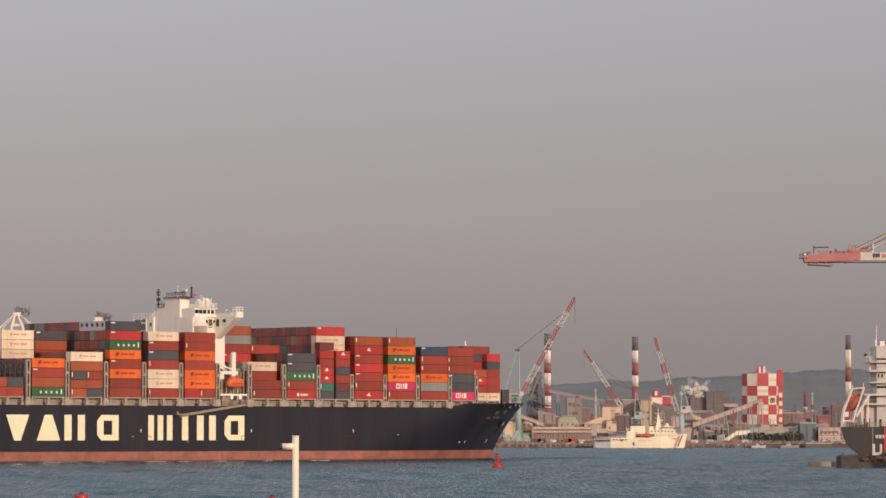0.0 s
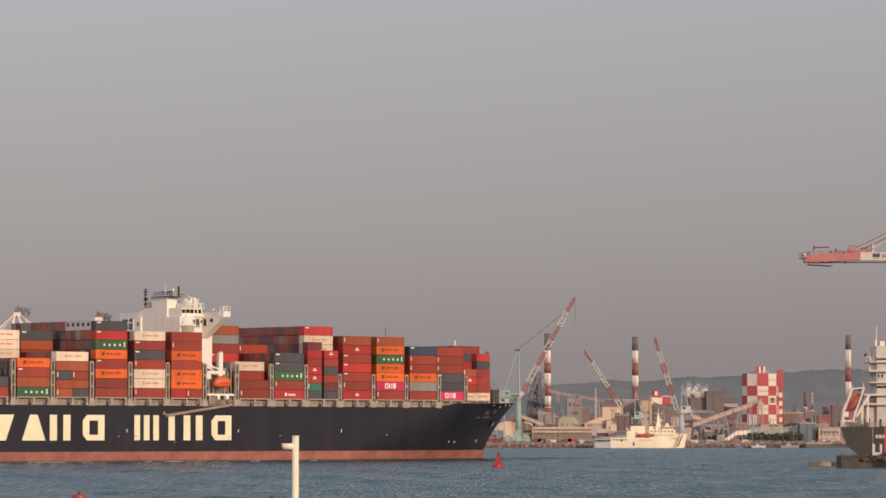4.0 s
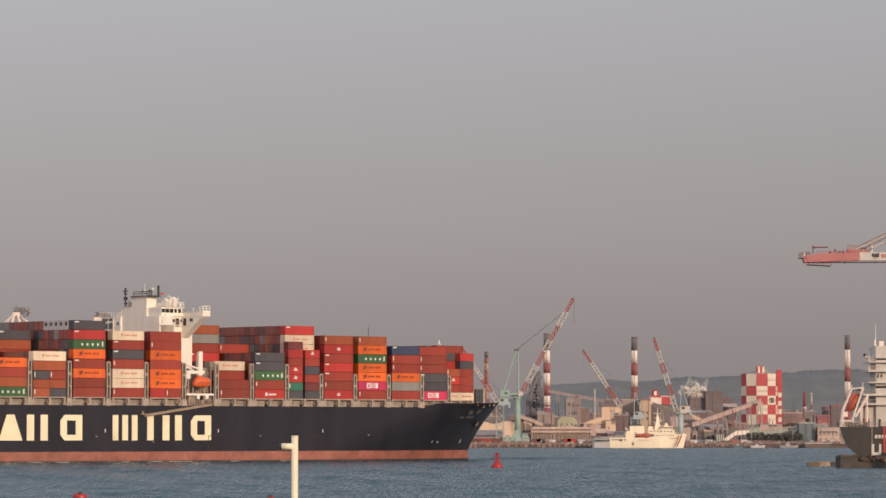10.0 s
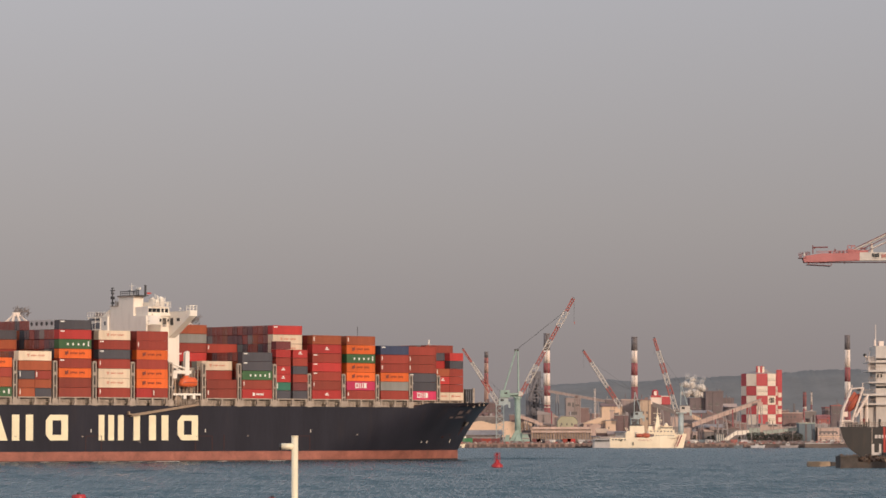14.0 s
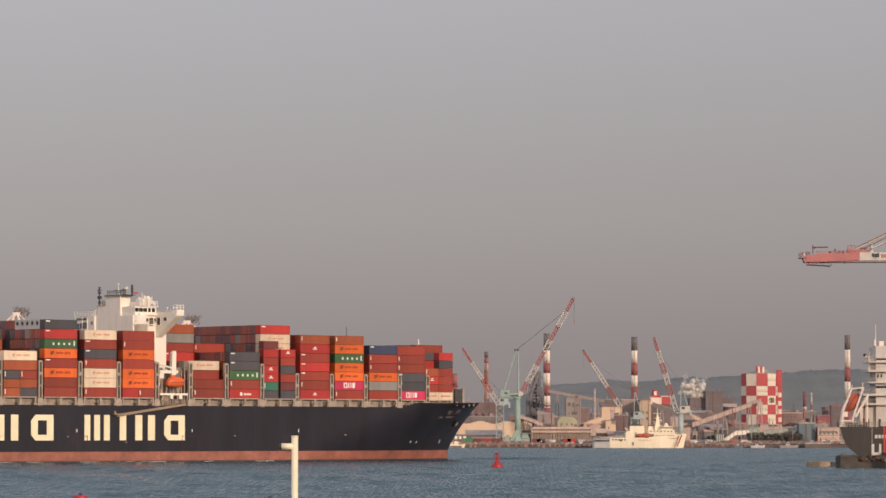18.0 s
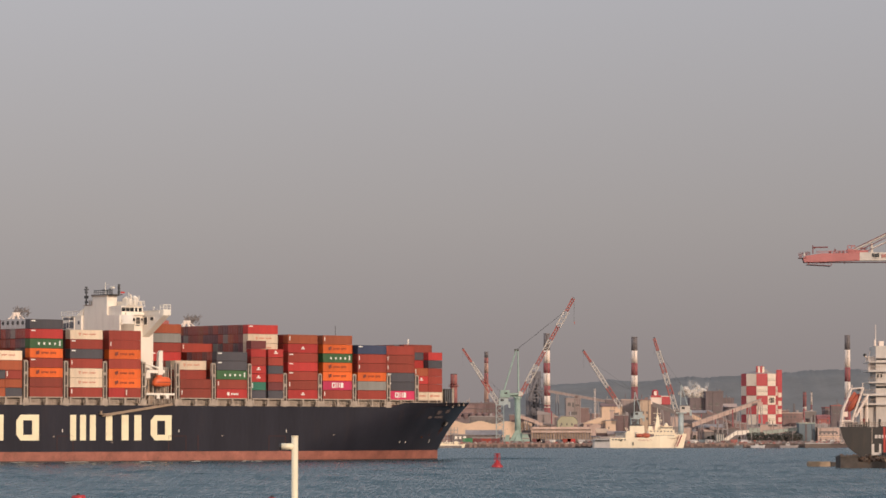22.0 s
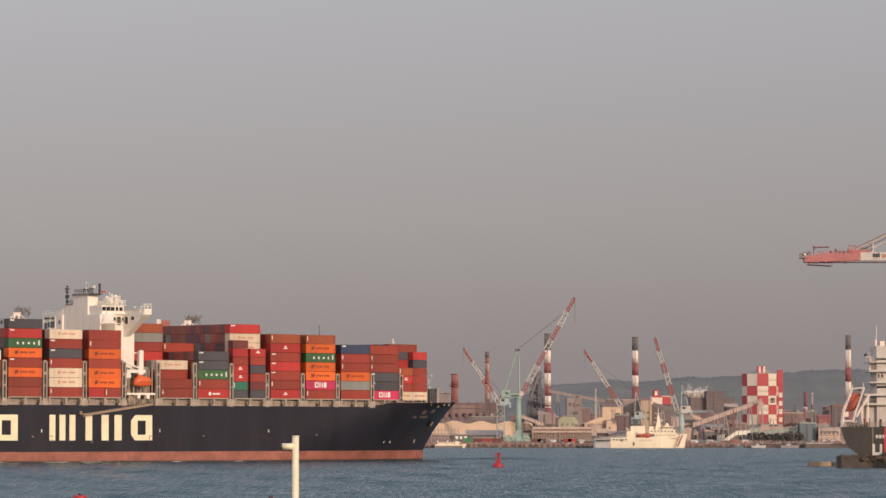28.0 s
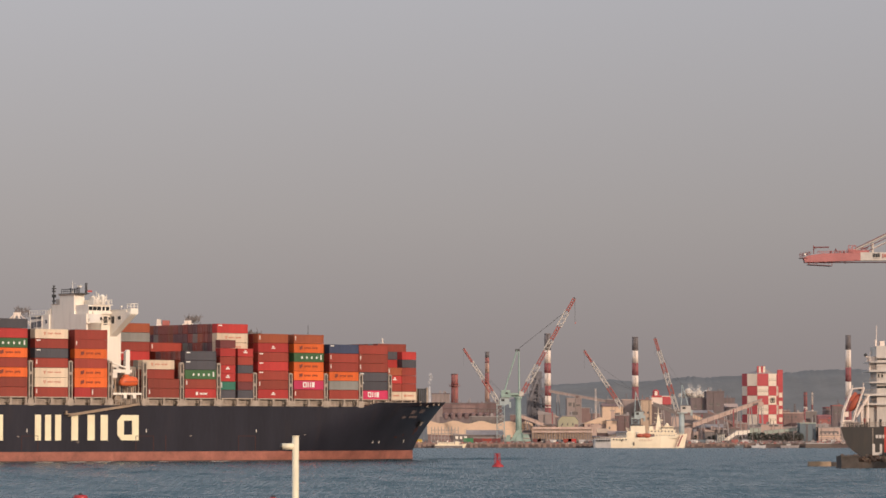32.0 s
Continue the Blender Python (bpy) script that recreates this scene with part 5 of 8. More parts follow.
solid("site_container", container_geo(6.1, 3.6), GREEN_BOX, pose(15.82, 2430, 2.4), "green site container on the quay", "container")
for x, c in ((21.8, "m"), (27.4, "r"), (33.1, "m"), (61.2, "g"), (80.2, "R"), (77.4, "r"), (58.6, "m")):
    ob = solid("site_container", container_geo(5.2, 3.2), BOX_MAT[c], pose(x, 2431, 2.4), "dull %s site container on the quay" % BOX_COLOURS[c][0], "container")

# blast furnace tower
ft = thing("blast_furnace", pose(67.64, 2850, 2.4), "dark sooty blast furnace tower in open steelwork", "tower")
H = 54.18 - 2.4
part("stove", Geo().lathe([(4.2, 0), (4.6, H * 0.35), (3.2, H * 0.62), (2.4, H * 0.8), (0.8, H * 0.9)], 16), FURNACE_DARK, ft, "dark furnace shell", smooth=True)
for sx in (-6.4, -2.2, 2.2, 6.2):
    part("column", Geo().box(sx - 0.4, sx + 0.4, -5.4, -4.6, 0, H * (0.98 if abs(sx) < 3 else 0.82)), FURNACE_DARK, ft)
for k in range(9):
    z = H * (0.12 + k * 0.1)
    ww = 8.2 - 0.62 * k
    part("platform", Geo().box(-ww, ww, -6, -4.4, z, z + 0.7), FURNACE_DARK, ft)
br = Geo()
for k in range(8):
    z = H * (0.12 + k * 0.1)
    s = 1 if k % 2 else -1
    br.rod((-6 * s, -5.6, z), (6 * s, -5.6, z + H * 0.1), 0.3, n=4)
part("bracing", br, FURNACE_DARK, ft)
part("downcomer", Geo().rod((1.5, -5, H * 0.93), (-4.6, -5, H * 0.6), 1.0, n=8).rod((-4.6, -5, H * 0.6), (-6.6, -5, 0), 1.1, n=8), FURNACE_DARK, ft)
part("top_house", Geo().box(-2.6, 4.4, -5.6, 2, H * 0.9, H), FURNACE_DARK, ft)
for sx in (-1, 1):
    part("leg_frame", Geo().lattice((sx * 8.2, -5.2, 0), (sx * 3.0, -5.2, H * 0.9), 1.2, 1.2, 12, 0.22, (1, 0, 0)), FURNACE_DARK, ft)
for k, (px, pz, pr) in enumerate(((-5.0, 0.5, 1.3), (4.6, 0.42, 1.5), (5.4, 0.62, 0.9), (-3.6, 0.7, 0.8))):
    part("gas_pipe", Geo().rod((px, -4.9, 0), (px, -4.9, H * pz), pr, n=10).rod((px, -4.9, H * pz), (0, -3.6, H * (pz + 0.1)), pr * 0.9, n=10), FURNACE_DARK, ft)
# dull frames and galleries behind the shed
hall(88.10, 98.6, 2780, 33.8, PALE_HAZED, "pale open process building", roof_mat=PALE_HAZED, windows=[(1.2, 26, 2.2, 2.6), (4.4, 25.2, 1.2, 3.4), (6.6, 26, 2.6, 1.2), (2, 8, 2, 2), (5.5, 8, 2, 2), (2, 14, 2, 2), (5.5, 14, 2, 2), (2, 20, 6, 2)])


def gallery(a, b, depth, thick, material, label, legs=(), foot=2.4, name="conveyor_gallery"):
    """An inclined covered conveyor from a to b, each (x, z), on trestles at the given shares of its length."""
    g = thing(name, pose(a[0], depth, a[1]), label, "conveyor", "conveyor galleries")
    dx, dz = b[0] - a[0], b[1] - a[1]
    t = thick / 2
    part("gallery_body", Geo().prism([(0, -t), (dx, dz - t), (dx, dz + t), (0, t)], -1.6, 1.6), material, g)
    part("gallery_roof", Geo().prism([(-0.3, t), (dx + 0.3, dz + t), (dx + 0.3, dz + t + 0.35), (-0.3, t + 0.35)], -1.9, 1.9), GREYWALL, g)
    n = max(3, int(abs(dx) / 3.5))
    for k in range(n):
        u = (k + 0.5) / n
        part("panel_rib", Geo().box(dx * u - 0.12, dx * u + 0.12, -1.72, -1.6, dz * u - t, dz * u + t), RUST, g)
    for u in legs:
        lx, lz = dx * u, dz * u - t
        bot = foot - a[1]
        tr = part("trestle", Geo().rod((lx - 0.5, -1.2, lz), (lx - 2.4, -1.2, bot), 0.38, n=5).rod((lx + 0.5, -1.2, lz), (lx + 2.4, -1.2, bot), 0.38, n=5), GREYWALL, g)
        part("trestle_brace", Geo().rod((lx - 1.4, -1.2, (lz + bot) / 2), (lx + 1.4, -1.2, (lz + bot) / 2), 0.25, n=4), GREYWALL, tr)
    return g


gallery((76.72, 39.41), (117.94, 32.07), 2820, 1.7, PALE_HAZED, "dull brown conveyor gallery on tall trestles", (0.15, 0.5, 0.85))
gallery((161.18, 14.23), (205.68, 29.92), 2520, 2.7, TAN, "long beige inclined conveyor gallery on trestles", (0.14, 0.47, 0.66, 0.83, 0.97))
gallery((176.08, 23.45), (194.14, 14.80), 2600, 1.8, RUST, "dull brown inclined conveyor gallery", (0.3, 0.7))
gallery((163.74, 20.25), (169.66, 17.66), 2560, 2.6, TENT, "short sunlit conveyor gallery", (0.5,))
gallery((135.65, 27.73), (152.43, 21.53), 2520, 2.6, SOOT, "dark inclined conveyor gallery", (0.35, 0.8))
gallery((176.91, 4.50), (183.65, 9.11), 2450, 2.6, WHITE, "white covered walkway sloping up", (0.5,), name="covered_walkway")
gallery((183.65, 9.11), (192.15, 9.82), 2450, 2.6, WHITE, "white covered walkway on legs", (0.3, 0.8), name="covered_walkway")
gallery((201.37, 9.5), (222.64, 11.6), 2450, 2.0, MINT, "long pale covered walkway", (0.2, 0.5, 0.8), name="covered_walkway")
hall(192.31, 199.41, 2452, 12.3, MINT, "small pale mint transfer house", deep=8, windows=[(2.4, 6, 1.3, 1.2)])
th = thing("transfer_tower", pose(202.79, 2516, 2.4), "beige conveyor transfer tower on legs", "tower")
part("cabin", Geo().box(0, 3.4, -2, 3, 24.03, 26.58), TAN, th)
for sx in (0.2, 2.9):
    part("leg", Geo().box(sx, sx + 0.4, -1.8, -1.4, 0, 24.03), GREYWALL, th)
for k in range(8):
    hall(171.05 + k * 0.636, 171.43 + k * 0.636, 2442, 8.40, WHITE if k % 2 else BLUEWALL, "narrow %s site cabin beside the quay" % ("white" if k % 2 else "blue"), deep=4, name="site_cabin")

# low sheds in front of the gabled workshop
for x0, x1, depth, top, ridge, m, rm in ((89.00, 95.15, 2500, 9.4, 2.6, TAN, TENT), (98.77, 106.00, 2500, 9.2, 2.8, RUST, TENT), (105.83, 110.89, 2496, 8.4, 2.4, TAN, TAN), (110.62, 116.75, 2490, 9.6, 0.8, REEFER, GREYWALL), (87.86, 99.29, 2468, 6.6, 0.9, PALE_HAZED, MAUVE), (99.76, 112.58, 2462, 5.8, 1.2, RUST, TAN)):
    hall(x0, x1, depth, top, m, "low works shed with a sunlit sloping roof", deep=10, name="plant_building", ridge=ridge, along="x", roof_mat=rm, windows=[(1.2, 1.6, 1.2, 1.2), (3.8, 1.6, 1.2, 1.2)])
# The workshop's sunlit end, painted as a block of paler colour.
hall(106.73, 113.38, 2552, 17.26, TENT, "end block of the gabled workshop, its sunlit tone put into the colour", deep=3, name="plant_building", windows=[(1.6, 9.6, 0.9, 1.3)])
# gabled tan buildings behind the shed
g1 = thing("works_building", pose(75.57, 2560, 2.4), "pale olive building with a chamfered gable roof", "building", "works buildings")
w, h = 12.97, 15.0
part("wall", Geo().prism([(0, 0), (w, 0), (w, h), (w * 0.82, h + 2.6), (w * 0.18, h + 2.6), (0, h)], 0, 22), OLIVE, g1)
part("roof", Geo().prism([(-0.3, h), (w * 0.17, h + 2.75), (w * 0.83, h + 2.75), (w + 0.3, h), (w + 0.3, h + 0.4), (w * 0.83, h + 3.2), (w * 0.17, h + 3.2), (-0.3, h + 0.4)], -0.4, 22.4), GREYWALL, g1)
for wx in (2.2, 5.6, 9.0):
    part("window", Geo().box(wx, wx + 0.9, -0.05, 0.3, h - 3.2, h - 1.6), HAZED_GLASS, g1)
hall(88.68, 92.02, 2564, 15.2, GREYWALL, "grey lean-to beside the tan building", deep=12)
hall(92.47, 113.55, 2556, 15.4, TAN, "wide tan gabled workshop with small windows", ridge=4.2, roof_mat=TENT, windows=[(5, 12.5, 0.9, 1.5), (9.5, 12.5, 0.9, 1.5), (14, 12.5, 0.9, 1.5)])
hall(109.77, 111.99, 2554, 23.55, TAN, "slim tan stair tower of the gabled workshop", deep=2)
hall(106.10, 119.64, 2600, 26.84, TENT, "stepped tan works building", ridge=2.6, along="x", roof_mat=RUST, windows=[(8.2, 17, 3.4, 3.2)])
hall(109.15, 117.09, 2610, 31.44, MAUVE, "brown upper works building", deep=12)
hall(133.71, 140.97, 2640, 31.32, OCHRE, "tall tan works block with vertical ribs", ribs=3, roof_mat=RUST, windows=[(1.2, 16, 1.4, 1.4), (4, 16, 1.4, 1.4), (1.2, 20, 1.4, 1.4), (4, 20, 1.4, 1.4)])
hall(122.02, 134.72, 2660, 31.6, PALE_HAZED, "pale brown works block behind the cranes", ribs=5, roof_mat=TAN, windows=[(2, 18, 2, 2.4), (6, 18, 2, 2.4)])
hall(114.29, 123.69, 2598, 20.81, DARK_RUST, "dark brown works block", deep=1.8)
rb = hall(140.35, 154.92, 2650, 29.0, MAUVE, "grey works block under a red and white upper storey")
part("upper_storey", Geo().box(1.0, 14.57, -0.6, 20, 26.4, 32.0), BAND_WHITE, rb, "off-white upper storey with red panels")
part("red_panel", Geo().box(8.44, 14.3, -0.85, -0.6, 26.2, 31.5), CHECK_RED, rb)
part("red_panel", Geo().box(1.2, 8.2, -0.85, -0.6, 31.0, 32.3), CHECK_RED, rb)
tk = part("roof_tank", Geo().lathe([(2.2, 32.0), (2.2, 35.4), (1.0, 36.4)], 16, (4.2, 4)), CHECK_RED, rb, "red tank with white panels", smooth=True)
part("tank_panel", Geo().box(3.3, 5.2, 1.6, 1.95, 32.4, 35.2), BAND_WHITE, tk)
hall(181.53, 193.55, 2864, 34.51, MAUVE, "dull mauve works building with a stepped top", roof_mat=MAUVE, windows=[(2, 25, 2.4, 2.4), (7, 25, 2.4, 2.4)])
hall(205.84, 213.71, 2862, 34.49, MAUVE, "dull mauve lower works building", roof_mat=MAUVE)
hall(192.87, 205.70, 2860, 39.44, MAUVE, "dull works building with open floors", roof_mat=MAUVE, windows=[(2, 20, 3, 3), (7, 20, 3, 3), (12, 20, 3, 3), (2, 27, 3, 2), (7, 27, 3, 2)])
hall(194.96, 203.56, 2700, 27.2, MAUVE, "dull works building with a pale sloping roof", ridge=2.4, along="x", deep=14, roof_mat=TAN)
hall(175.89, 190.22, 2750, 23.4, MAUVE, "dull brown works shed", ridge=2.0, along="x")
hall(167.44, 183.74, 2560, 12.85, RUST, "low brown works shed", deep=14, ridge=2.2, along="x")
hall(188.12, 202.41, 2600, 15.55, RUST, "brown works shed behind the conveyors", deep=12)
hall(201.28, 214.89, 2475, 14.3, TAN, "tan two-storey works office", deep=14, windows=[(5.2, 11, 2.4, 1.3), (8.6, 11, 2.4, 1.3)])
hall(215.32, 227.52, 2480, 12.71, TAN, "low tan works office", deep=14, windows=[(2.5, 3, 1.4, 2), (7.5, 3, 1.4, 2)])
hall(218.20, 223.15, 2440, 8.05, GREYWALL, "small grey quay building with dark doorways", deep=8, windows=[(0.8, 1, 1.1, 2.2), (3.0, 1, 1.1, 2.2)])
hall(234.42, 249.27, 2700, 22.86, RUST, "brown works hall with a pale roof edge", roof_mat=TAN)
hall(222.80, 232.69, 2440, 15.11, BLUEWALL, "blue-grey windowless shed on the quay", deep=18, roof_mat=MINT, windows=[(7.6, 0.2, 1.6, 2.6)])
hall(229.49, 242.28, 2455, 14.44, GREYWALL, "pale grey shed behind the blue shed", deep=10)
yb = hall(234.06, 247.46, 2436, 12.28, TAN, "tan two-storey quay office with a dark window band", deep=12)
part("window_band", Geo().box(0.9, 12.2, -0.08, 0.2, 6.9, 8.0), SOOT, yb)
part("floor_line", Geo().box(-0.2, 13.6, -0.4, 0.0, 4.4, 5.0), TENT, yb)
for k in range(4):
    part("window", Geo().box(1.2 + k * 3.1, 2.4 + k * 3.1, -0.06, 0.2, 1.6, 3.0), HAZED_GLASS, yb)
hall(245.98, 254.13, 2560, 19.88, BAND_RED, "dull red works shed", deep=14, ridge=1.4, along="x", roof_mat=HAZED_RED)
hall(264.90, 276.62, 2700, 26.76, RUST, "reddish brown works tower with open floors", ribs=5, roof_mat=BAND_RED, windows=[(2, 14, 3, 2.5), (6.5, 14, 3, 2.5)])
hall(264.12, 307.01, 2600, 16.30, MAUVE, "long brown works hall", deep=14)
hall(262.84, 270.10, 2640, 27.50, MAUVE, "dull mauve works house with a haze-softened red top", deep=10, roof_mat=HAZED_RED, windows=[(1.2, 20, 2, 2), (4.2, 20, 2, 2)])
hall(260.22, 274.07, 2660, 24.57, MAUVE, "dull mauve works block with a dark upper floor", deep=12, windows=[(1 + k * 3.4, 17, 2, 2.6) for k in range(4)])
hall(245.5, 251.4, 2555, 18.4, HAZED_RED, "red works shed behind the quay office", deep=8, ridge=1.2, along="x", roof_mat=HAZED_RED)
# more dull plant along the skyline of the works
for x0, x1, depth, top, m in ((98.9, 107.0, 2851, 27.4, RUST), (164.5, 179.1, 2859, 21.0, TAN), (170.6, 179.1, 2860, 26.2, RUST), (207.5, 215.6, 2864, 23.4, RUST), (49.0, 60.0, 2845, 22.2, RUST), (55.9, 63.2, 2846, 19.3, TENT), (103.7, 115.1, 2852, 23.4, RUST), (247.6, 254.5, 2869, 25.8, RUST), (265.8, 274.7, 2872, 25.0, SOOT)):
    hall(x0, x1, depth, top, m, "dull low plant building of the works", deep=14, name="plant_building")

# sandy sheds and sloping roofs beside the furnace
hall(50.40, 59.36, 2580, 15.12, TENT, "sandy shed with a low ridge roof", deep=16, ridge=2.0, roof_mat=TENT)
hall(64.46, 77.21, 2590, 14.02, TENT, "sandy low shed behind the pillared shed", deep=14, ridge=1.6, roof_mat=TAN)
gallery((50.95, 20.30), (66.20, 14.72), 2570, 2.2, TAN, "sloping tan conveyor gallery", (0.3, 0.7))

# checkered tower: a ten-sided drum of red and white panels
ck = thing("checkered_tower", pose(215.13, 2650, 2.4), "ten-sided works tower in red and white checks", "tower")
R = 12.42
part("core", Geo().lathe([(R - 0.45, 0), (R - 0.45, 49.43 - 2.4), (R * 0.4, 50.97 - 2.4)], 10, (0, 0), radians(4)), GREYWALL, ck)
LEV = [14.92 - 2.4, 21.82 - 2.4, 28.34 - 2.4, 34.48 - 2.4, 40.99 - 2.4, 49.43 - 2.4]
LEV = [LEV[0] - 9, LEV[0]] + LEV[1:]
for k in range(len(LEV) - 1):
    for f in range(10):
        a0, a1 = radians(-86 + 18 + 36 * (f - 1)), radians(-86 + 18 + 36 * f)
        p, q = (R * math.cos(a0), R * math.sin(a0)), (R * math.cos(a1), R * math.sin(a1))
        nx, ny = math.cos((a0 + a1) / 2) * 0.35, math.sin((a0 + a1) / 2) * 0.35
        red = (k + f) % 2 == 1
        if k == 0:
            m = GREYWALL
        else:
            m = CHECK_RED if red else CHECK_WHITE
        sx = 0.012
        P = (p[0] + (q[0] - p[0]) * sx, p[1] + (q[1] - p[1]) * sx)
        Q = (q[0] - (q[0] - p[0]) * sx, q[1] - (q[1] - p[1]) * sx)
        part("panel", Geo().prism([P, Q, (Q[0] - nx, Q[1] - ny), (P[0] - nx, P[1] - ny)], LEV[k] + 0.08, LEV[k + 1] - 0.08, "z"), m, ck)
        if m is CHECK_WHITE and 0 <= f <= 4:
            zm = (LEV[k] + LEV[k + 1]) / 2
            for dz in (-0.5, 0.5):
                part("panel_rail", Geo().prism([(P[0] + nx * 0.4, P[1] + ny * 0.4), (Q[0] + nx * 0.4, Q[1] + ny * 0.4), Q, P], zm + dz - 0.12, zm + dz + 0.12, "z"), LADDER, ck)
top = LEV[-1]
part("roof_house", Geo().box(-2.6, 2.7, -R * 0.7, -R * 0.3, top, top + 4.99), CHECK_RED, ck)
for a in (-1.6, 1.3):
    part("roof_panel", Geo().box(a, a + 1.4, -R * 0.7 - 0.15, -R * 0.7, top + 0.6, top + 4.76), CHECK_WHITE, ck)
part("roof_ramp", Geo().prism([(2.7, top), (8.5, top), (2.7, top + 3.2)], -R * 0.6, -R * 0.4), GREYWALL, ck)
# plain dark shapes of the works emblem
fa = radians(-86 + 36)
ex, ey = -math.sin(fa), math.cos(fa)
ap = R * math.cos(radians(18))
for u, z, wu, hz in ((-1.75, 0, 0.35, 3.4), (-0.5, 0, 0.35, 3.4), (0.25, 0, 0.35, 3.4), (1.5, 0, 0.35, 3.4), (-1.0, 1.5, 0.9, 0.45), (-1.0, -1.5, 0.9, 0.45), (1.0, 1.5, 0.9, 0.45), (1.0, -1.5, 0.9, 0.45)):
    g = Geo().box(-wu, wu, -0.12, 0.12, -hz / 2, hz / 2)
    ob = part("emblem_bar", g, DARK_STEEL, ck)
    ob.matrix_local = Matrix.Translation((math.cos(fa) * (ap + 0.06) + ex * u, math.sin(fa) * (ap + 0.06) + ey * u, (LEV[3] + LEV[4]) / 2 + z)) @ pose(0, 0, 0, 0, 0, 40)
sh = part("lift_shaft", Geo().box(11.89, 15.53, 2, 6, 0, 52.12 - 2.4), CHECK_RED, ck, "narrow red and white lift shaft")
for k in range(6):
    part("shaft_panel", Geo().box(12.88, 15.19, 1.8, 2.0, 3 + k * 5.6, 6.2 + k * 5.6), CHECK_WHITE, sh)
for k in range(5):
    part("walkway", Geo().box(11.12, 12.65, 1, 4, 6 + k * 6.2, 6.4 + k * 6.2), GREYWALL, sh)
ms = thing("radio_mast", pose(101.58, 2600, 2.4), "thin pale lattice mast of the works", "mast")
part("mast_frame", Geo().lattice((0, 0, 0), (0, 0, 38.87 - 2.4), 0.8, 0.8, 16, 0.09, (1, 0, 0)), BAND_WHITE, ms)


# Quayside cranes ------------------------------------------------------------------
# Jib paints dulled so that their colours hold the haze.
JIB_WHITE = mat("jib_white_paint", (0.60, 0.545, 0.50), 0.55, 0, 0.12, 0.4, 0.1)
JIB_RED = mat("jib_red_paint", (0.43, 0.13, 0.11), 0.55, 0, 0.15, 0.4, 0.1)


def jib(parent, foot, tip, segs, wide, label=""):
    """A banded lattice jib: segs are (from, to, colour, width share) along it."""
    a, b = Vector((foot[0], 0, foot[1])), Vector((tip[0], 0, tip[1]))
    for t0, t1, c, k in segs:
        p, q = a.lerp(b, t0), a.lerp(b, t1)
        n = max(2, int((q - p).length / (wide * k * 1.1)))
        part("jib_section", Geo().lattice(p, q, wide * k, wide * k, n, 0.23 + 0.08 * k, (0, 1, 0)), JIB_WHITE if c == "w" else JIB_RED, parent)
    part("jib_head", Geo().rod(b, b + Vector((0.3, 0, 0.6)), 0.6, 0.4, 8), DARK_STEEL, parent)


def cable(parent, a, b, r=0.1, name="stay_cable"):
    part(name, Geo().rod((a[0], 0, a[1]), (b[0], 0, b[1]), r, n=5), DARK_STEEL, parent)


# tall green level-luffing crane: everything in metres from its foot
D = 2440
gc = thing("harbour_crane", pose(46.61, 2440, 2.4), "tall pale green quayside crane with a red and white jib", "crane", "harbour cranes")
part("pedestal", Geo().box(-1.4, 8.3, -4, 4, 0, 1.5).add([(-1.4, -4, 1.5), (8.3, -4, 1.5), (8.3, 4, 1.5), (-1.4, 4, 1.5), (0.2, -2.2, 6.9), (6.4, -2.2, 6.9), (6.4, 2.2, 6.9), (0.2, 2.2, 6.9)], [(0, 1, 5, 4), (1, 2, 6, 5), (2, 3, 7, 6), (3, 0, 4, 7), (4, 5, 6, 7)]), PALE_GREEN, gc, "flared green pedestal")
part("pedestal_rib", Geo().prism([(3.0, 1.5), (3.5, 1.5), (3.3, 6.9), (3.0, 6.9)], -4.05, -2.0), PALE_GREEN, gc)
part("portal_base", Geo().box(-8.6, 1.41, -3.5, 3.5, 0, 1.41).prism([(-8.4, 1.41), (-4.9, 1.41), (-4.4, 5.6), (-6.6, 5.6)], -2.6, 2.6).prism([(-4.94, 1.41), (0.71, 1.41), (1.41, 8.47), (-0.71, 8.47)], -2.6, 2.6), PALE_GREEN, gc)
part("column", Geo().rod((0.71, 0, 2), (0.3531, 0, 31.07), 2.0, 1.7, 16), PALE_GREEN, gc, smooth=True)
part("slewing_ring", Geo().rod((0.3531, 0, 28.25), (0.3531, 0, 29.31), 2.5, 2.5, 16).box(-4.24, 2.82, -2, 2, 29.66, 30.36), PALE_GREEN, gc)
mh = part("machinery_house", Geo().box(-10.24, -4.59, -2.4, 2.4, 28.95, 33.54).box(-4.94, 2.82, -2, 2, 29.31, 31.78), PALE_GREEN, gc, "green machinery house")
part("house_window", Geo().box(-7.77, -6.00, -2.5, -2.3, 31.07, 32.13), DARK_STEEL, mh)
part("cab", Geo().box(1.06, 2.82, -2.6, -1, 29.66, 32.84), JIB_WHITE, gc)
apex = (-0.35, 58.61)
af = Geo()
for yy in (-1.8, 1.8):
    af.rod((-8.12, yy, 33.19), (apex[0], yy * 0.4, apex[1]), 0.5, 0.4, 6).rod((1.06, yy, 31.07), (0.71, yy * 0.4, apex[1] - 0.5), 0.55, 0.42, 6)
for k in range(5):
    u = k / 5
    af.rod((-8.12 + u * 7.77, 0, 33.19 + u * 25.42), (-8.12 + (u + 0.1) * 7.77, 0, 33.19 + (u + 0.1) * 25.42), 0.5, n=5)
part("gantry_frame", af, PALE_GREEN, gc, "green gantry frame")
part("gantry_head", Geo().box(apex[0] - 1.2, apex[0] + 1.6, -1, 1, apex[1] - 0.8, apex[1] + 0.5), DARK_STEEL, gc)
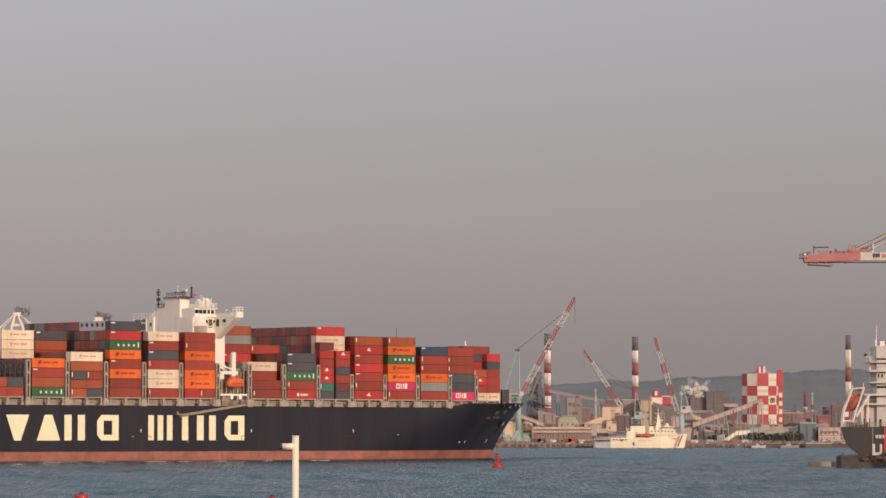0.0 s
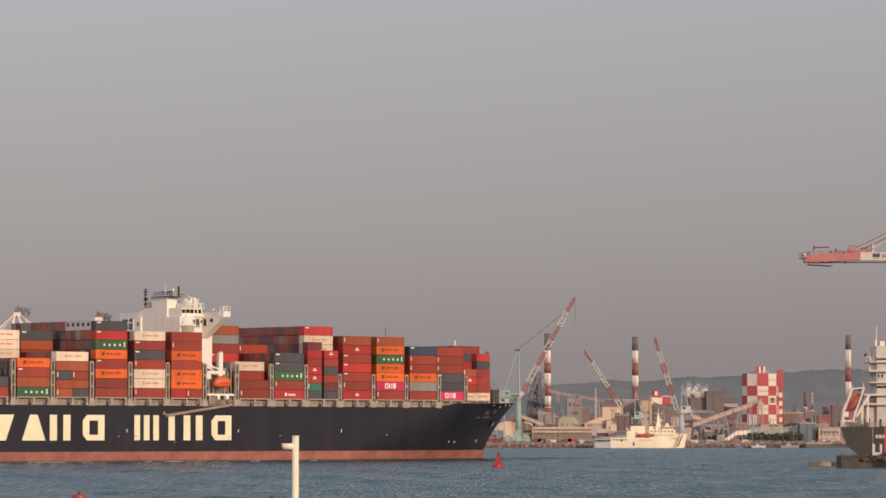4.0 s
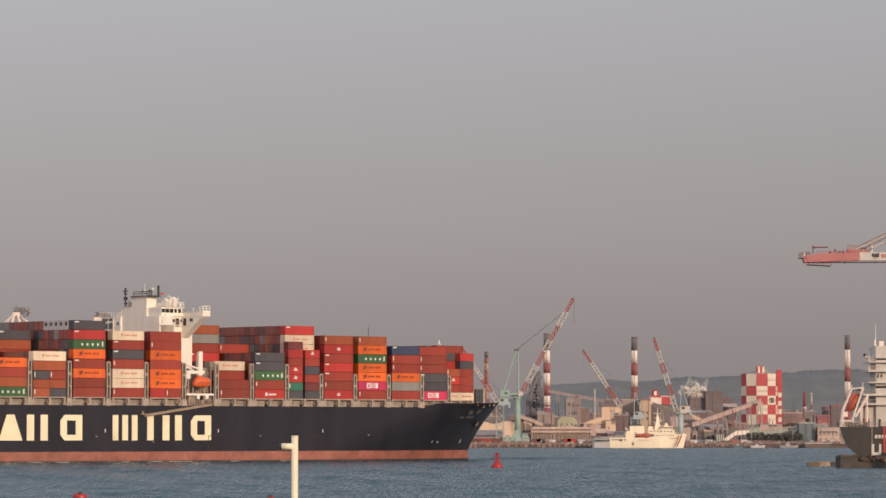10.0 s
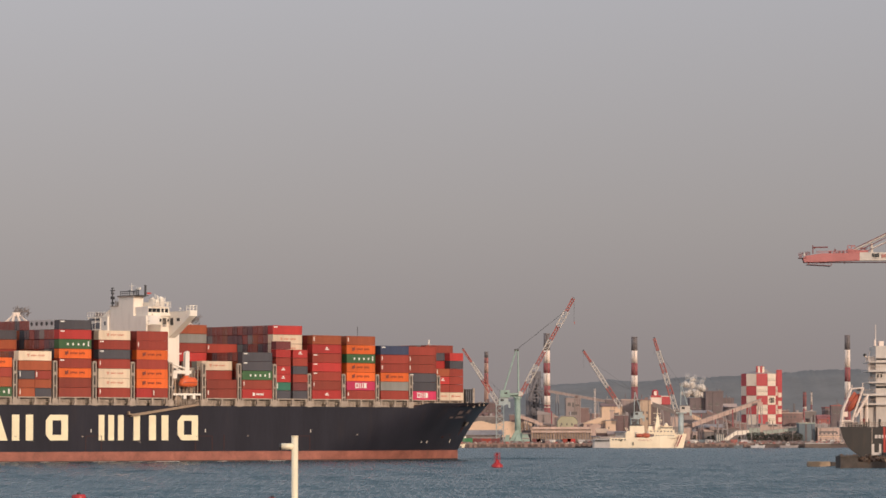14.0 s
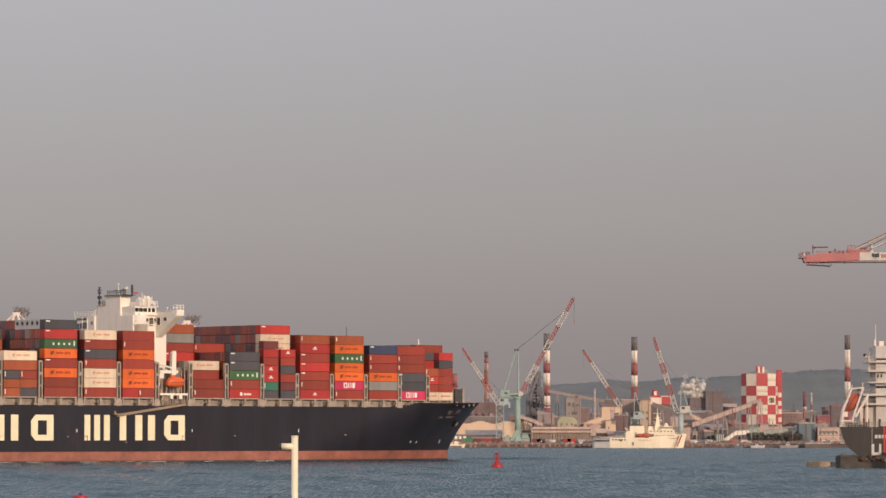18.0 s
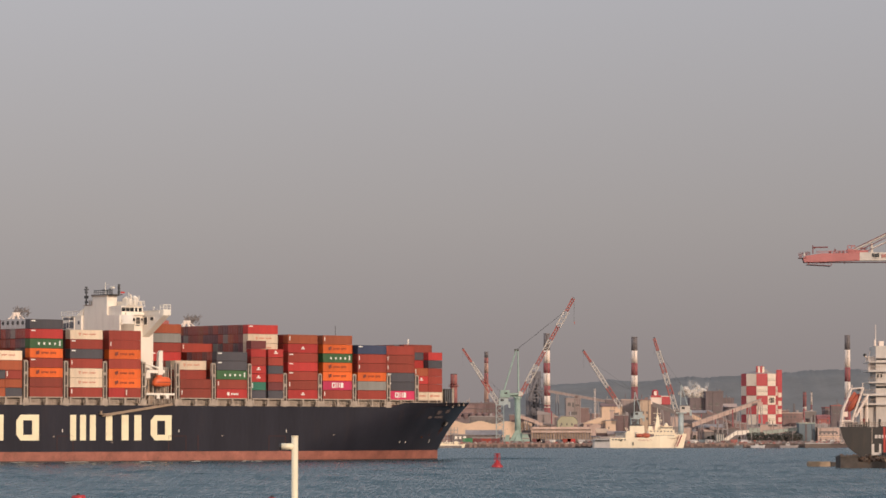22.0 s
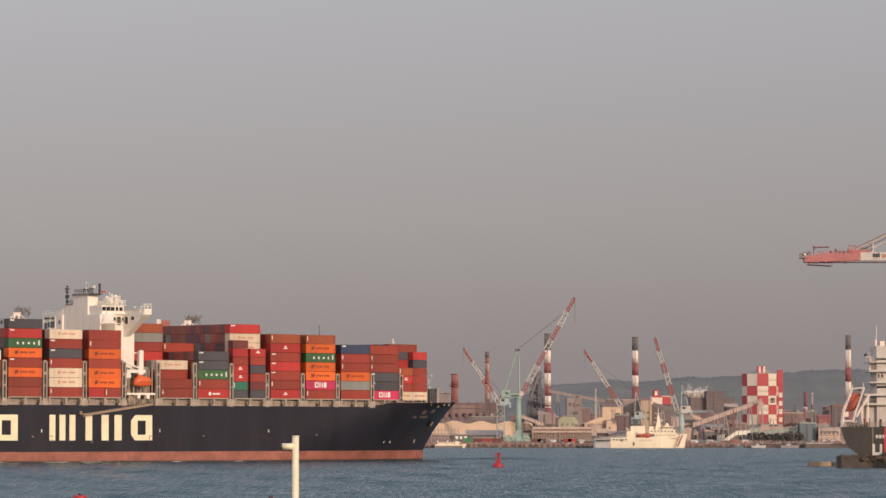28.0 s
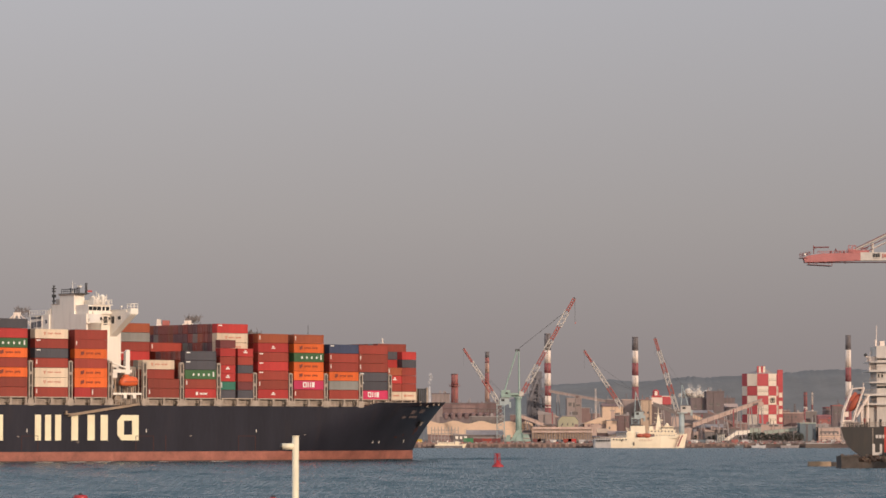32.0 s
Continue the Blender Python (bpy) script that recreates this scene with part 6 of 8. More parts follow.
part("jib_joint", Geo().box(2.3, 3.9, -1.6, 1.6, 30.2, 32.2), JIB_WHITE, gc, "white jib foot joint")
foot, tip = (2.12, 30.36), (35.48, 90.92)
jib(gc, foot, tip, [(0, 0.13, "r", 0.9), (0.13, 0.31, "w", 1.35), (0.31, 0.455, "r", 0.8), (0.455, 0.57, "w", 1.15), (0.57, 0.71, "r", 0.75), (0.71, 0.865, "w", 1.25), (0.865, 1.0, "r", 0.7)], 2.3)
cable(gc, apex, (30.36, 82.97), 0.14)
cable(gc, (35.84, 91.09), (35.84, 76.27), 0.1, "hoist_rope")
part("hook_block", Geo().box(35.80, 36.30, -0.3, 0.3, 74.85, 76.27), JIB_RED, gc)


def slewing_crane(x, depth, rows, foot, tip, paint, label, wide, segs, tower_w=2.2, lattice=True):
    c = thing("harbour_crane", pose(x, depth, 2.4), label, "crane", "harbour cranes")
    z0, z1 = rows
    if lattice:
        part("tower", Geo().lattice((0, 0, 0), (0, 0, z0), tower_w * 2, tower_w * 2, 7, 0.26, (1, 0, 0)), paint, c, "pale lattice tower")
    else:
        part("tower", Geo().rod((0, 0, 0), (0, 0, z0), tower_w * 0.75, tower_w * 0.7, 14), paint, c, smooth=True)
    part("platform", Geo().box(-tower_w * 1.2, tower_w * 1.5, -2, 2, z0, z0 + 0.6), paint, c)
    h = part("machinery_house", Geo().box(-0.6, tower_w * 2.3, -2, 2, z0 + 0.6, z0 + 4.6), paint if lattice else JIB_WHITE, c)
    part("house_roof", Geo().box(-0.9, tower_w * 2.3 + 0.3, -2.3, 2.3, z0 + 4.6, z0 + 4.9), SOOT, h)
    part("house_step", Geo().box(tower_w * 2.3, tower_w * 2.3 + 1.2, -1.6, 1.6, z0 - 1.4, z0 + 2.2), paint, h)
    part("platform_rail", Geo().rod((-tower_w * 1.2, -2, z0 + 1.7), (-0.6, -2, z0 + 1.7), 0.08, n=4).rod((-tower_w * 1.2, -2, z0 + 0.6), (-tower_w * 1.2, -2, z0 + 1.7), 0.08, n=4), paint, c)
    part("house_window", Geo().box(0.4, tower_w, -2.1, -1.9, z0 + 2.6, z0 + 4.0), DARK_STEEL, h)
    fr = Geo()
    for yy in (-1.2, 1.2):
        fr.rod((-0.4, yy, z0 + 0.6), (0.2, yy * 0.5, z1), 0.3, 0.24, 5).rod((tower_w * 1.8, yy, z0 + 4.5), (0.4, yy * 0.5, z1), 0.28, 0.22, 5)
    part("gantry_frame", fr, paint, c)
    jib(c, foot, tip, segs, wide)
    cable(c, (tip[0], tip[1]), (tip[0] + 0.1, tip[1] - 11.0), 0.035)
    cable(c, (0.3, z1), (foot[0] + (tip[0] - foot[0]) * 0.85, foot[1] + (tip[1] - foot[1]) * 0.85), 0.05)
    cable(c, (0.3, z1), (foot[0] + (tip[0] - foot[0]) * 0.55, foot[1] + (tip[1] - foot[1]) * 0.55), 0.04)
    return c


slewing_crane(36.01, 2440, (24.01, 32.48), (-0.71, 24.72), (-23.13, 59.32), PALE_BLUE, "pale blue lattice quayside crane with a raised banded jib", 2.2, [(0, 0.22, "w", 1.1), (0.22, 0.45, "r", 1.1), (0.45, 0.6, "w", 0.8), (0.6, 0.76, "w", 0.7), (0.76, 1.0, "r", 0.42)], 2.3)
slewing_crane(120.05, 2440, (15.54, 32.48), (-8.47, 22.60), (-31.78, 58.08), PALE_BLUE, "pale blue quayside crane with a raised banded jib", 2.0, [(0, 0.16, "w", 1.1), (0.16, 0.36, "r", 1.1), (0.36, 0.6, "w", 1.0), (0.6, 0.8, "w", 0.9), (0.8, 1.0, "r", 0.45)], 2.2)
slewing_crane(149.00, 2440, (19.07, 36.72), (-2.82, 20.48), (-16.59, 65.85), PALE_BLUE, "pale blue-green quayside crane with a raised banded jib", 2.4, [(0, 0.22, "w", 1.0), (0.22, 0.36, "r", 1.1), (0.36, 0.52, "w", 1.1), (0.52, 0.66, "r", 1.0), (0.66, 0.83, "w", 0.9), (0.83, 1.0, "r", 0.5)], 2.4, lattice=False)


# Ship-to-shore cranes far behind the container ship ----------------------------------
def apex_crane(x, top, dark_side, boom):
    """A white ship-to-shore crane of which only the head rises over the ship."""
    c = thing("gantry_crane", pose(x, 2460, 2.4), "white ship-to-shore crane with dark machinery on its apex", "crane", "far container cranes")
    h = top - 2.4
    leg = Geo()
    for yy in (-7, 7):
        leg.rod((-7, yy, 0), (-3.0, yy * 0.7, h * 0.86), 0.9, 0.7, 6).rod((9, yy, 0), (5.5, yy * 0.7, h * 0.8), 0.9, 0.7, 6)
    part("leg_frame", leg, BAND_WHITE, c)
    ap = Geo()
    for yy in (-3, 3):
        ap.rod((-4.5, yy, h * 0.78), (-1.0, yy * 0.3, h * 0.955), 0.95, 0.75, 6).rod((5.6, yy, h * 0.78), (0.2, yy * 0.3, h * 0.955), 0.85, 0.65, 6).rod((-15, yy, h * 0.80), (-0.8, yy * 0.3, h * 0.95), 0.32, n=5).rod((17, yy, h * 0.80), (0.8, yy * 0.3, h * 0.95), 0.28, n=5)
    ap.box(-3.4, 3.8, -1.2, 1.2, h * 0.855, h * 0.875).box(-2.2, 2.4, -1.4, 1.4, h * 0.93, h * 0.957)
    part("apex_frame", ap, BAND_WHITE, c, "white apex frame")
    mc = Geo().box(-1.5, 8.0, -1.4, 1.4, h * 0.957, h * 0.966)
    rr = random.Random(int(top * 10))
    for k in range(58):
        a = rr.uniform(-1.4, 7.8)
        z = h * rr.uniform(0.915, 0.985)
        mc.rod((a, rr.uniform(-1.2, 1.2), z), (a + rr.uniform(-2.0, 2.0), rr.uniform(-1.2, 1.2), z + rr.uniform(0.5, 2.3)), rr.uniform(0.14, 0.32), n=5)
    for k in range(5):
        a = -1.0 + k * 1.9
        mc.box(a, a + 1.1, -1, 1, h * 0.966, h * (0.978 + 0.010 * (k % 2)))
    part("sheave_platform", mc, SOOT, c, "dark sheave platform")
    part("girder", Geo().box(-20 * boom, 22, -3, 3, h * 0.62, h * 0.66), BAND_WHITE, c)
    st = Geo()
    for yy in (-2.5, 2.5):
        st.rod((0.5, 0, h * 0.96), (22, yy, h * 0.68), 0.22, n=5).rod((-0.5, 0, h * 0.96), (-18, yy, h * 0.70), 0.2, n=5)
    part("stay", st, BAND_WHITE, c)
    return c


apex_crane(-268.41, 88.85, 1, 1)
apex_crane(-217.14, 85.65, 1, 1)
apex_crane(-160.90, 83.51, 1, 1)
apex_crane(-122.46, 73.90, 1, 1)
rc = thing("works_structure", pose(-177.28, 2460, 2.4), "red and white crane head on a tall frame", "crane")
part("frame", Geo().box(-3, 3, -3, 3, 0, 75.68 - 2.4), GREYWALL, rc)
part("white_head", Geo().prism([(-3.2, 75.68 - 2.4), (0.5, 75.68 - 2.4), (-0.5, 80.66 - 2.4), (-2.8, 81.02 - 2.4)], -3, 3), BAND_WHITE, rc)
part("red_head", Geo().box(0.6, 5.0, -3, 3, 75.68 - 2.4, 79.95 - 2.4), JIB_RED, rc)

# White patrol ship -----------------------------------------------------------------
ps = thing("patrol_ship", pose(92.38, 2400, 0), "white patrol ship with a red bow stripe at the quay", "ship")


L0 = 0.3473
hg = Geo()
stations = [(0, 15.5, 4.6), (3, 17, 5.4), (30, 17, 6.0), (31, 18.5, 6.0), (90, 19, 6.4), (118, 21.5, 5.8), (140, 23.5, 3.8), (157, 25, 1.4), (166, 26, 0.15)]
vs = []
for px, top, b in stations:
    x, z = px * L0, top * L0 * 0.98
    rake = 0.0 if px < 120 else (px - 120) * 0.13 * L0
    vs += [(x - rake, -b * 0.86, -1), (x - rake * 0.6, -b * 0.95, z * 0.4), (x, -b, z), (x, b, z), (x - rake * 0.6, b * 0.95, z * 0.4), (x - rake, b * 0.86, -1)]
strip = lambda i: [(i * 6 + k, i * 6 + 6 + k, i * 6 + 7 + k, i * 6 + k + 1) for k in range(5)]
hg.add(vs, [q for i in range(2, len(stations) - 1) for q in strip(i)])
hl = part("hull", hg, PATROL_WHITE, ps, "white hull")
part("stern_section", Geo().add(vs[:18], strip(0) + strip(1) + [(0, 1, 2, 3, 4, 5)]), REEFER, ps, "pale grey open stern section")
part("main_deck", Geo().add([p for i in range(len(stations)) for p in (vs[i * 6 + 2], vs[i * 6 + 3])], [(2 * i, 2 * i + 2, 2 * i + 3, 2 * i + 1) for i in range(len(stations) - 1)]), STEEL_GREY, ps)
for k in range(7):
    x = (4 + k * 4.3 + (18 if k > 5 else 0)) * L0
    part("port_opening", Geo().box(x, x + 0.9, -6.35, -4.6, 11.8 * L0, 15 * L0), DARK_STEEL, hl)
for k in range(5):
    x = (34 + k * 5.4) * L0
    part("porthole", Geo().box(x, x + 0.7, -6.4, -5.9, 13.6 * L0, 16 * L0), DARK_STEEL, hl)
part("side_door", Geo().box(69.5 * L0, 71.5 * L0, -6.5, -6.2, 5 * L0, 10 * L0), DARK_STEEL, hl)
STRIPE = mat("dark_red_stripe", (0.30, 0.05, 0.06), 0.55, 0, 0.12, 0.5)
for a, w in ((146.5, 2.6), (143, 1.0)):
    part("bow_stripe", Geo().prism([(a * L0, 0.8), ((a + w) * L0, 0.8), ((a + w + 9) * L0, 23 * L0), ((a + 9) * L0, 23 * L0)], -4.5, -4.2), STRIPE, hl, "slanting dark red bow stripe")
bars = Geo()
for k in range(9):
    bars.box((80 + k * 2.6) * L0, (81.4 + k * 2.6) * L0, -6.55, -6.3, 13.4 * L0, 14.4 * L0)
part("marking_bars", bars, JIB_RED, hl)
d1 = part("deckhouse", Geo().box(58 * L0, 146 * L0, -4.6, 4.6, 17 * L0, 25.5 * L0).box(146 * L0, 151 * L0, -3.6, 3.6, 19 * L0, 24 * L0), PATROL_WHITE, ps)
for k in range(9):
    part("deckhouse_window", Geo().box((106 + k * 4.4) * L0, (107.8 + k * 4.4) * L0, -4.7, -4.5, 21.2 * L0, 23.2 * L0), HAZED_GLASS, d1)
part("deck_edge", Geo().box(57 * L0, 147 * L0, -4.9, 4.9, 25.5 * L0, 26.3 * L0), PATROL_WHITE, d1)
hg_ = part("helicopter_hangar", Geo().box(65 * L0, 91 * L0, -4.2, 4.2, 26.3 * L0, 39.2 * L0, 0.2).prism([(57 * L0, 26.3 * L0), (65 * L0, 26.3 * L0), (65 * L0, 31 * L0)], -3.8, 3.8), PATROL_WHITE, ps, "white hangar block")
part("hangar_roof", Geo().box(65.6 * L0, 86.5 * L0, -4.1, 4.1, 39.2 * L0, 41.4 * L0), DARK_STEEL, hg_, "black hangar roof edge")
part("crane_arm", Geo().rod((62 * L0, -3.6, 27 * L0), (56.5 * L0, -3.6, 36 * L0), 0.28, 0.2, 6).rod((56.5 * L0, -3.6, 36 * L0), (63 * L0, -3.6, 32 * L0), 0.16, n=5), PATROL_WHITE, ps)
mid = part("bridge_deck", Geo().box(97 * L0, 144 * L0, -4.4, 4.4, 26.3 * L0, 31.6 * L0), PATROL_WHITE, ps)
for k in range(7):
    part("deckhouse_window", Geo().box((101 + k * 6.0) * L0, (103.6 + k * 6.0) * L0, -4.5, -4.3, 28.4 * L0, 30.4 * L0), HAZED_GLASS, mid)
part("deck_edge", Geo().box(96 * L0, 145 * L0, -4.8, 4.8, 31.6 * L0, 32.2 * L0), PATROL_WHITE, mid)
br = part("bridge", Geo().box(120 * L0, 141 * L0, -4.2, 4.2, 32.2 * L0, 37.6 * L0, 0.25).box(119 * L0, 142 * L0, -4.6, 4.6, 37.6 * L0, 38.2 * L0).box(126 * L0, 134 * L0, -2.4, 2.4, 38.2 * L0, 40.4 * L0), PATROL_WHITE, ps)
part("bridge_window", Geo().box(121 * L0, 140 * L0, -4.3, -3.9, 34.6 * L0, 36.4 * L0), HAZED_GLASS, br)
part("funnel", Geo().box(98 * L0, 106 * L0, -2, 2, 32.2 * L0, 38.5 * L0, 0.35), PATROL_WHITE, ps)
part("funnel_top", Geo().box(99 * L0, 105 * L0, -1.8, 1.8, 38.5 * L0, 39.6 * L0), DARK_STEEL, ps)
mast_ = part("mast", Geo().box(110 * L0, 119.5 * L0, -1.6, 1.6, 32.2 * L0, 44 * L0, 0.5).box(111.6 * L0, 118 * L0, -1.0, 1.0, 44 * L0, 58 * L0, 0.55).rod((114.6 * L0, 0, 58 * L0), (114.6 * L0, 0, 71 * L0), 0.3, 0.1, 6), PATROL_WHITE, ps, "white plated mast")
for z, w in ((46, 8), (53, 6), (61, 7)):
    part("yard", Geo().rod(((114.6 - w) * L0, 0, z * L0), ((114.6 + w) * L0, 0, z * L0), 0.14, n=5), PATROL_WHITE, mast_)
part("radar", Geo().box(117 * L0, 123 * L0, -0.3, 0.3, 48.5 * L0, 50 * L0), PATROL_WHITE, mast_)
part("radome", Geo().lathe([(0.1, 38 * L0), (1.0, 40 * L0), (0.9, 43 * L0), (0.1, 44.4 * L0)], 12, (130 * L0, 0)), PATROL_WHITE, ps, smooth=True)
for k in range(4):
    part("deck_locker", Geo().box((74 + k * 22) * L0, (79 + k * 20) * L0, -4.9, -4.1, 26.3 * L0, (28.2 + k % 2) * L0), REEFER, ps)
# Flat dark panel: shade behind the boats is painted, the wall is not recessed.
part("boat_recess", Geo().box(75 * L0, 107 * L0, -4.75, -4.55, 17.5 * L0, 24.6 * L0), MAUVE, d1, "dark panel painted as the shade of the boat recess")
for a, q in ((78, 1.35), (89, 1.7)):
    rb_ = Geo()
    rb_.lathe([(0.1, -1.6 * q), (0.75 * q, -1.2 * q), (0.95 * q, 0), (0.75 * q, 1.2 * q), (0.1, 1.6 * q)], 12)
    ob = part("rescue_boat", rb_, BOAT_DULL, ps, "dull orange rescue boat", smooth=True)
    ob.matrix_local = Matrix.Translation(((a + 4) * L0, -5.6, 21.8 * L0)) @ pose(0, 0, 0, 0, 90, 0)
    part("boat_davit", Geo().rod(((a - 1) * L0, -5.0, 17 * L0), ((a - 1) * L0, -5.6, 27.6 * L0), 0.2, n=5).rod(((a + 9) * L0, -5.0, 17 * L0), ((a + 9) * L0, -5.6, 27.6 * L0), 0.2, n=5), PATROL_WHITE, ps)
for x0, x1, z0 in ((1.5, 30, 17), (31, 57, 19), (146, 163, 24)):
    rl_ = Geo().rod((x0 * L0, -5.3 + (2.6 if x0 > 100 else 0), (z0 + 2.6) * L0), (x1 * L0, -5.3 + (4.4 if x0 > 100 else 0), (z0 + 2.6) * L0), 0.07, n=4)
    for k in range(7):
        u = k / 6
        rl_.rod(((x0 + (x1 - x0) * u) * L0, -5.3 + (2.6 + 1.8 * u if x0 > 100 else 0), (z0 - 0.5) * L0), ((x0 + (x1 - x0) * u) * L0, -5.3 + (2.6 + 1.8 * u if x0 > 100 else 0), (z0 + 2.6) * L0), 0.07, n=4)
    part("deck_rail", rl_, PATROL_WHITE, ps)

# Breakwater head and right-hand quay ------------------------------------------------
ROUGH = mat("dark_weathered_concrete", (0.088, 0.074, 0.066), 0.9, 0, 0.45, 0.35, 0.3, 0.6)
PALE_SLAB = mat("pale_weathered_concrete", (0.40, 0.29, 0.20), 0.9, 0, 0.3, 0.4, 0.35, 0.4)


def rough_block(x0, x1, y0, y1, z0, z1, seed, step=1.4, amp=0.22):
    """A worn block: a fine box pushed about by noise."""
    bm = bmesh.new()
    nx, ny, nz = [max(2, int(d / step)) for d in (x1 - x0, y1 - y0, z1 - z0)]
    g = Geo()
    idx = {}

    def v(i, j, k):
        if (i, j, k) not in idx:
            p = Vector((x0 + (x1 - x0) * i / nx, y0 + (y1 - y0) * j / ny, z0 + (z1 - z0) * k / nz))
            p += noise.noise_vector(p * 0.55 + Vector((seed, 0, 0))) * amp + noise.noise_vector(p * 1.7 + Vector((seed, 5, 0))) * amp * 0.5
            idx[(i, j, k)] = len(g.v)
            g.v.append(tuple(p))
        return idx[(i, j, k)]
    for i in range(nx):
        for j in range(ny):
            for k in (0, nz):
                g.f.append((v(i, j, k), v(i + 1, j, k), v(i + 1, j + 1, k), v(i, j + 1, k)))
    for i in range(nx):
        for k in range(nz):
            for j in (0, ny):
                g.f.append((v(i, j, k), v(i + 1, j, k), v(i + 1, j, k + 1), v(i, j, k + 1)))
    for j in range(ny):
        for k in range(nz):
            for i in (0, nx):
                g.f.append((v(i, j, k), v(i, j + 1, k), v(i, j + 1, k + 1), v(i, j, k + 1)))
    bm.free()
    return g


RUBBLE_STONE = mat("brown_rubble_stone", (0.135, 0.088, 0.064), 0.92, 0, 0.45, 0.9, 0.2, 0.6, rnd=0.45)
bw = solid("breakwater", rough_block(98.0, 102.3, 962, 974, -1.2, 2.95, 3, 0.9, 0.16), ROUGH, Matrix(), "weathered concrete breakwater head topped with brown rubble", "breakwater", kind="structure")
part("cap_slab", rough_block(97.9, 102.5, 961.8, 968, 2.75, 3.15, 8, 0.8, 0.10), ROUGH, bw)
part("breakwater_wall", rough_block(102.3, 150, 963.6, 974, -1.2, 1.65, 12, 1.2, 0.25), ROUGH, bw)
part("rubble_core", rough_block(102.4, 150, 967.2, 974, 1.4, 2.75, 14, 0.8, 0.3), RUBBLE_STONE, bw)
rk = random.Random(17)
ROCKS = [rough_block(-0.5, 0.5, -0.5, 0.5, -0.4, 0.4, 30 + k, 0.4, 0.3).mesh("stone", RUBBLE_STONE if k != 1 else PALE_SLAB) for k in range(4)]
for k in range(150):
    v = rk.random()
    ob = new("stone", ROCKS[rk.choice((0, 0, 0, 2, 2, 3, 3, 3, 1))])
    ob.parent = bw
    ob.matrix_local = Matrix.LocRotScale((rk.uniform(102.2, 121), 963.7 + 4.2 * v, 1.75 + 1.15 * v + rk.uniform(-0.1, 0.1)), Euler((rk.uniform(0, 6), rk.uniform(0, 6), rk.uniform(0, 6))), Vector((rk.uniform(0.45, 1.15), rk.uniform(0.4, 0.9), rk.uniform(0.35, 0.75))))
for k in range(14):
    ob = new("stone", ROCKS[rk.choice((0, 2, 3))])
    ob.parent = bw
    ob.matrix_local = Matrix.LocRotScale((rk.uniform(98.4, 102.2), rk.uniform(963, 968), 3.15), Euler((rk.uniform(0, 6), rk.uniform(0, 6), rk.uniform(0, 6))), Vector((rk.uniform(0.3, 0.7), rk.uniform(0.3, 0.6), rk.uniform(0.2, 0.4))))
part("outer_slab", rough_block(95.03, 100.61, 1013, 1019, -0.8, 1.35, 5, 1.0, 0.10), PALE_SLAB, bw, "pale low concrete slab")
part("link_slab", rough_block(100.61, 103.69, 1013, 1019, -0.8, 1.20, 6, 1.0, 0.12), ROUGH, bw)
solid("quay_apron", Geo().box(126, 320, 905, 1190, -3, 3.2), CONCRETE, Matrix(), "concrete container quay apron", "quay", kind="structure")

# Stern of the moored cargo ship -------------------------------------------------------
ms = thing("moored_ship", pose(113.94, 1120, 0), "grey-hulled cargo ship seen at its stern with white upperworks", "ship")
P = 0.1621
ht = 10.51
sec = [(0, ht), (0.7, ht - 2.8), (1.5, ht - 4.6), (2.6, ht - 6.1), (4.2, ht - 7.4), (5.6, ht - 8.0), (6.2, -1), (75, -1), (75, ht + 0.6), (11.2, ht + 0.2), (11.0, ht)]
part("hull", Geo().add([(x, 0, z) for x, z in sec] + [(x + 11, 26, z) for x, z in sec], [tuple(range(len(sec))), tuple(range(2 * len(sec) - 1, len(sec) - 1, -1))] + [(i, len(sec) + i, len(sec) + (i + 1) % len(sec), (i + 1) % len(sec)) for i in range(len(sec))]), GREY_HULL, ms, "dull dark grey hull")
part("hull_seam", Geo().box(56.3 * P, 57.3 * P, -0.09, 0.0, 2, ht - 0.2), STEEL_GREY, ms)
mk = Geo()
mk.box(55.8 * P, 60.5 * P, -0.1, 0, 2.40, 5.64).box(69 * P, 73 * P, -0.1, 0, 2.40, 5.64).box(60.5 * P, 69 * P, -0.1, 0, 2.40, 3.21)
part("draught_marking", mk, UPPERWORKS, ms, "white bracket-shaped hull marking")
nb = Geo()
for k in range(4):
    nb.box((62 + k * 6) * P, (66.4 + k * 6) * P, -0.1, 0, 7.27, 8.24)
part("name_bars", nb, UPPERWORKS, ms, "white plain marking bars")
part("red_band", Geo().box(77 * P, 80.5 * P, -0.12, 0, 2, ht), RED_PAINT, ms)
rl = Geo()
for k in range(26):
    rl.rod((0.4 + k * 0.62, 0.2, ht), (0.4 + k * 0.62, 0.2, ht + 1.3), 0.06, n=4)
rl.rod((0.4, 0.2, ht + 1.3), (16, 0.2, ht + 1.3), 0.07, n=4).rod((0.4, 0.2, ht + 0.7), (16, 0.2, ht + 0.7), 0.05, n=4)
part("stern_rail", rl, STEEL_GREY, ms)
gear = Geo()
for x, w, h in ((20, 4, 8), (27, 3, 5), (34, 6, 4), (42, 4, 6), (47, 3, 9), (15, 3, 6), (30, 2, 9)):
    gear.box(x * P, (x + w) * P, 1, 2, ht, ht + h * P)
part("mooring_gear", gear, DARK_STEEL, ms, "dark winches on the stern deck")
dk = part("deckhouse", Geo().box(67.5 * P, 130 * P, 5, 22, ht, 33.84), UPPERWORKS, ms, "tall white deckhouse")
part("lower_deckhouse", Geo().box(45 * P, 67.5 * P, 6, 20, ht, 17.31), UPPERWORKS, ms)
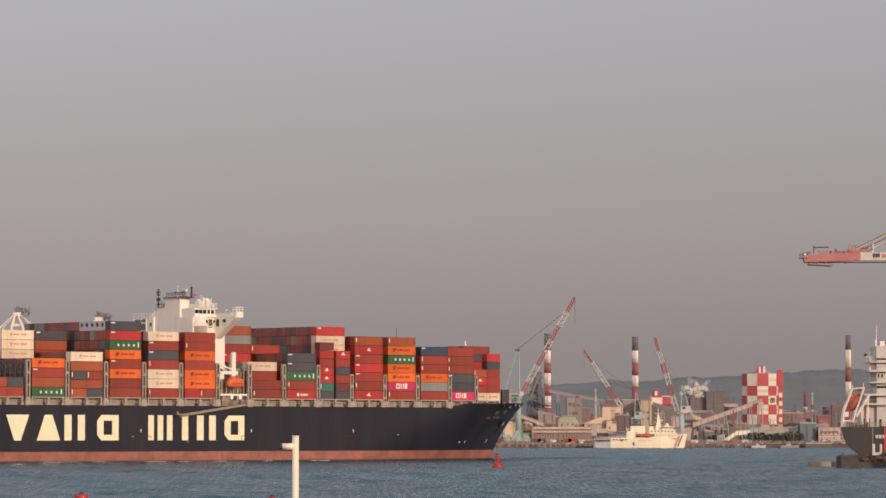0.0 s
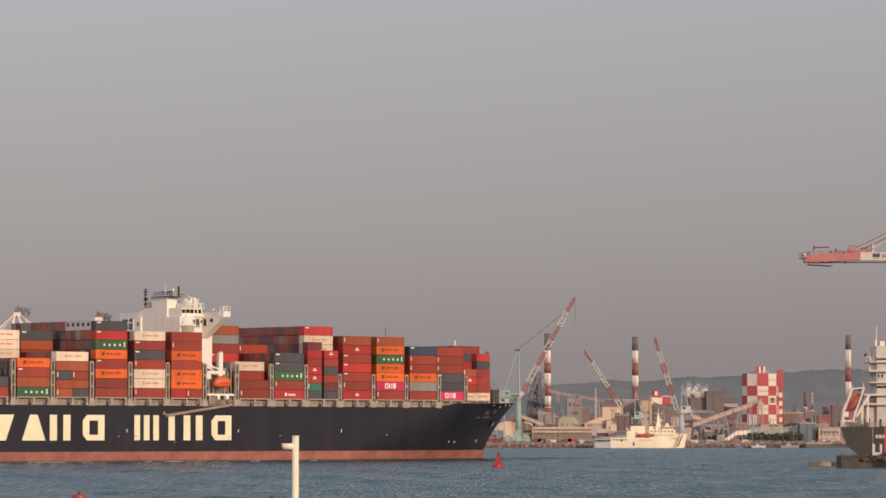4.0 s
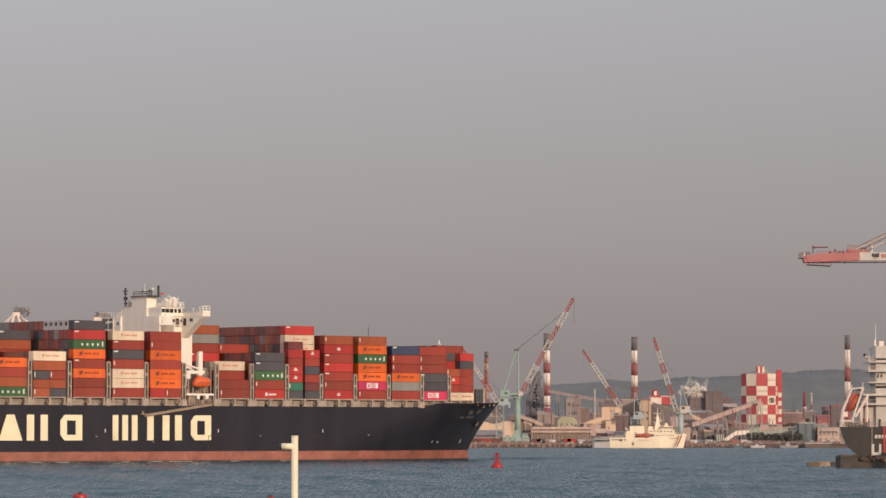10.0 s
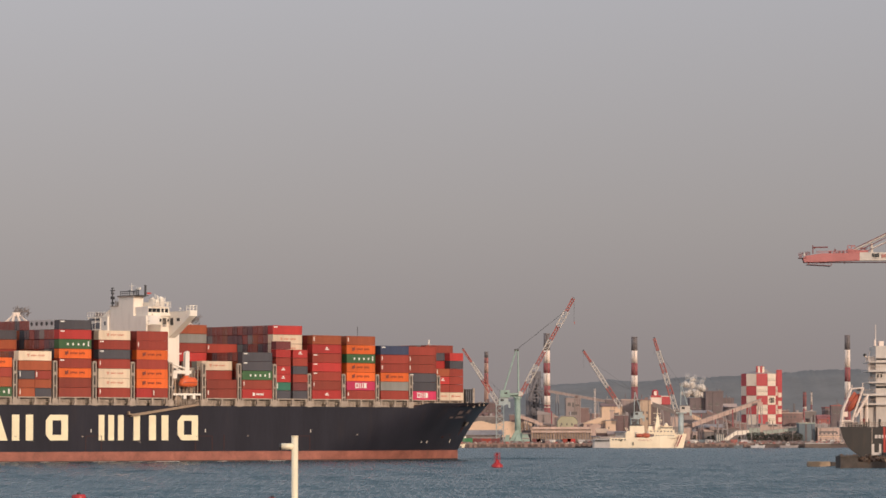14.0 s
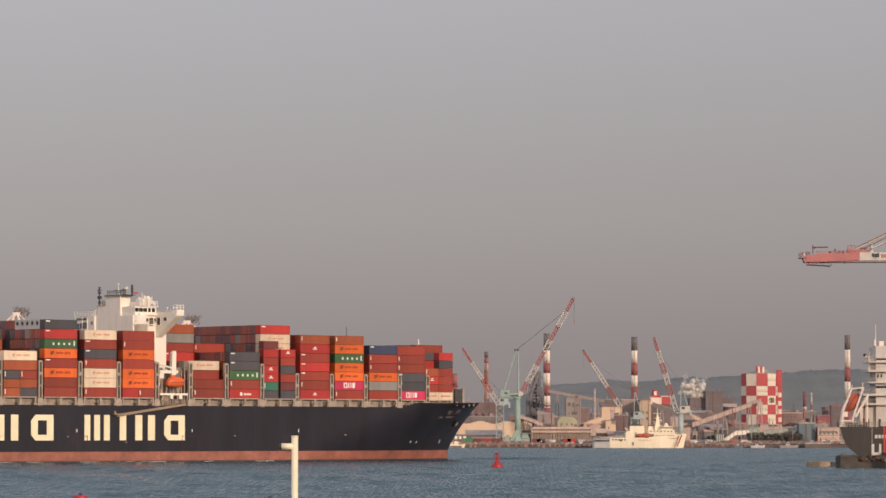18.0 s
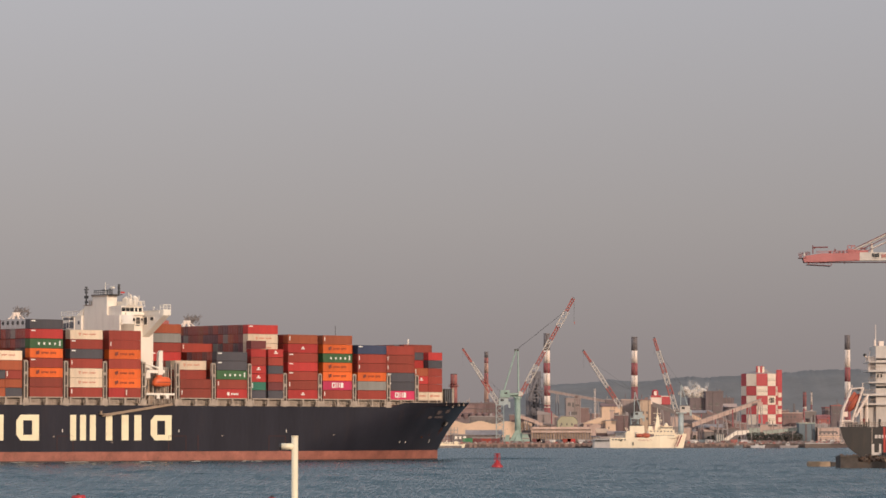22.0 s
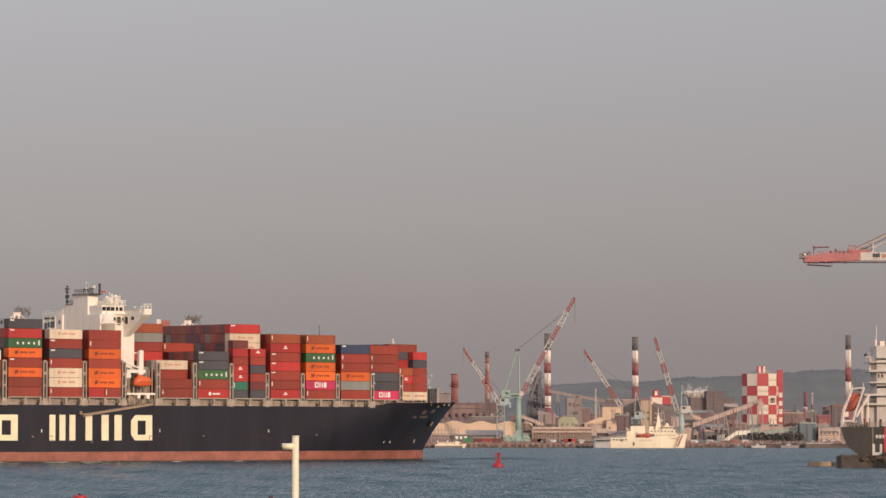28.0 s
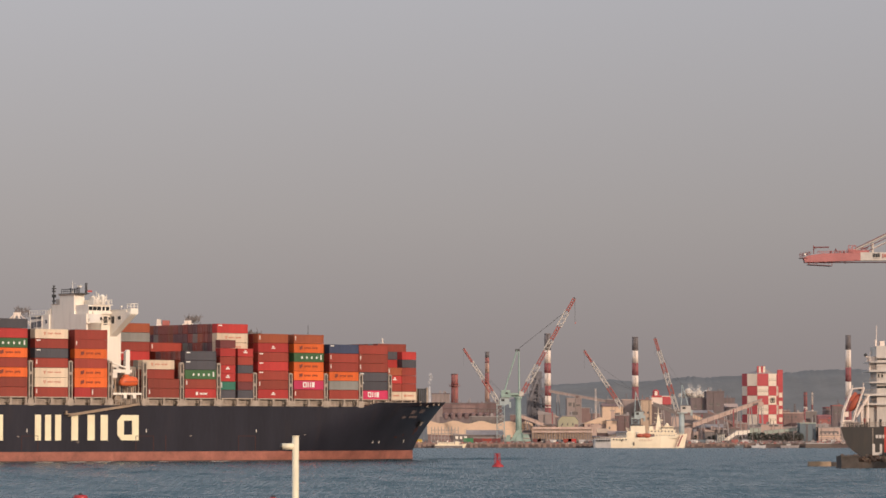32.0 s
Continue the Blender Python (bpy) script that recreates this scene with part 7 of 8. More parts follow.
for z, x0, th_ in ((29.31, 55, 1.8), (26.88, 53, 3.2), (23.47, 54, 2.2), (20.07, 44, 3.6), (17.31, 40, 3.0)):
    dd = part("deck_edge", Geo().box(x0 * P, 130 * P, 3.6, 22, z - th_ * P, z), UPPERWORKS, ms)
    rr = Geo()
    for k in range(6):
        rr.rod(((x0 + k * 4) * P, 3.7, z), ((x0 + k * 4) * P, 3.7, z + 1.1), 0.05, n=4)
    rr.rod((x0 * P, 3.7, z + 1.1), ((x0 + 24) * P, 3.7, z + 1.1), 0.06, n=4)
    part("deck_rail", rr, STEEL_GREY, dd)
# Dark strips in the glass colour paint the shade under the deck ledges.
part("shade_line", Geo().box(67.4 * P, 130 * P, 4.9, 5.0, 29.79, 30.28).box(67.4 * P, 130 * P, 4.9, 5.0, 21.69, 22.34), GLASS_DARK, dk)
for k in range(2):
    part("deckhouse_window", Geo().box((70 + k * 6) * P, (72.4 + k * 6) * P, 4.85, 5.0, 24.77, 25.74), GLASS_DARK, dk)
part("doorway", Geo().box(72 * P, 76 * P, 4.85, 5, ht, 12.78), GLASS_DARK, dk)
part("arch_opening", Geo().box(49 * P, 56 * P, 5.85, 6.0, ht, 12.94), GLASS_DARK, ms)
part("red_winch", Geo().box(40 * P, 46 * P, 3, 4, ht, 12.94), JIB_RED, ms)
part("radar_ball", Geo().lathe([(0.05, -0.5), (0.45, -0.25), (0.5, 0), (0.45, 0.25), (0.05, 0.5)], 10, (50 * P, 8)), DARK_STEEL, ms, smooth=True).location.z = 31.25
part("davit_arm", Geo().rod((50 * P, 8, 31.09), (60 * P, 8, 29.31), 0.3, n=6).rod((52 * P, 8, 29.31), (60 * P, 8, 32.22), 0.2, n=6).box(56 * P, 67 * P, 7, 10, 26.88, 33.84 - 3), BAND_WHITE, ms)
part("antenna_mast", Geo().rod((71 * P, 10, 33.84), (71 * P, 10, 40.00), 0.16, 0.08, 6).box(68 * P, 71 * P, 9, 11, 33.84, 35.79).box(76 * P, 84 * P, 8, 12, 33.84, 35.30), BAND_WHITE, ms)
# free-fall lifeboat on its launching frame
lf = Geo()
for yy in (2.0, 5.0):
    lf.rod((4 * P, yy, ht), (7 * P, yy, 15.04), 0.3, n=6).rod((7 * P, yy, 15.04), (22.5 * P, yy, 21.45), 0.27, n=6).rod((22.5 * P, yy, 21.45), (43.5 * P, yy, 21.75), 0.22, n=6)
    lf.rod((22 * P, yy, ht), (27 * P, yy, 14.40), 0.3, n=6).rod((27 * P, yy, 14.40), (43.5 * P, yy, 21.75), 0.27, n=6).rod((4 * P, yy, 12.29), (24 * P, yy, 12.29), 0.22, n=6).rod((5 * P, yy, 13.42), (10 * P, yy, ht), 0.2, n=5)
for x, z in ((7, 15.04), (22.5, 21.45), (43.5, 21.75), (27, 14.40)):
    lf.rod((x * P, 2.0, z), (x * P, 5.0, z), 0.2, n=5)
for yy in (1.6, 5.4):
    lf.rod((29 * P, yy, 13.42), (52 * P, yy, 19.74), 0.34, n=6).rod((40 * P, yy, ht), (40 * P, yy, 16.34), 0.22, n=6).rod((50 * P, yy, ht), (50 * P, yy, 19.10), 0.22, n=6)
for k in range(6):
    lf.rod(((31 + k * 4) * P, 1.6, 8.4 + (34 + k * 6.8) * 0.16207), ((31 + k * 4) * P, 5.4, 8.4 + (34 + k * 6.8) * 0.16207), 0.14, n=5)
lf.rod((23 * P, 2.0, 21.45), (23 * P, 2.0, 22.6), 0.12, n=5).rod((42 * P, 2.0, 21.75), (42 * P, 2.0, 23.2), 0.12, n=5)
part("frame_hoist", Geo().box(33 * P, 39 * P, 2.6, 4.4, 20.9, 21.9), DARK_STEEL, ms, "dark hoist on the frame")
part("launching_frame", lf, BAND_WHITE, ms, "white launching frame")
bt = Geo()
bt.lathe([(0.1, -3.2), (0.7, -2.7), (1.1, -1.5), (1.2, 0.2), (1.05, 1.7), (0.65, 2.5), (0.1, 2.8)], 12)
ob = part("lifeboat", bt, BOAT_DULL, ms, "orange free-fall lifeboat tilted on its ramp", smooth=True)
ob.matrix_local = Matrix.Translation((28.5 * P, 3.5, 17.6)) @ pose(0, 0, 0, 0, 35, 0)
ob = part("lifeboat_canopy", Geo().box(-1.9, -1.0, -0.7, 0.7, -0.5, 2.4), BOAT_DULL, ms)
ob.matrix_local = Matrix.Translation((28.5 * P, 3.5, 17.6)) @ pose(0, 0, 0, 0, 35, 0)
part("funnel_base", Geo().box(9 * P, 16 * P, 3, 4.5, 13.42, 14.88), BAND_WHITE, ms)

# Ship-to-shore crane: its boom reaches out over the water ---------------------------------
# Boom space: u metres in from the tip, h metres above the girder's underside.
sc = thing("gantry_crane", pose(150, 940, 3.2), "red and white ship-to-shore crane with its boom lowered", "crane")


def bp(u, h, y=0.0):
    return (u - 64.03, y, h + 46.96)


def boom_bar(g, u0, h0, u1, h1, r, y=0.0, n=5):
    g.rod(bp(u0, h0, y), bp(u1, h1, y), r, n=n)
    return g


def boom_box(g, u0, u1, h0, h1, y0, y1):
    return g.box(u0 - 64.03, u1 - 64.03, y0, y1, h0 + 46.96, h1 + 46.96)


part("boom_tip", Geo().prism([(a - 64.03, b + 46.96) for a, b in ((0.78, 0.68), (1.16, -0.41), (14.46, 0.00), (14.46, 1.88), (5.30, 1.70), (1.70, 1.17))], -1.8, 1.8), BOOM_RED, sc, "red box girder boom tip, its colour muted for haze")
part("boom", boom_box(Geo(), 14.46, 114, 0.0, 1.96, -1.8, 1.8), JIB_WHITE, sc, "white box girder boom")
part("boom_rail", Geo().prism([(a - 64.03, b + 46.96) for a, b in ((1.2, -0.49), (114, -0.12), (114, 0.0), (1.2, -0.41))], -1.9, 1.9), MAROON, sc)
for k in range(9):
    part("tip_rail_post", boom_bar(Geo(), -0.1 + 0.3 * k, 0.61 - 0.02 + 0.09 * k, -0.2 + 0.31 * k, 1.77 + 0.05 * k + 0.2 * (k % 2), 0.06, -1.6), MAROON, sc)
part("tip_rail", boom_bar(boom_bar(Geo(), -0.3, 1.36, 2.6, 1.97, 0.06, -1.6), -0.2, 1.01, 2.6, 1.69, 0.05, -1.6), MAROON, sc)
part("tip_deck", boom_box(Geo(), -0.1, 1.7, 0.57, 0.68, -2, 2), MAROON, sc)
part("tip_lamp", Geo().lathe([(0.1, 48.1), (0.22, 48.2), (0.22, 48.6), (0.1, 48.7)], 10, (-62.94, -1.7)), WHITE, sc, "small white lamp housing", smooth=True)
part("tip_gallows", boom_bar(boom_bar(boom_bar(Geo(), 3.26, 1.63, 3.26, 3.67, 0.12, -1), 3.20, 3.18, 6.90, 3.24, 0.17, -1), 3.26, 2.72, 4.08, 3.18, 0.07, -1), MAROON, sc, "dull maroon gallows beam")
part("tip_davit", boom_bar(boom_bar(boom_bar(Geo(), 8.30, 1.77, 8.57, 2.92, 0.1, -1), 8.98, 1.77, 8.57, 2.92, 0.09, -1), 8.43, 2.45, 8.84, 2.45, 0.12, -1), MAROON, sc)
for k in range(20):
    part("rail_post", boom_bar(Geo(), 4.08 + 0.5 * k, 1.71, 4.08 + 0.5 * k, 2.23 + 0.02 * k, 0.04, -1.75, 4), BOOM_RED, sc)
part("boom_handrail", boom_bar(boom_bar(Geo(), 4.08, 2.20, 11.42, 2.37, 0.05, -1.75), 4.08, 1.96, 11.42, 2.09, 0.04, -1.75), BOOM_RED, sc)
for u in (52, 69, 76):
    part("rail_box", boom_box(Geo(), 0.136 * u, 0.136 * (u + 3.4), 1.77, 2.26, -1.6, -0.6), MAROON, sc)
mp_ = Geo().prism([(a - 64.03, b + 46.96) for a, b in ((1.81, -1.01), (7.58, -1.33), (7.58, -1.22), (1.81, -0.90))], -2.2, 2.2)
for u in (13.5, 27, 41, 55.5):
    boom_bar(mp_, 0.136 * u, -0.27, 0.136 * u, -0.73 - 0.0085 * u, 0.07, -2.2, 4)
for k in range(6):
    boom_bar(mp_, 0.136 * (15 + k * 6.8), -0.73 - 0.08, 0.136 * (19 + k * 6.8), -0.27 - 0.25, 0.055, -2.2, 4)
part("maintenance_platform", mp_, MAROON, sc, "dull maroon hanging maintenance platform")
part("hook", boom_bar(Geo(), 10.74, -0.14, 10.88, -0.75, 0.09, -1), MAROON, sc)
sa = part("stay_anchor", boom_box(boom_box(Geo(), 11.56, 13.46, 1.90, 2.72, -1.5, 1.5), 13.19, 16.59, 1.93, 2.52, -1.3, 1.3), BOOM_RED, sc, "red stay anchorage")
for u in (85.5, 92, 98.5):
    part("anchor_post", boom_bar(Geo(), 0.136 * u, 2.72, 0.136 * u, 2.72 + 0.9, 0.1, -1.3), BOOM_RED, sa)
part("anchor_rail", boom_bar(boom_bar(Geo(), 11.63, 3.62, 13.40, 3.62, 0.08, -1.3), 11.63, 2.72, 13.40, 3.62, 0.07, -1.3), BOOM_RED, sa)
part("anchor_frame", boom_bar(boom_bar(boom_bar(Geo(), 13.74, 2.45, 14.96, 3.40, 0.14, 0.6), 14.96, 3.40, 16.46, 2.45, 0.14, 0.6), 14.01, 2.99, 16.59, 3.13, 0.12, 0.6), HAZED_RED, sa)
part("forestay", boom_bar(boom_bar(Geo(), 12.92, 2.45, 32.64, 11.83, 0.27, -1.2, 8), 12.51, 2.37, 32.64, 11.43, 0.22, 1.2, 8), STAY_GREY, sc, "pale tubular forestay")
part("stay_cable", boom_bar(boom_bar(boom_bar(Geo(), 13.19, 2.88, 32.64, 12.31, 0.1, -1.3), 14.42, 2.45, 32.64, 11.07, 0.1, -1.3), 16.05, 2.18, 32.64, 9.66, 0.09, -1.3), MAROON, sc, "thin dark stay cables")
part("inner_stay", boom_bar(Geo(), 17.41, 2.86, 32.64, 10.20, 0.2, -1.2, 6), JIB_WHITE, sc)
part("boom_post", boom_box(Geo(), 17.22, 17.79, 1.96, 4.22, -1, 1), JIB_WHITE, sc, "white upright on the boom")
for a, w, h0, h1, m in ((17.41, 0.54, 0.82, 1.70, DARK_STEEL), (18.09, 0.44, 0.75, 1.63, DARK_STEEL), (18.63, 0.49, 0.82, 1.77, DARK_STEEL), (17.41, 1.63, 0.46, 0.60, STAY_GREY), (19.72, 0.22, 0.54, 1.63, JIB_RED), (20.13, 0.48, 0.82, 1.50, JIB_RED), (20.81, 0.68, 0.54, 1.63, JIB_RED), (21.76, 0.68, 0.54, 1.63, JIB_RED)):
    part("marking_bar", boom_box(Geo(), a, a + w, h0, h1, -1.95, -1.8), m, sc)
# the rest of the crane stands on the quay out of the picture
for yy in (-9, 9):
    for xx in (-18, 8):
        part("leg", Geo().box(xx - 1, xx + 1, yy - 1, yy + 1, 0, 47), BOOM_RED, sc)
part("portal_beam", Geo().box(-19, 9, -10, -8, 14, 16).box(-19, 9, 8, 10, 14, 16).box(-19, -17, -10, 10, 45, 47).box(7, 9, -10, 10, 45, 47), BOOM_RED, sc)
part("apex_tower", Geo().rod((-18, -9, 47), (-12, 0, 72), 0.9, n=8).rod((-18, 9, 47), (-12, 0, 72), 0.9, n=8).rod((8, 0, 47), (-12, 0, 72), 0.6, n=8), BOOM_RED, sc)

# Buoys, post ------------------------------------------------------------------------
def buoy(x, depth, r, h, label):
    """A broad float, a short conical body and an open cage with a lantern ring on top."""
    b = thing("channel_buoy", pose(x, depth, 0), label, "buoy", "channel buoys")
    part("float", Geo().lathe([(r * 0.7, -1.0), (r * 0.95, -0.3), (r, 0.1), (r, 0.5), (r * 0.9, 0.72)], 22), BUOY_RED, b, "red float with a weathered rim", smooth=True)
    part("body", Geo().lathe([(r * 0.88, 0.72), (r * 0.62, 1.0), (r * 0.36, 1.35), (r * 0.27, h * 0.52), (r * 0.22, h * 0.55)], 18), BUOY_RED, b, smooth=True)
    part("lantern", Geo().lathe([(r * 0.13, h * 0.6), (r * 0.13, h * 0.86), (r * 0.05, h * 0.9)], 10), BUOY_RED, b)
    for k in range(5):
        a = k * math.pi / 2.5 + 0.4
        part("cage_post", Geo().rod((r * 0.55 * math.cos(a), r * 0.55 * math.sin(a), h * 0.28), (r * 0.5 * math.cos(a), r * 0.5 * math.sin(a), h), 0.06, n=5), BUOY_RED, b)
    for z, q in ((0.78, 0.47), (1.0, 0.52)):
        part("cage_ring", Geo().lathe([(r * q - 0.07, h * z - 0.09), (r * q, h * z - 0.09), (r * q, h * z), (r * q - 0.07, h * z)], 14), BUOY_RED, b)
    part("top_mark", Geo().box(-0.3, 0.3, -0.04, 0.04, h * 0.84, h * 0.97), BUOY_RED, b)
    return b


bu = buoy(13.81, 984, 1.46, 3.7, "red conical channel buoy afloat and swaying")


def drum_buoy(x, depth, r, top, label):
    b = thing("mooring_buoy", pose(x, depth, 0), label, "buoy", "mooring buoys")
    part("drum", Geo().lathe([(r * 0.95, -1.0), (r, -0.6), (r, top - 0.25), (r * 0.94, top - 0.08), (r * 0.8, top)], 22), BUOY_RED, b, smooth=True)
    part("collar", Geo().lathe([(r, 0.35), (r * 1.25, 0.4), (r * 1.25, 0.7), (r, 0.75)], 22), BUOY_RED, b)
    part("eye", Geo().lathe([(0.2, top), (0.2, top + 0.14), (0.12, top + 0.2)], 10), DARK_STEEL, b)
    return b


bu2 = drum_buoy(-37.10, 400, 0.74, 2.24, "red cylindrical mooring buoy afloat near the shore")
bu3 = drum_buoy(-17.13, 392, 0.42, 2.08, "small red mooring buoy low in the water")
post = thing("camera_post", pose(-2.30, 61, 2.0), "cream painted steel post with a short side arm", "post")
part("pole", Geo().rod((0, 0, 0), (0, 0, 8.37 - 2), 0.052, n=24), POLE_CREAM, post, smooth=True)
part("pole_cap", Geo().lathe([(0.055, 8.36 - 2), (0.055, 8.38 - 2), (0.02, 8.38 - 2)], 20), POLE_CREAM, post, smooth=True)
part("pole_base", Geo().box(-0.2, 0.2, -0.2, 0.2, 0, 0.03), STEEL_GREY, post)
arm = part("arm", Geo().rod((0, 0, 8.21 - 2), (-0.21, -0.02, 8.21 - 2), 0.05, n=20), POLE_CREAM, post, "short cream side arm", smooth=True)
part("arm_end", Geo().rod((-0.21, -0.02, 8.21 - 2), (-0.24, -0.022, 8.21 - 2), 0.053, 0.04, 20), DARK_STEEL, arm, "dark open end of the arm")

# Shore trees and rubble ------------------------------------------------------------------
rng2 = random.Random(12)


def tree(x, depth, h, r):
    t = thing("shore_tree", pose(x, depth, 2.4), "dark green broadleaf tree on the shore", "tree", "shore trees")
    g = Geo().rod((0, 0, 0), (0.2, 0, h * 0.55), 0.28, 0.14, 7)
    for k in range(5):
        a = k * 1.26
        g.rod((0.1, 0, h * (0.3 + 0.05 * k)), (r * 0.6 * math.cos(a), r * 0.6 * math.sin(a), h * (0.62 + 0.05 * k)), 0.12, 0.04, 5)
    part("trunk", g, RUST, t)
    c = Geo()
    for k in range(150):
        a, u, v = rng2.uniform(0, 6.283), rng2.random() ** 0.5, rng2.random()
        p = Vector((r * u * math.cos(a) * (1 - 0.5 * v), r * u * math.sin(a) * (1 - 0.5 * v), h * (0.35 + 0.65 * v)))
        q = rng2.uniform(0.25, 0.6)
        d = [Vector((rng2.uniform(-1, 1), rng2.uniform(-1, 1), rng2.uniform(-1, 1))) * q for _ in range(4)]
        c.add([p + k2 for k2 in d], [(0, 1, 2), (0, 2, 3), (0, 3, 1), (1, 2, 3)])
    part("crown", c, LEAF, t, "dark leafy crown")
    return t


for k in range(22):
    x = 191.3 + k * 1.52 + rng2.uniform(-0.35, 0.35)
    tree(x, 2436 + rng2.uniform(0, 6), rng2.uniform(5.0, 7.6), rng2.uniform(1.8, 2.8))
for x in (167.3, 169.8, 177.6, 158.4, 186.1, 217.0, 219.5):
    tree(x, 2452, rng2.uniform(4.0, 5.5), rng2.uniform(1.3, 1.9))


def rubble(x0, x1, n, seed, z=2.5):
    r, g, mi = random.Random(seed), Geo(), []
    for k in range(n):
        x, y = r.uniform(x0, x1), r.uniform(2420.3, 2436)
        s = r.uniform(0.22, 0.72) * (1 if r.random() < 0.92 else 1.8)
        zz = z + r.uniform(-0.1, 0.7) + (1.2 * r.random() if y > 2428 else 0)
        sx, sy, sz = s * r.uniform(0.7, 1.6), s * r.uniform(0.6, 1.2), s * r.uniform(0.5, 1.0)
        p = [Vector((r.uniform(0.6, 1) * a * sx + x, r.uniform(0.6, 1) * b * sy + y, r.uniform(0.6, 1) * c * sz + zz)) for c in (-1, 1) for b in (-1, 1) for a in (-1, 1)]
        g.add(p, [(0, 1, 3, 2), (4, 5, 7, 6), (0, 1, 5, 4), (1, 3, 7, 5), (3, 2, 6, 7), (2, 0, 4, 6)])
        mi += [r.choices(range(len(RUBBLE)), weights=(18, 26, 18, 4, 9, 8))[0]] * 6
    me = g.mesh("quay_clutter", *RUBBLE)
    me.polygons.foreach_set("material_index", mi)
    ob = new("quay_clutter", me)
    return tagged(ob, "heaped stones, blocks and gear along the quay edge", "rubble", kind="stuff")


RUBBLE = [GREYWALL, RUST, SOOT, WHITE, JIB_RED, MAUVE]
rubble(-40, 262, 2300, 2)


# Parked vehicles and small gear on the quay
def truck(x, colour, length=6.0, h=2.7):
    t = thing("parked_truck", pose(x, 2432.5, 2.4), "small parked truck on the quay", "truck", "parked trucks")
    part("body", Geo().box(0, length * 0.68, -1.1, 1.1, 0.9, h), colour, t)
    cb = part("cab", Geo().prism([(length * 0.7, 0.7), (length, 0.7), (length, 1.7), (length * 0.9, 2.4), (length * 0.7, 2.4)], -1.05, 1.05), REEFER, t)
    part("windscreen", Geo().box(length * 0.76, length * 0.9, -1.1, -1.04, 1.6, 2.2), GLASS_DARK, cb)
    for wx in (length * 0.15, length * 0.5, length * 0.85):
        part("wheel", Geo().rod((wx, -1.15, 0.45), (wx, -0.8, 0.45), 0.45, n=12), DARK_STEEL, t)


for x, m in ((57.4, JIB_RED), (66.2, REEFER), (70.4, BLUEWALL), (84.5, REEFER), (88.7, GREYWALL), (154.2, REEFER), (159.8, BLUEWALL), (164.0, REEFER), (179.5, JIB_RED), (185.9, REEFER), (240.1, REEFER), (244.3, TAN)):
    truck(x, m)
for x, le, m in ((190.58, 8.8, REEFER), (208.55, 11.5, GREYWALL), (180.18, 5.4, BLUEWALL)):
    sb = thing("moored_boat", pose(x, 2413, 0), "small open workboat moored at the shore", "boat", "small moored boats")
    part("hull", Geo().add([(0, -1.1, -0.4), (le * 0.85, -1.1, -0.4), (le * 0.95, 0, -0.3), (le * 0.85, 1.1, -0.4), (0, 1.1, -0.4), (-0.2, -1.4, 1.5), (le * 0.86, -1.4, 1.6), (le, 0, 2.0), (le * 0.86, 1.4, 1.6), (-0.2, 1.4, 1.5)], [(0, 1, 6, 5), (1, 2, 7, 6), (2, 3, 8, 7), (3, 4, 9, 8), (4, 0, 5, 9), (5, 6, 7, 8, 9)]), m, sb)
    part("wheelhouse", Geo().box(le * 0.3, le * 0.52, -0.8, 0.8, 1.5, 2.9, 0.12), REEFER, sb)
    part("window", Geo().box(le * 0.34, le * 0.48, -0.86, -0.7, 2.3, 2.8), HAZED_GLASS, sb)
pier = solid("jetty", Geo().box(223.75, 239.83, 2412, 2416, -1.5, 2.63), CONCRETE, Matrix(), "low jetty with a white deck along the shore", "jetty")
part("jetty_deck", Geo().box(223.75, 239.83, 2411.8, 2416, 2.63, 3.1), REEFER, pier)


# Steam over the works ----------------------------------------------------------------------
def steam(x, z, depth, r, seed, squash=0.75, material=STEAM):
    rr, g = random.Random(seed), Geo()
    for k in range(5):
        c = Vector((rr.gauss(0, 0.8) * r, rr.gauss(0, 0.9) * r, rr.gauss(0, 0.5) * r * squash))
        q = r * rr.uniform(0.75, 1.25)
        n = 14
        vs, fs = [], []
        for j in range(11):
            a = math.pi * j / 10
            for i in range(n):
                b = 2 * math.pi * i / n
                d = Vector((math.sin(a) * math.cos(b), math.sin(a) * math.sin(b), -math.cos(a)))
                vs.append(c + d * q * (1 + 0.4 * noise.noise(d * 1.6 + c + Vector((seed, 0, 0))) + 0.22 * noise.noise(d * 4.2 + c)))
        for j in range(10):
            fs += [(j * n + i, j * n + (i + 1) % n, (j + 1) * n + (i + 1) % n, (j + 1) * n + i) for i in range(n)]
        g.add(vs, fs)
    return solid("steam_puff", g, material, pose(x, depth, z), "white puff of steam rising from the works", "steam", "steam puffs", smooth=True)


# each puff: offset along the roof, height, size, and how far it lifts while the plume stands tall
PUFFS = []
for k in range(13):
    u = k / 12
    lift = (0.0, 0.35, 0.0, 0.7, 0.0, 1.0, 0.25, 0.0, 0.85, 0.0, 0.55, 0.15, 0.0)[k]
    ob = steam(198.6 - 16.5 * u - 0.8 * (k % 3), 37.6 + 1.2 * math.sin(2.1 * k) + 1.2 * u, 2940, 1.25 + 0.75 * math.sin(0.4 + 2.7 * u), k + 3, 0.7)
    PUFFS.append((ob, k, lift * 9.5, 1.0))
for k in range(4):
    ob = steam(197.5 - 3.6 * k, 40.5 + 1.6 * (k % 2), 2944, 1.5, 60 + k, 1.7, THIN_STEAM)
    PUFFS.append((ob, k + 20, 8.0, 1.0))
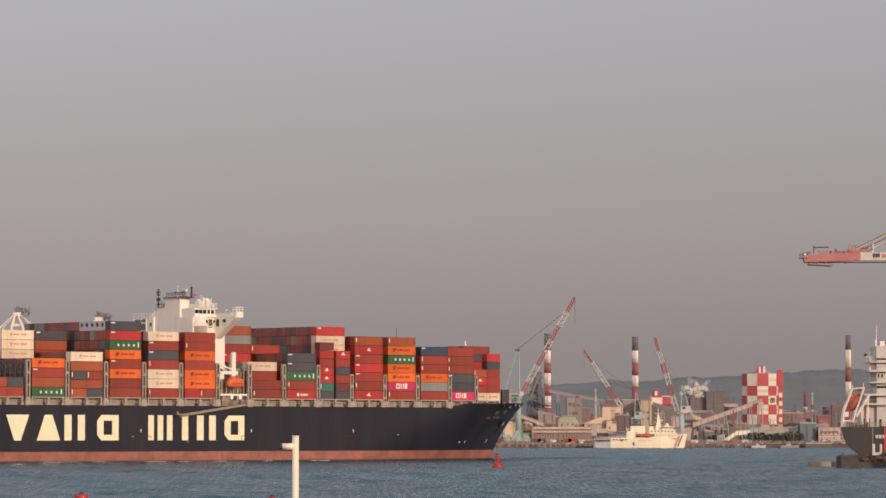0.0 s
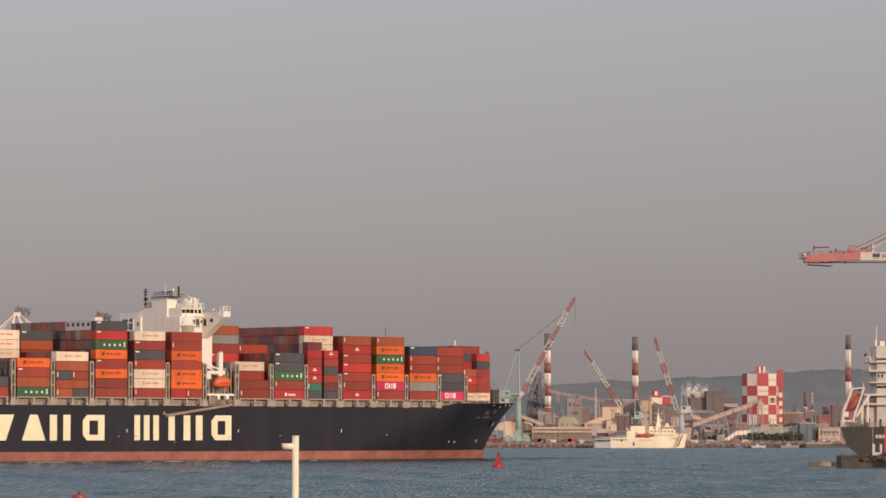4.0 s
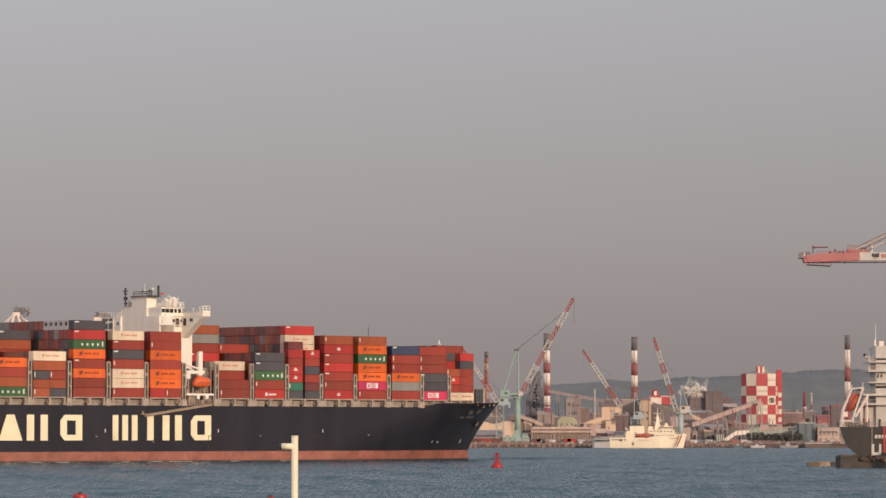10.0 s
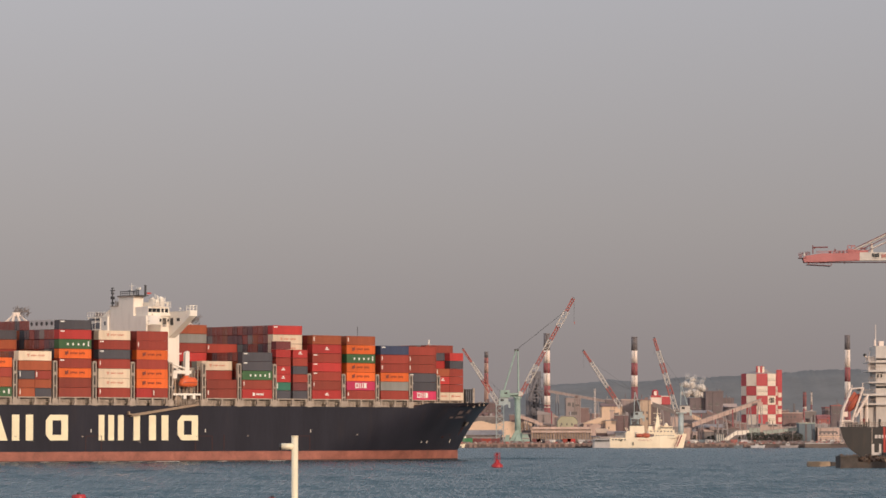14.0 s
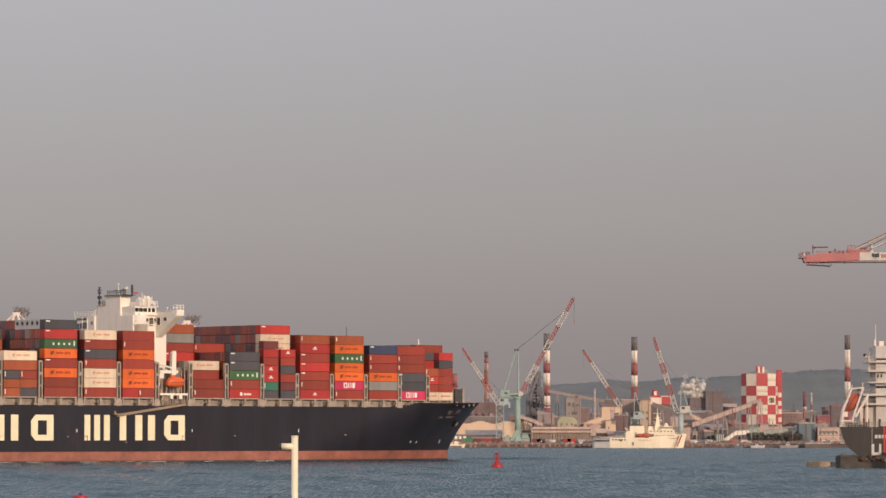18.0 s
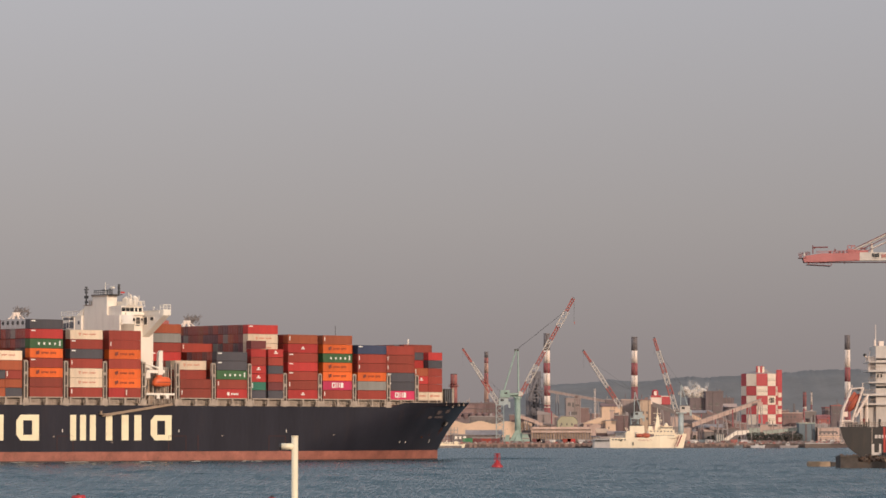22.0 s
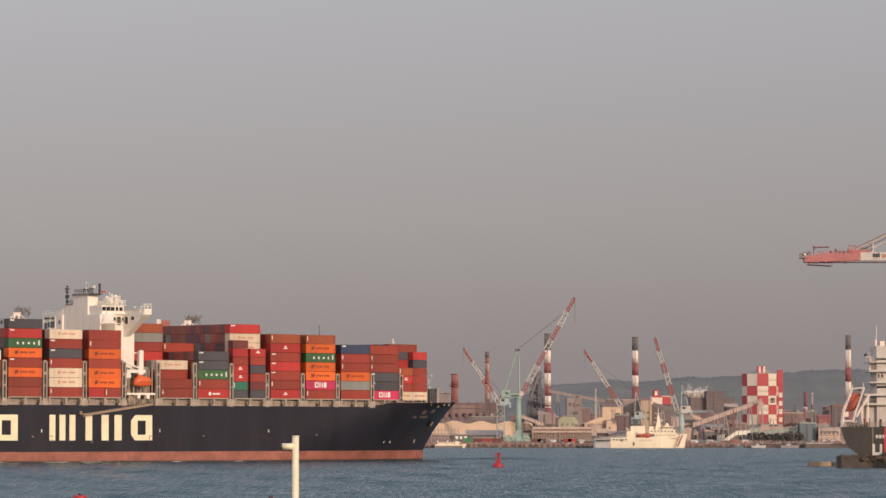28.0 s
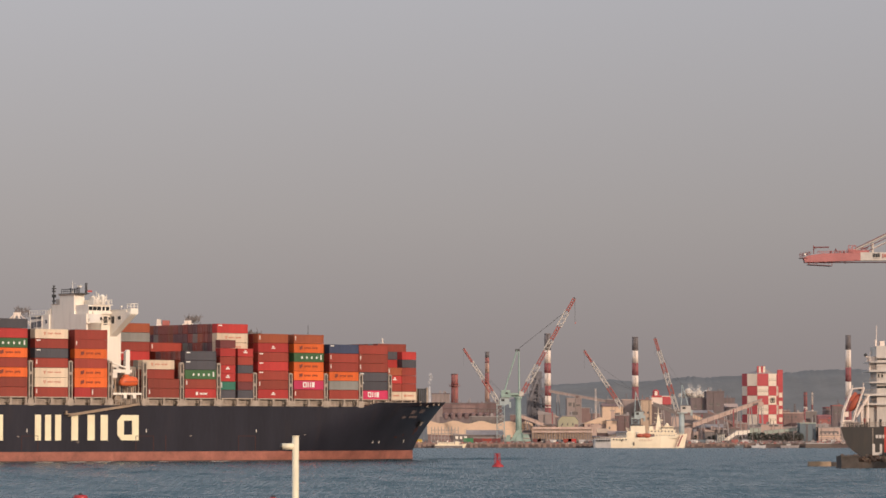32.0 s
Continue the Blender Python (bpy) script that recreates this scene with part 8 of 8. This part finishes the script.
for k, (x, z, r) in enumerate(((-9.7, 45.2, 0.7), (-9.5, 47.6, 0.9), (-9.9, 50.2, 1.0))):
    PUFFS.append((steam(x, z, 2790, r, 41 + k, 1.9, THIN_STEAM), 8 + k, 0.0, 0.4))


# Dense small plant between the large works buildings ------------------------------
rp = random.Random(31)
PLANT_MATS = [TAN, RUST, GREYWALL, TENT, TAN, RUST, BAND_WHITE, FURNACE]
PLANT_NAMES = {TAN: "tan", RUST: "rusty brown", GREYWALL: "grey", TENT: "sandy", BAND_WHITE: "off-white", FURNACE: "haze-greyed", MAUVE: "dull mauve", PALE_HAZED: "haze-paled", SOOT: "sooty"}


def hut(x, depth, w, h, m):
    style = rp.choice(("flat", "ridge", "lean"))
    b = thing("plant_building", pose(x, depth, 2.4), "small %s plant building among the works" % PLANT_NAMES[m], "building", "works buildings")
    d = rp.uniform(5, 9)
    part("wall", Geo().box(0, w, 0, d, 0, h), m, b)
    if style == "flat":
        part("roof", Geo().box(-0.3, w + 0.3, -0.3, d + 0.3, h, h + 0.4), GREYWALL, b)
    elif style == "ridge":
        part("roof", Geo().prism([(-0.4, h), (w + 0.4, h), (w / 2, h + w * 0.22)], -0.4, d + 0.4), rp.choice((TAN, RUST, GREYWALL)), b)
    else:
        part("roof", Geo().prism([(-0.4, h), (w + 0.4, h), (w + 0.4, h + 0.5), (-0.4, h + w * 0.25)], -0.4, d + 0.4), rp.choice((TAN, RUST, GREYWALL)), b)
    for k in range(max(1, int(w / 3.2))):
        part("window", Geo().box(0.8 + k * 3.1, 2.0 + k * 3.1, -0.06, 0.2, h * 0.5, h * 0.5 + 1.4), HAZED_GLASS, b)


def tank(x, depth, r, h, m):
    b = thing("storage_tank", pose(x, depth, 2.4), "%s upright storage tank of the works" % PLANT_NAMES[m], "tank", "storage tanks")
    part("shell", Geo().lathe([(r, 0), (r, h)], 18), m, b, smooth=True)
    part("cone_roof", Geo().lathe([(r * 1.03, h), (r * 0.3, h + r * 0.35), (0.1, h + r * 0.4)], 18), GREYWALL, b)
    part("stair", Geo().rod((-r, -0.4, 0.5), (r * 0.4, -r - 0.3, h), 0.18, n=5), GREYWALL, b)


def pipe_rack(x, depth, w, h):
    b = thing("pipe_rack", pose(x, depth, 2.4), "steel pipe rack with rusty pipes between the buildings", "pipe rack", "pipe racks")
    n = max(2, int(w / 5))
    for k in range(n + 1):
        part("post", Geo().box(k * w / n - 0.2, k * w / n + 0.2, 0, 0.4, 0, h), FURNACE, b)
    for k, z in enumerate((h, h - 1.4, h - 2.6)):
        part("pipe", Geo().rod((-0.8, 0.2, z + 0.3), (w + 0.8, 0.2, z + 0.3), 0.34 if k else 0.5, n=8), rp.choice((RUST, TAN, GREYWALL)), b)


def stack(x, depth, h):
    b = thing("vent_stack", pose(x, depth, 2.4), "thin vent stack of the works", "stack", "vent stacks")
    part("pipe", Geo().rod((0, 0, 0), (0, 0, h), 0.55, 0.42, 10), rp.choice((RUST, FURNACE, GREYWALL, BAND_RED)), b, smooth=True)
    part("collar", Geo().rod((0, 0, h * 0.8), (0, 0, h * 0.8 + 0.3), 0.95, n=10), FURNACE, b)
    for k in range(3):
        a = k * 2.094
        part("guy", Geo().rod((0, 0, h * 0.8), (3.2 * math.cos(a), 3.2 * math.sin(a), 0), 0.06, n=4), FURNACE, b)


# (from, to, height limits) along the shore, in metres
for x0, x1, lo, hi, n in ((50, 72, 5, 9, 4), (112, 128, 5, 9, 4), (135, 160, 7, 12, 6), (160, 200, 6, 11, 11), (196, 232, 5, 9, 8), (228, 262, 6, 11, 9)):
    for k in range(n):
        x = x0 + (x1 - x0) * (k + rp.random()) / n
        depth = rp.uniform(2486, 2555)
        u = rp.random()
        h = rp.uniform(lo, hi)
        if u < 0.62:
            hut(x, depth, rp.uniform(4.5, 10), h, rp.choice((RUST, MAUVE, SOOT, MAUVE, TAN) if 158 < x < 200 else PLANT_MATS))
        elif u < 0.74:
            tank(x, depth, rp.uniform(2.0, 3.6), h * 0.9, rp.choice((BAND_WHITE, GREYWALL, TAN)))
        elif u < 0.88:
            pipe_rack(x, depth, rp.uniform(8, 18), h * 0.75)
        else:
            stack(x, depth, h + rp.uniform(6, 14))
for x0, x1, n in ((55, 130, 12), (150, 262, 18)):
    for k in range(n):
        x = x0 + (x1 - x0) * (k + rp.random()) / n
        depth = rp.uniform(2700, 2790)
        if rp.random() < 0.55:
            hut(x * 1.12, depth, rp.uniform(6, 13), rp.uniform(13, 20), rp.choice((RUST, MAUVE, PALE_HAZED, FURNACE)))
        else:
            stack(x * 1.12, depth, rp.uniform(17, 26))


# lamp posts along the quay
def lamp(x):
    b = thing("street_lamp", pose(x, 2426.5, 2.4), "slim grey lamp post on the quay", "lamp", "quay lamps")
    part("pole", Geo().rod((0, 0, 0), (0, 0, 9), 0.14, 0.09, 6), GREYWALL, b)
    part("arm", Geo().rod((0, 0, 9), (1.4, 0, 9.3), 0.08, n=5), GREYWALL, b)
    part("head", Geo().box(1.1, 2.0, -0.15, 0.15, 9.15, 9.35), GREYWALL, b)


for k in range(11):
    lamp(-12 + k * 25.5)


def motions():
    """Everything that moves, from the clip's start to its end."""
    for ob, m in MOVING:
        walk(ob, [(t, ship_at(t) @ m) for t in (0.0, 8.0, 16.0, 24.0, 32.0)])
    # the waves run slowly towards the shore
    walk(water, [(0.0, pose(0, 0, 0)), (16.0, pose(2, -14, 0)), (32.0, pose(4, -28, 0))])
    # the buoys sway in the swell
    for ob, k in ((bu, 0.0), (bu2, 1.3), (bu3, 2.1)):
        p = ob.matrix_world.translation.copy()
        rows = []
        for i in range(17):
            t = 2.0 * i
            rows.append((t, pose(p.x, p.y, 0.07 * math.sin(1.9 * t + k), 1.2 * math.sin(1.1 * t + k), 3.4 * math.sin(0.75 * t + 2 * k - 1.2), 0)))
        walk(ob, rows)
    # the plume stands tall at first, lies flat, swells up again half-way and sinks to a low band
    for ob, k, lift, sway in PUFFS:
        p = ob.matrix_world.translation.copy()
        rows = []
        for i in range(33):
            t = 1.0 * i
            tall = float(np.interp(t, (0, 3, 6, 8, 10, 13, 18, 20, 23, 26, 32), (0.65, 0.4, 0.05, 0.25, 0.65, 1.0, 0.95, 0.6, 0.3, 0.05, 0.08)))
            rows.append((t, pose(p.x - 0.25 * lift * tall + sway * 1.2 * math.sin(0.55 * t + 1.7 * k), p.y, p.z + lift * tall + sway * 0.6 * math.sin(0.7 * t + 2.3 * k), 0, 14 * math.sin(0.4 * t + k), 0)))
        walk(ob, rows)


motions()
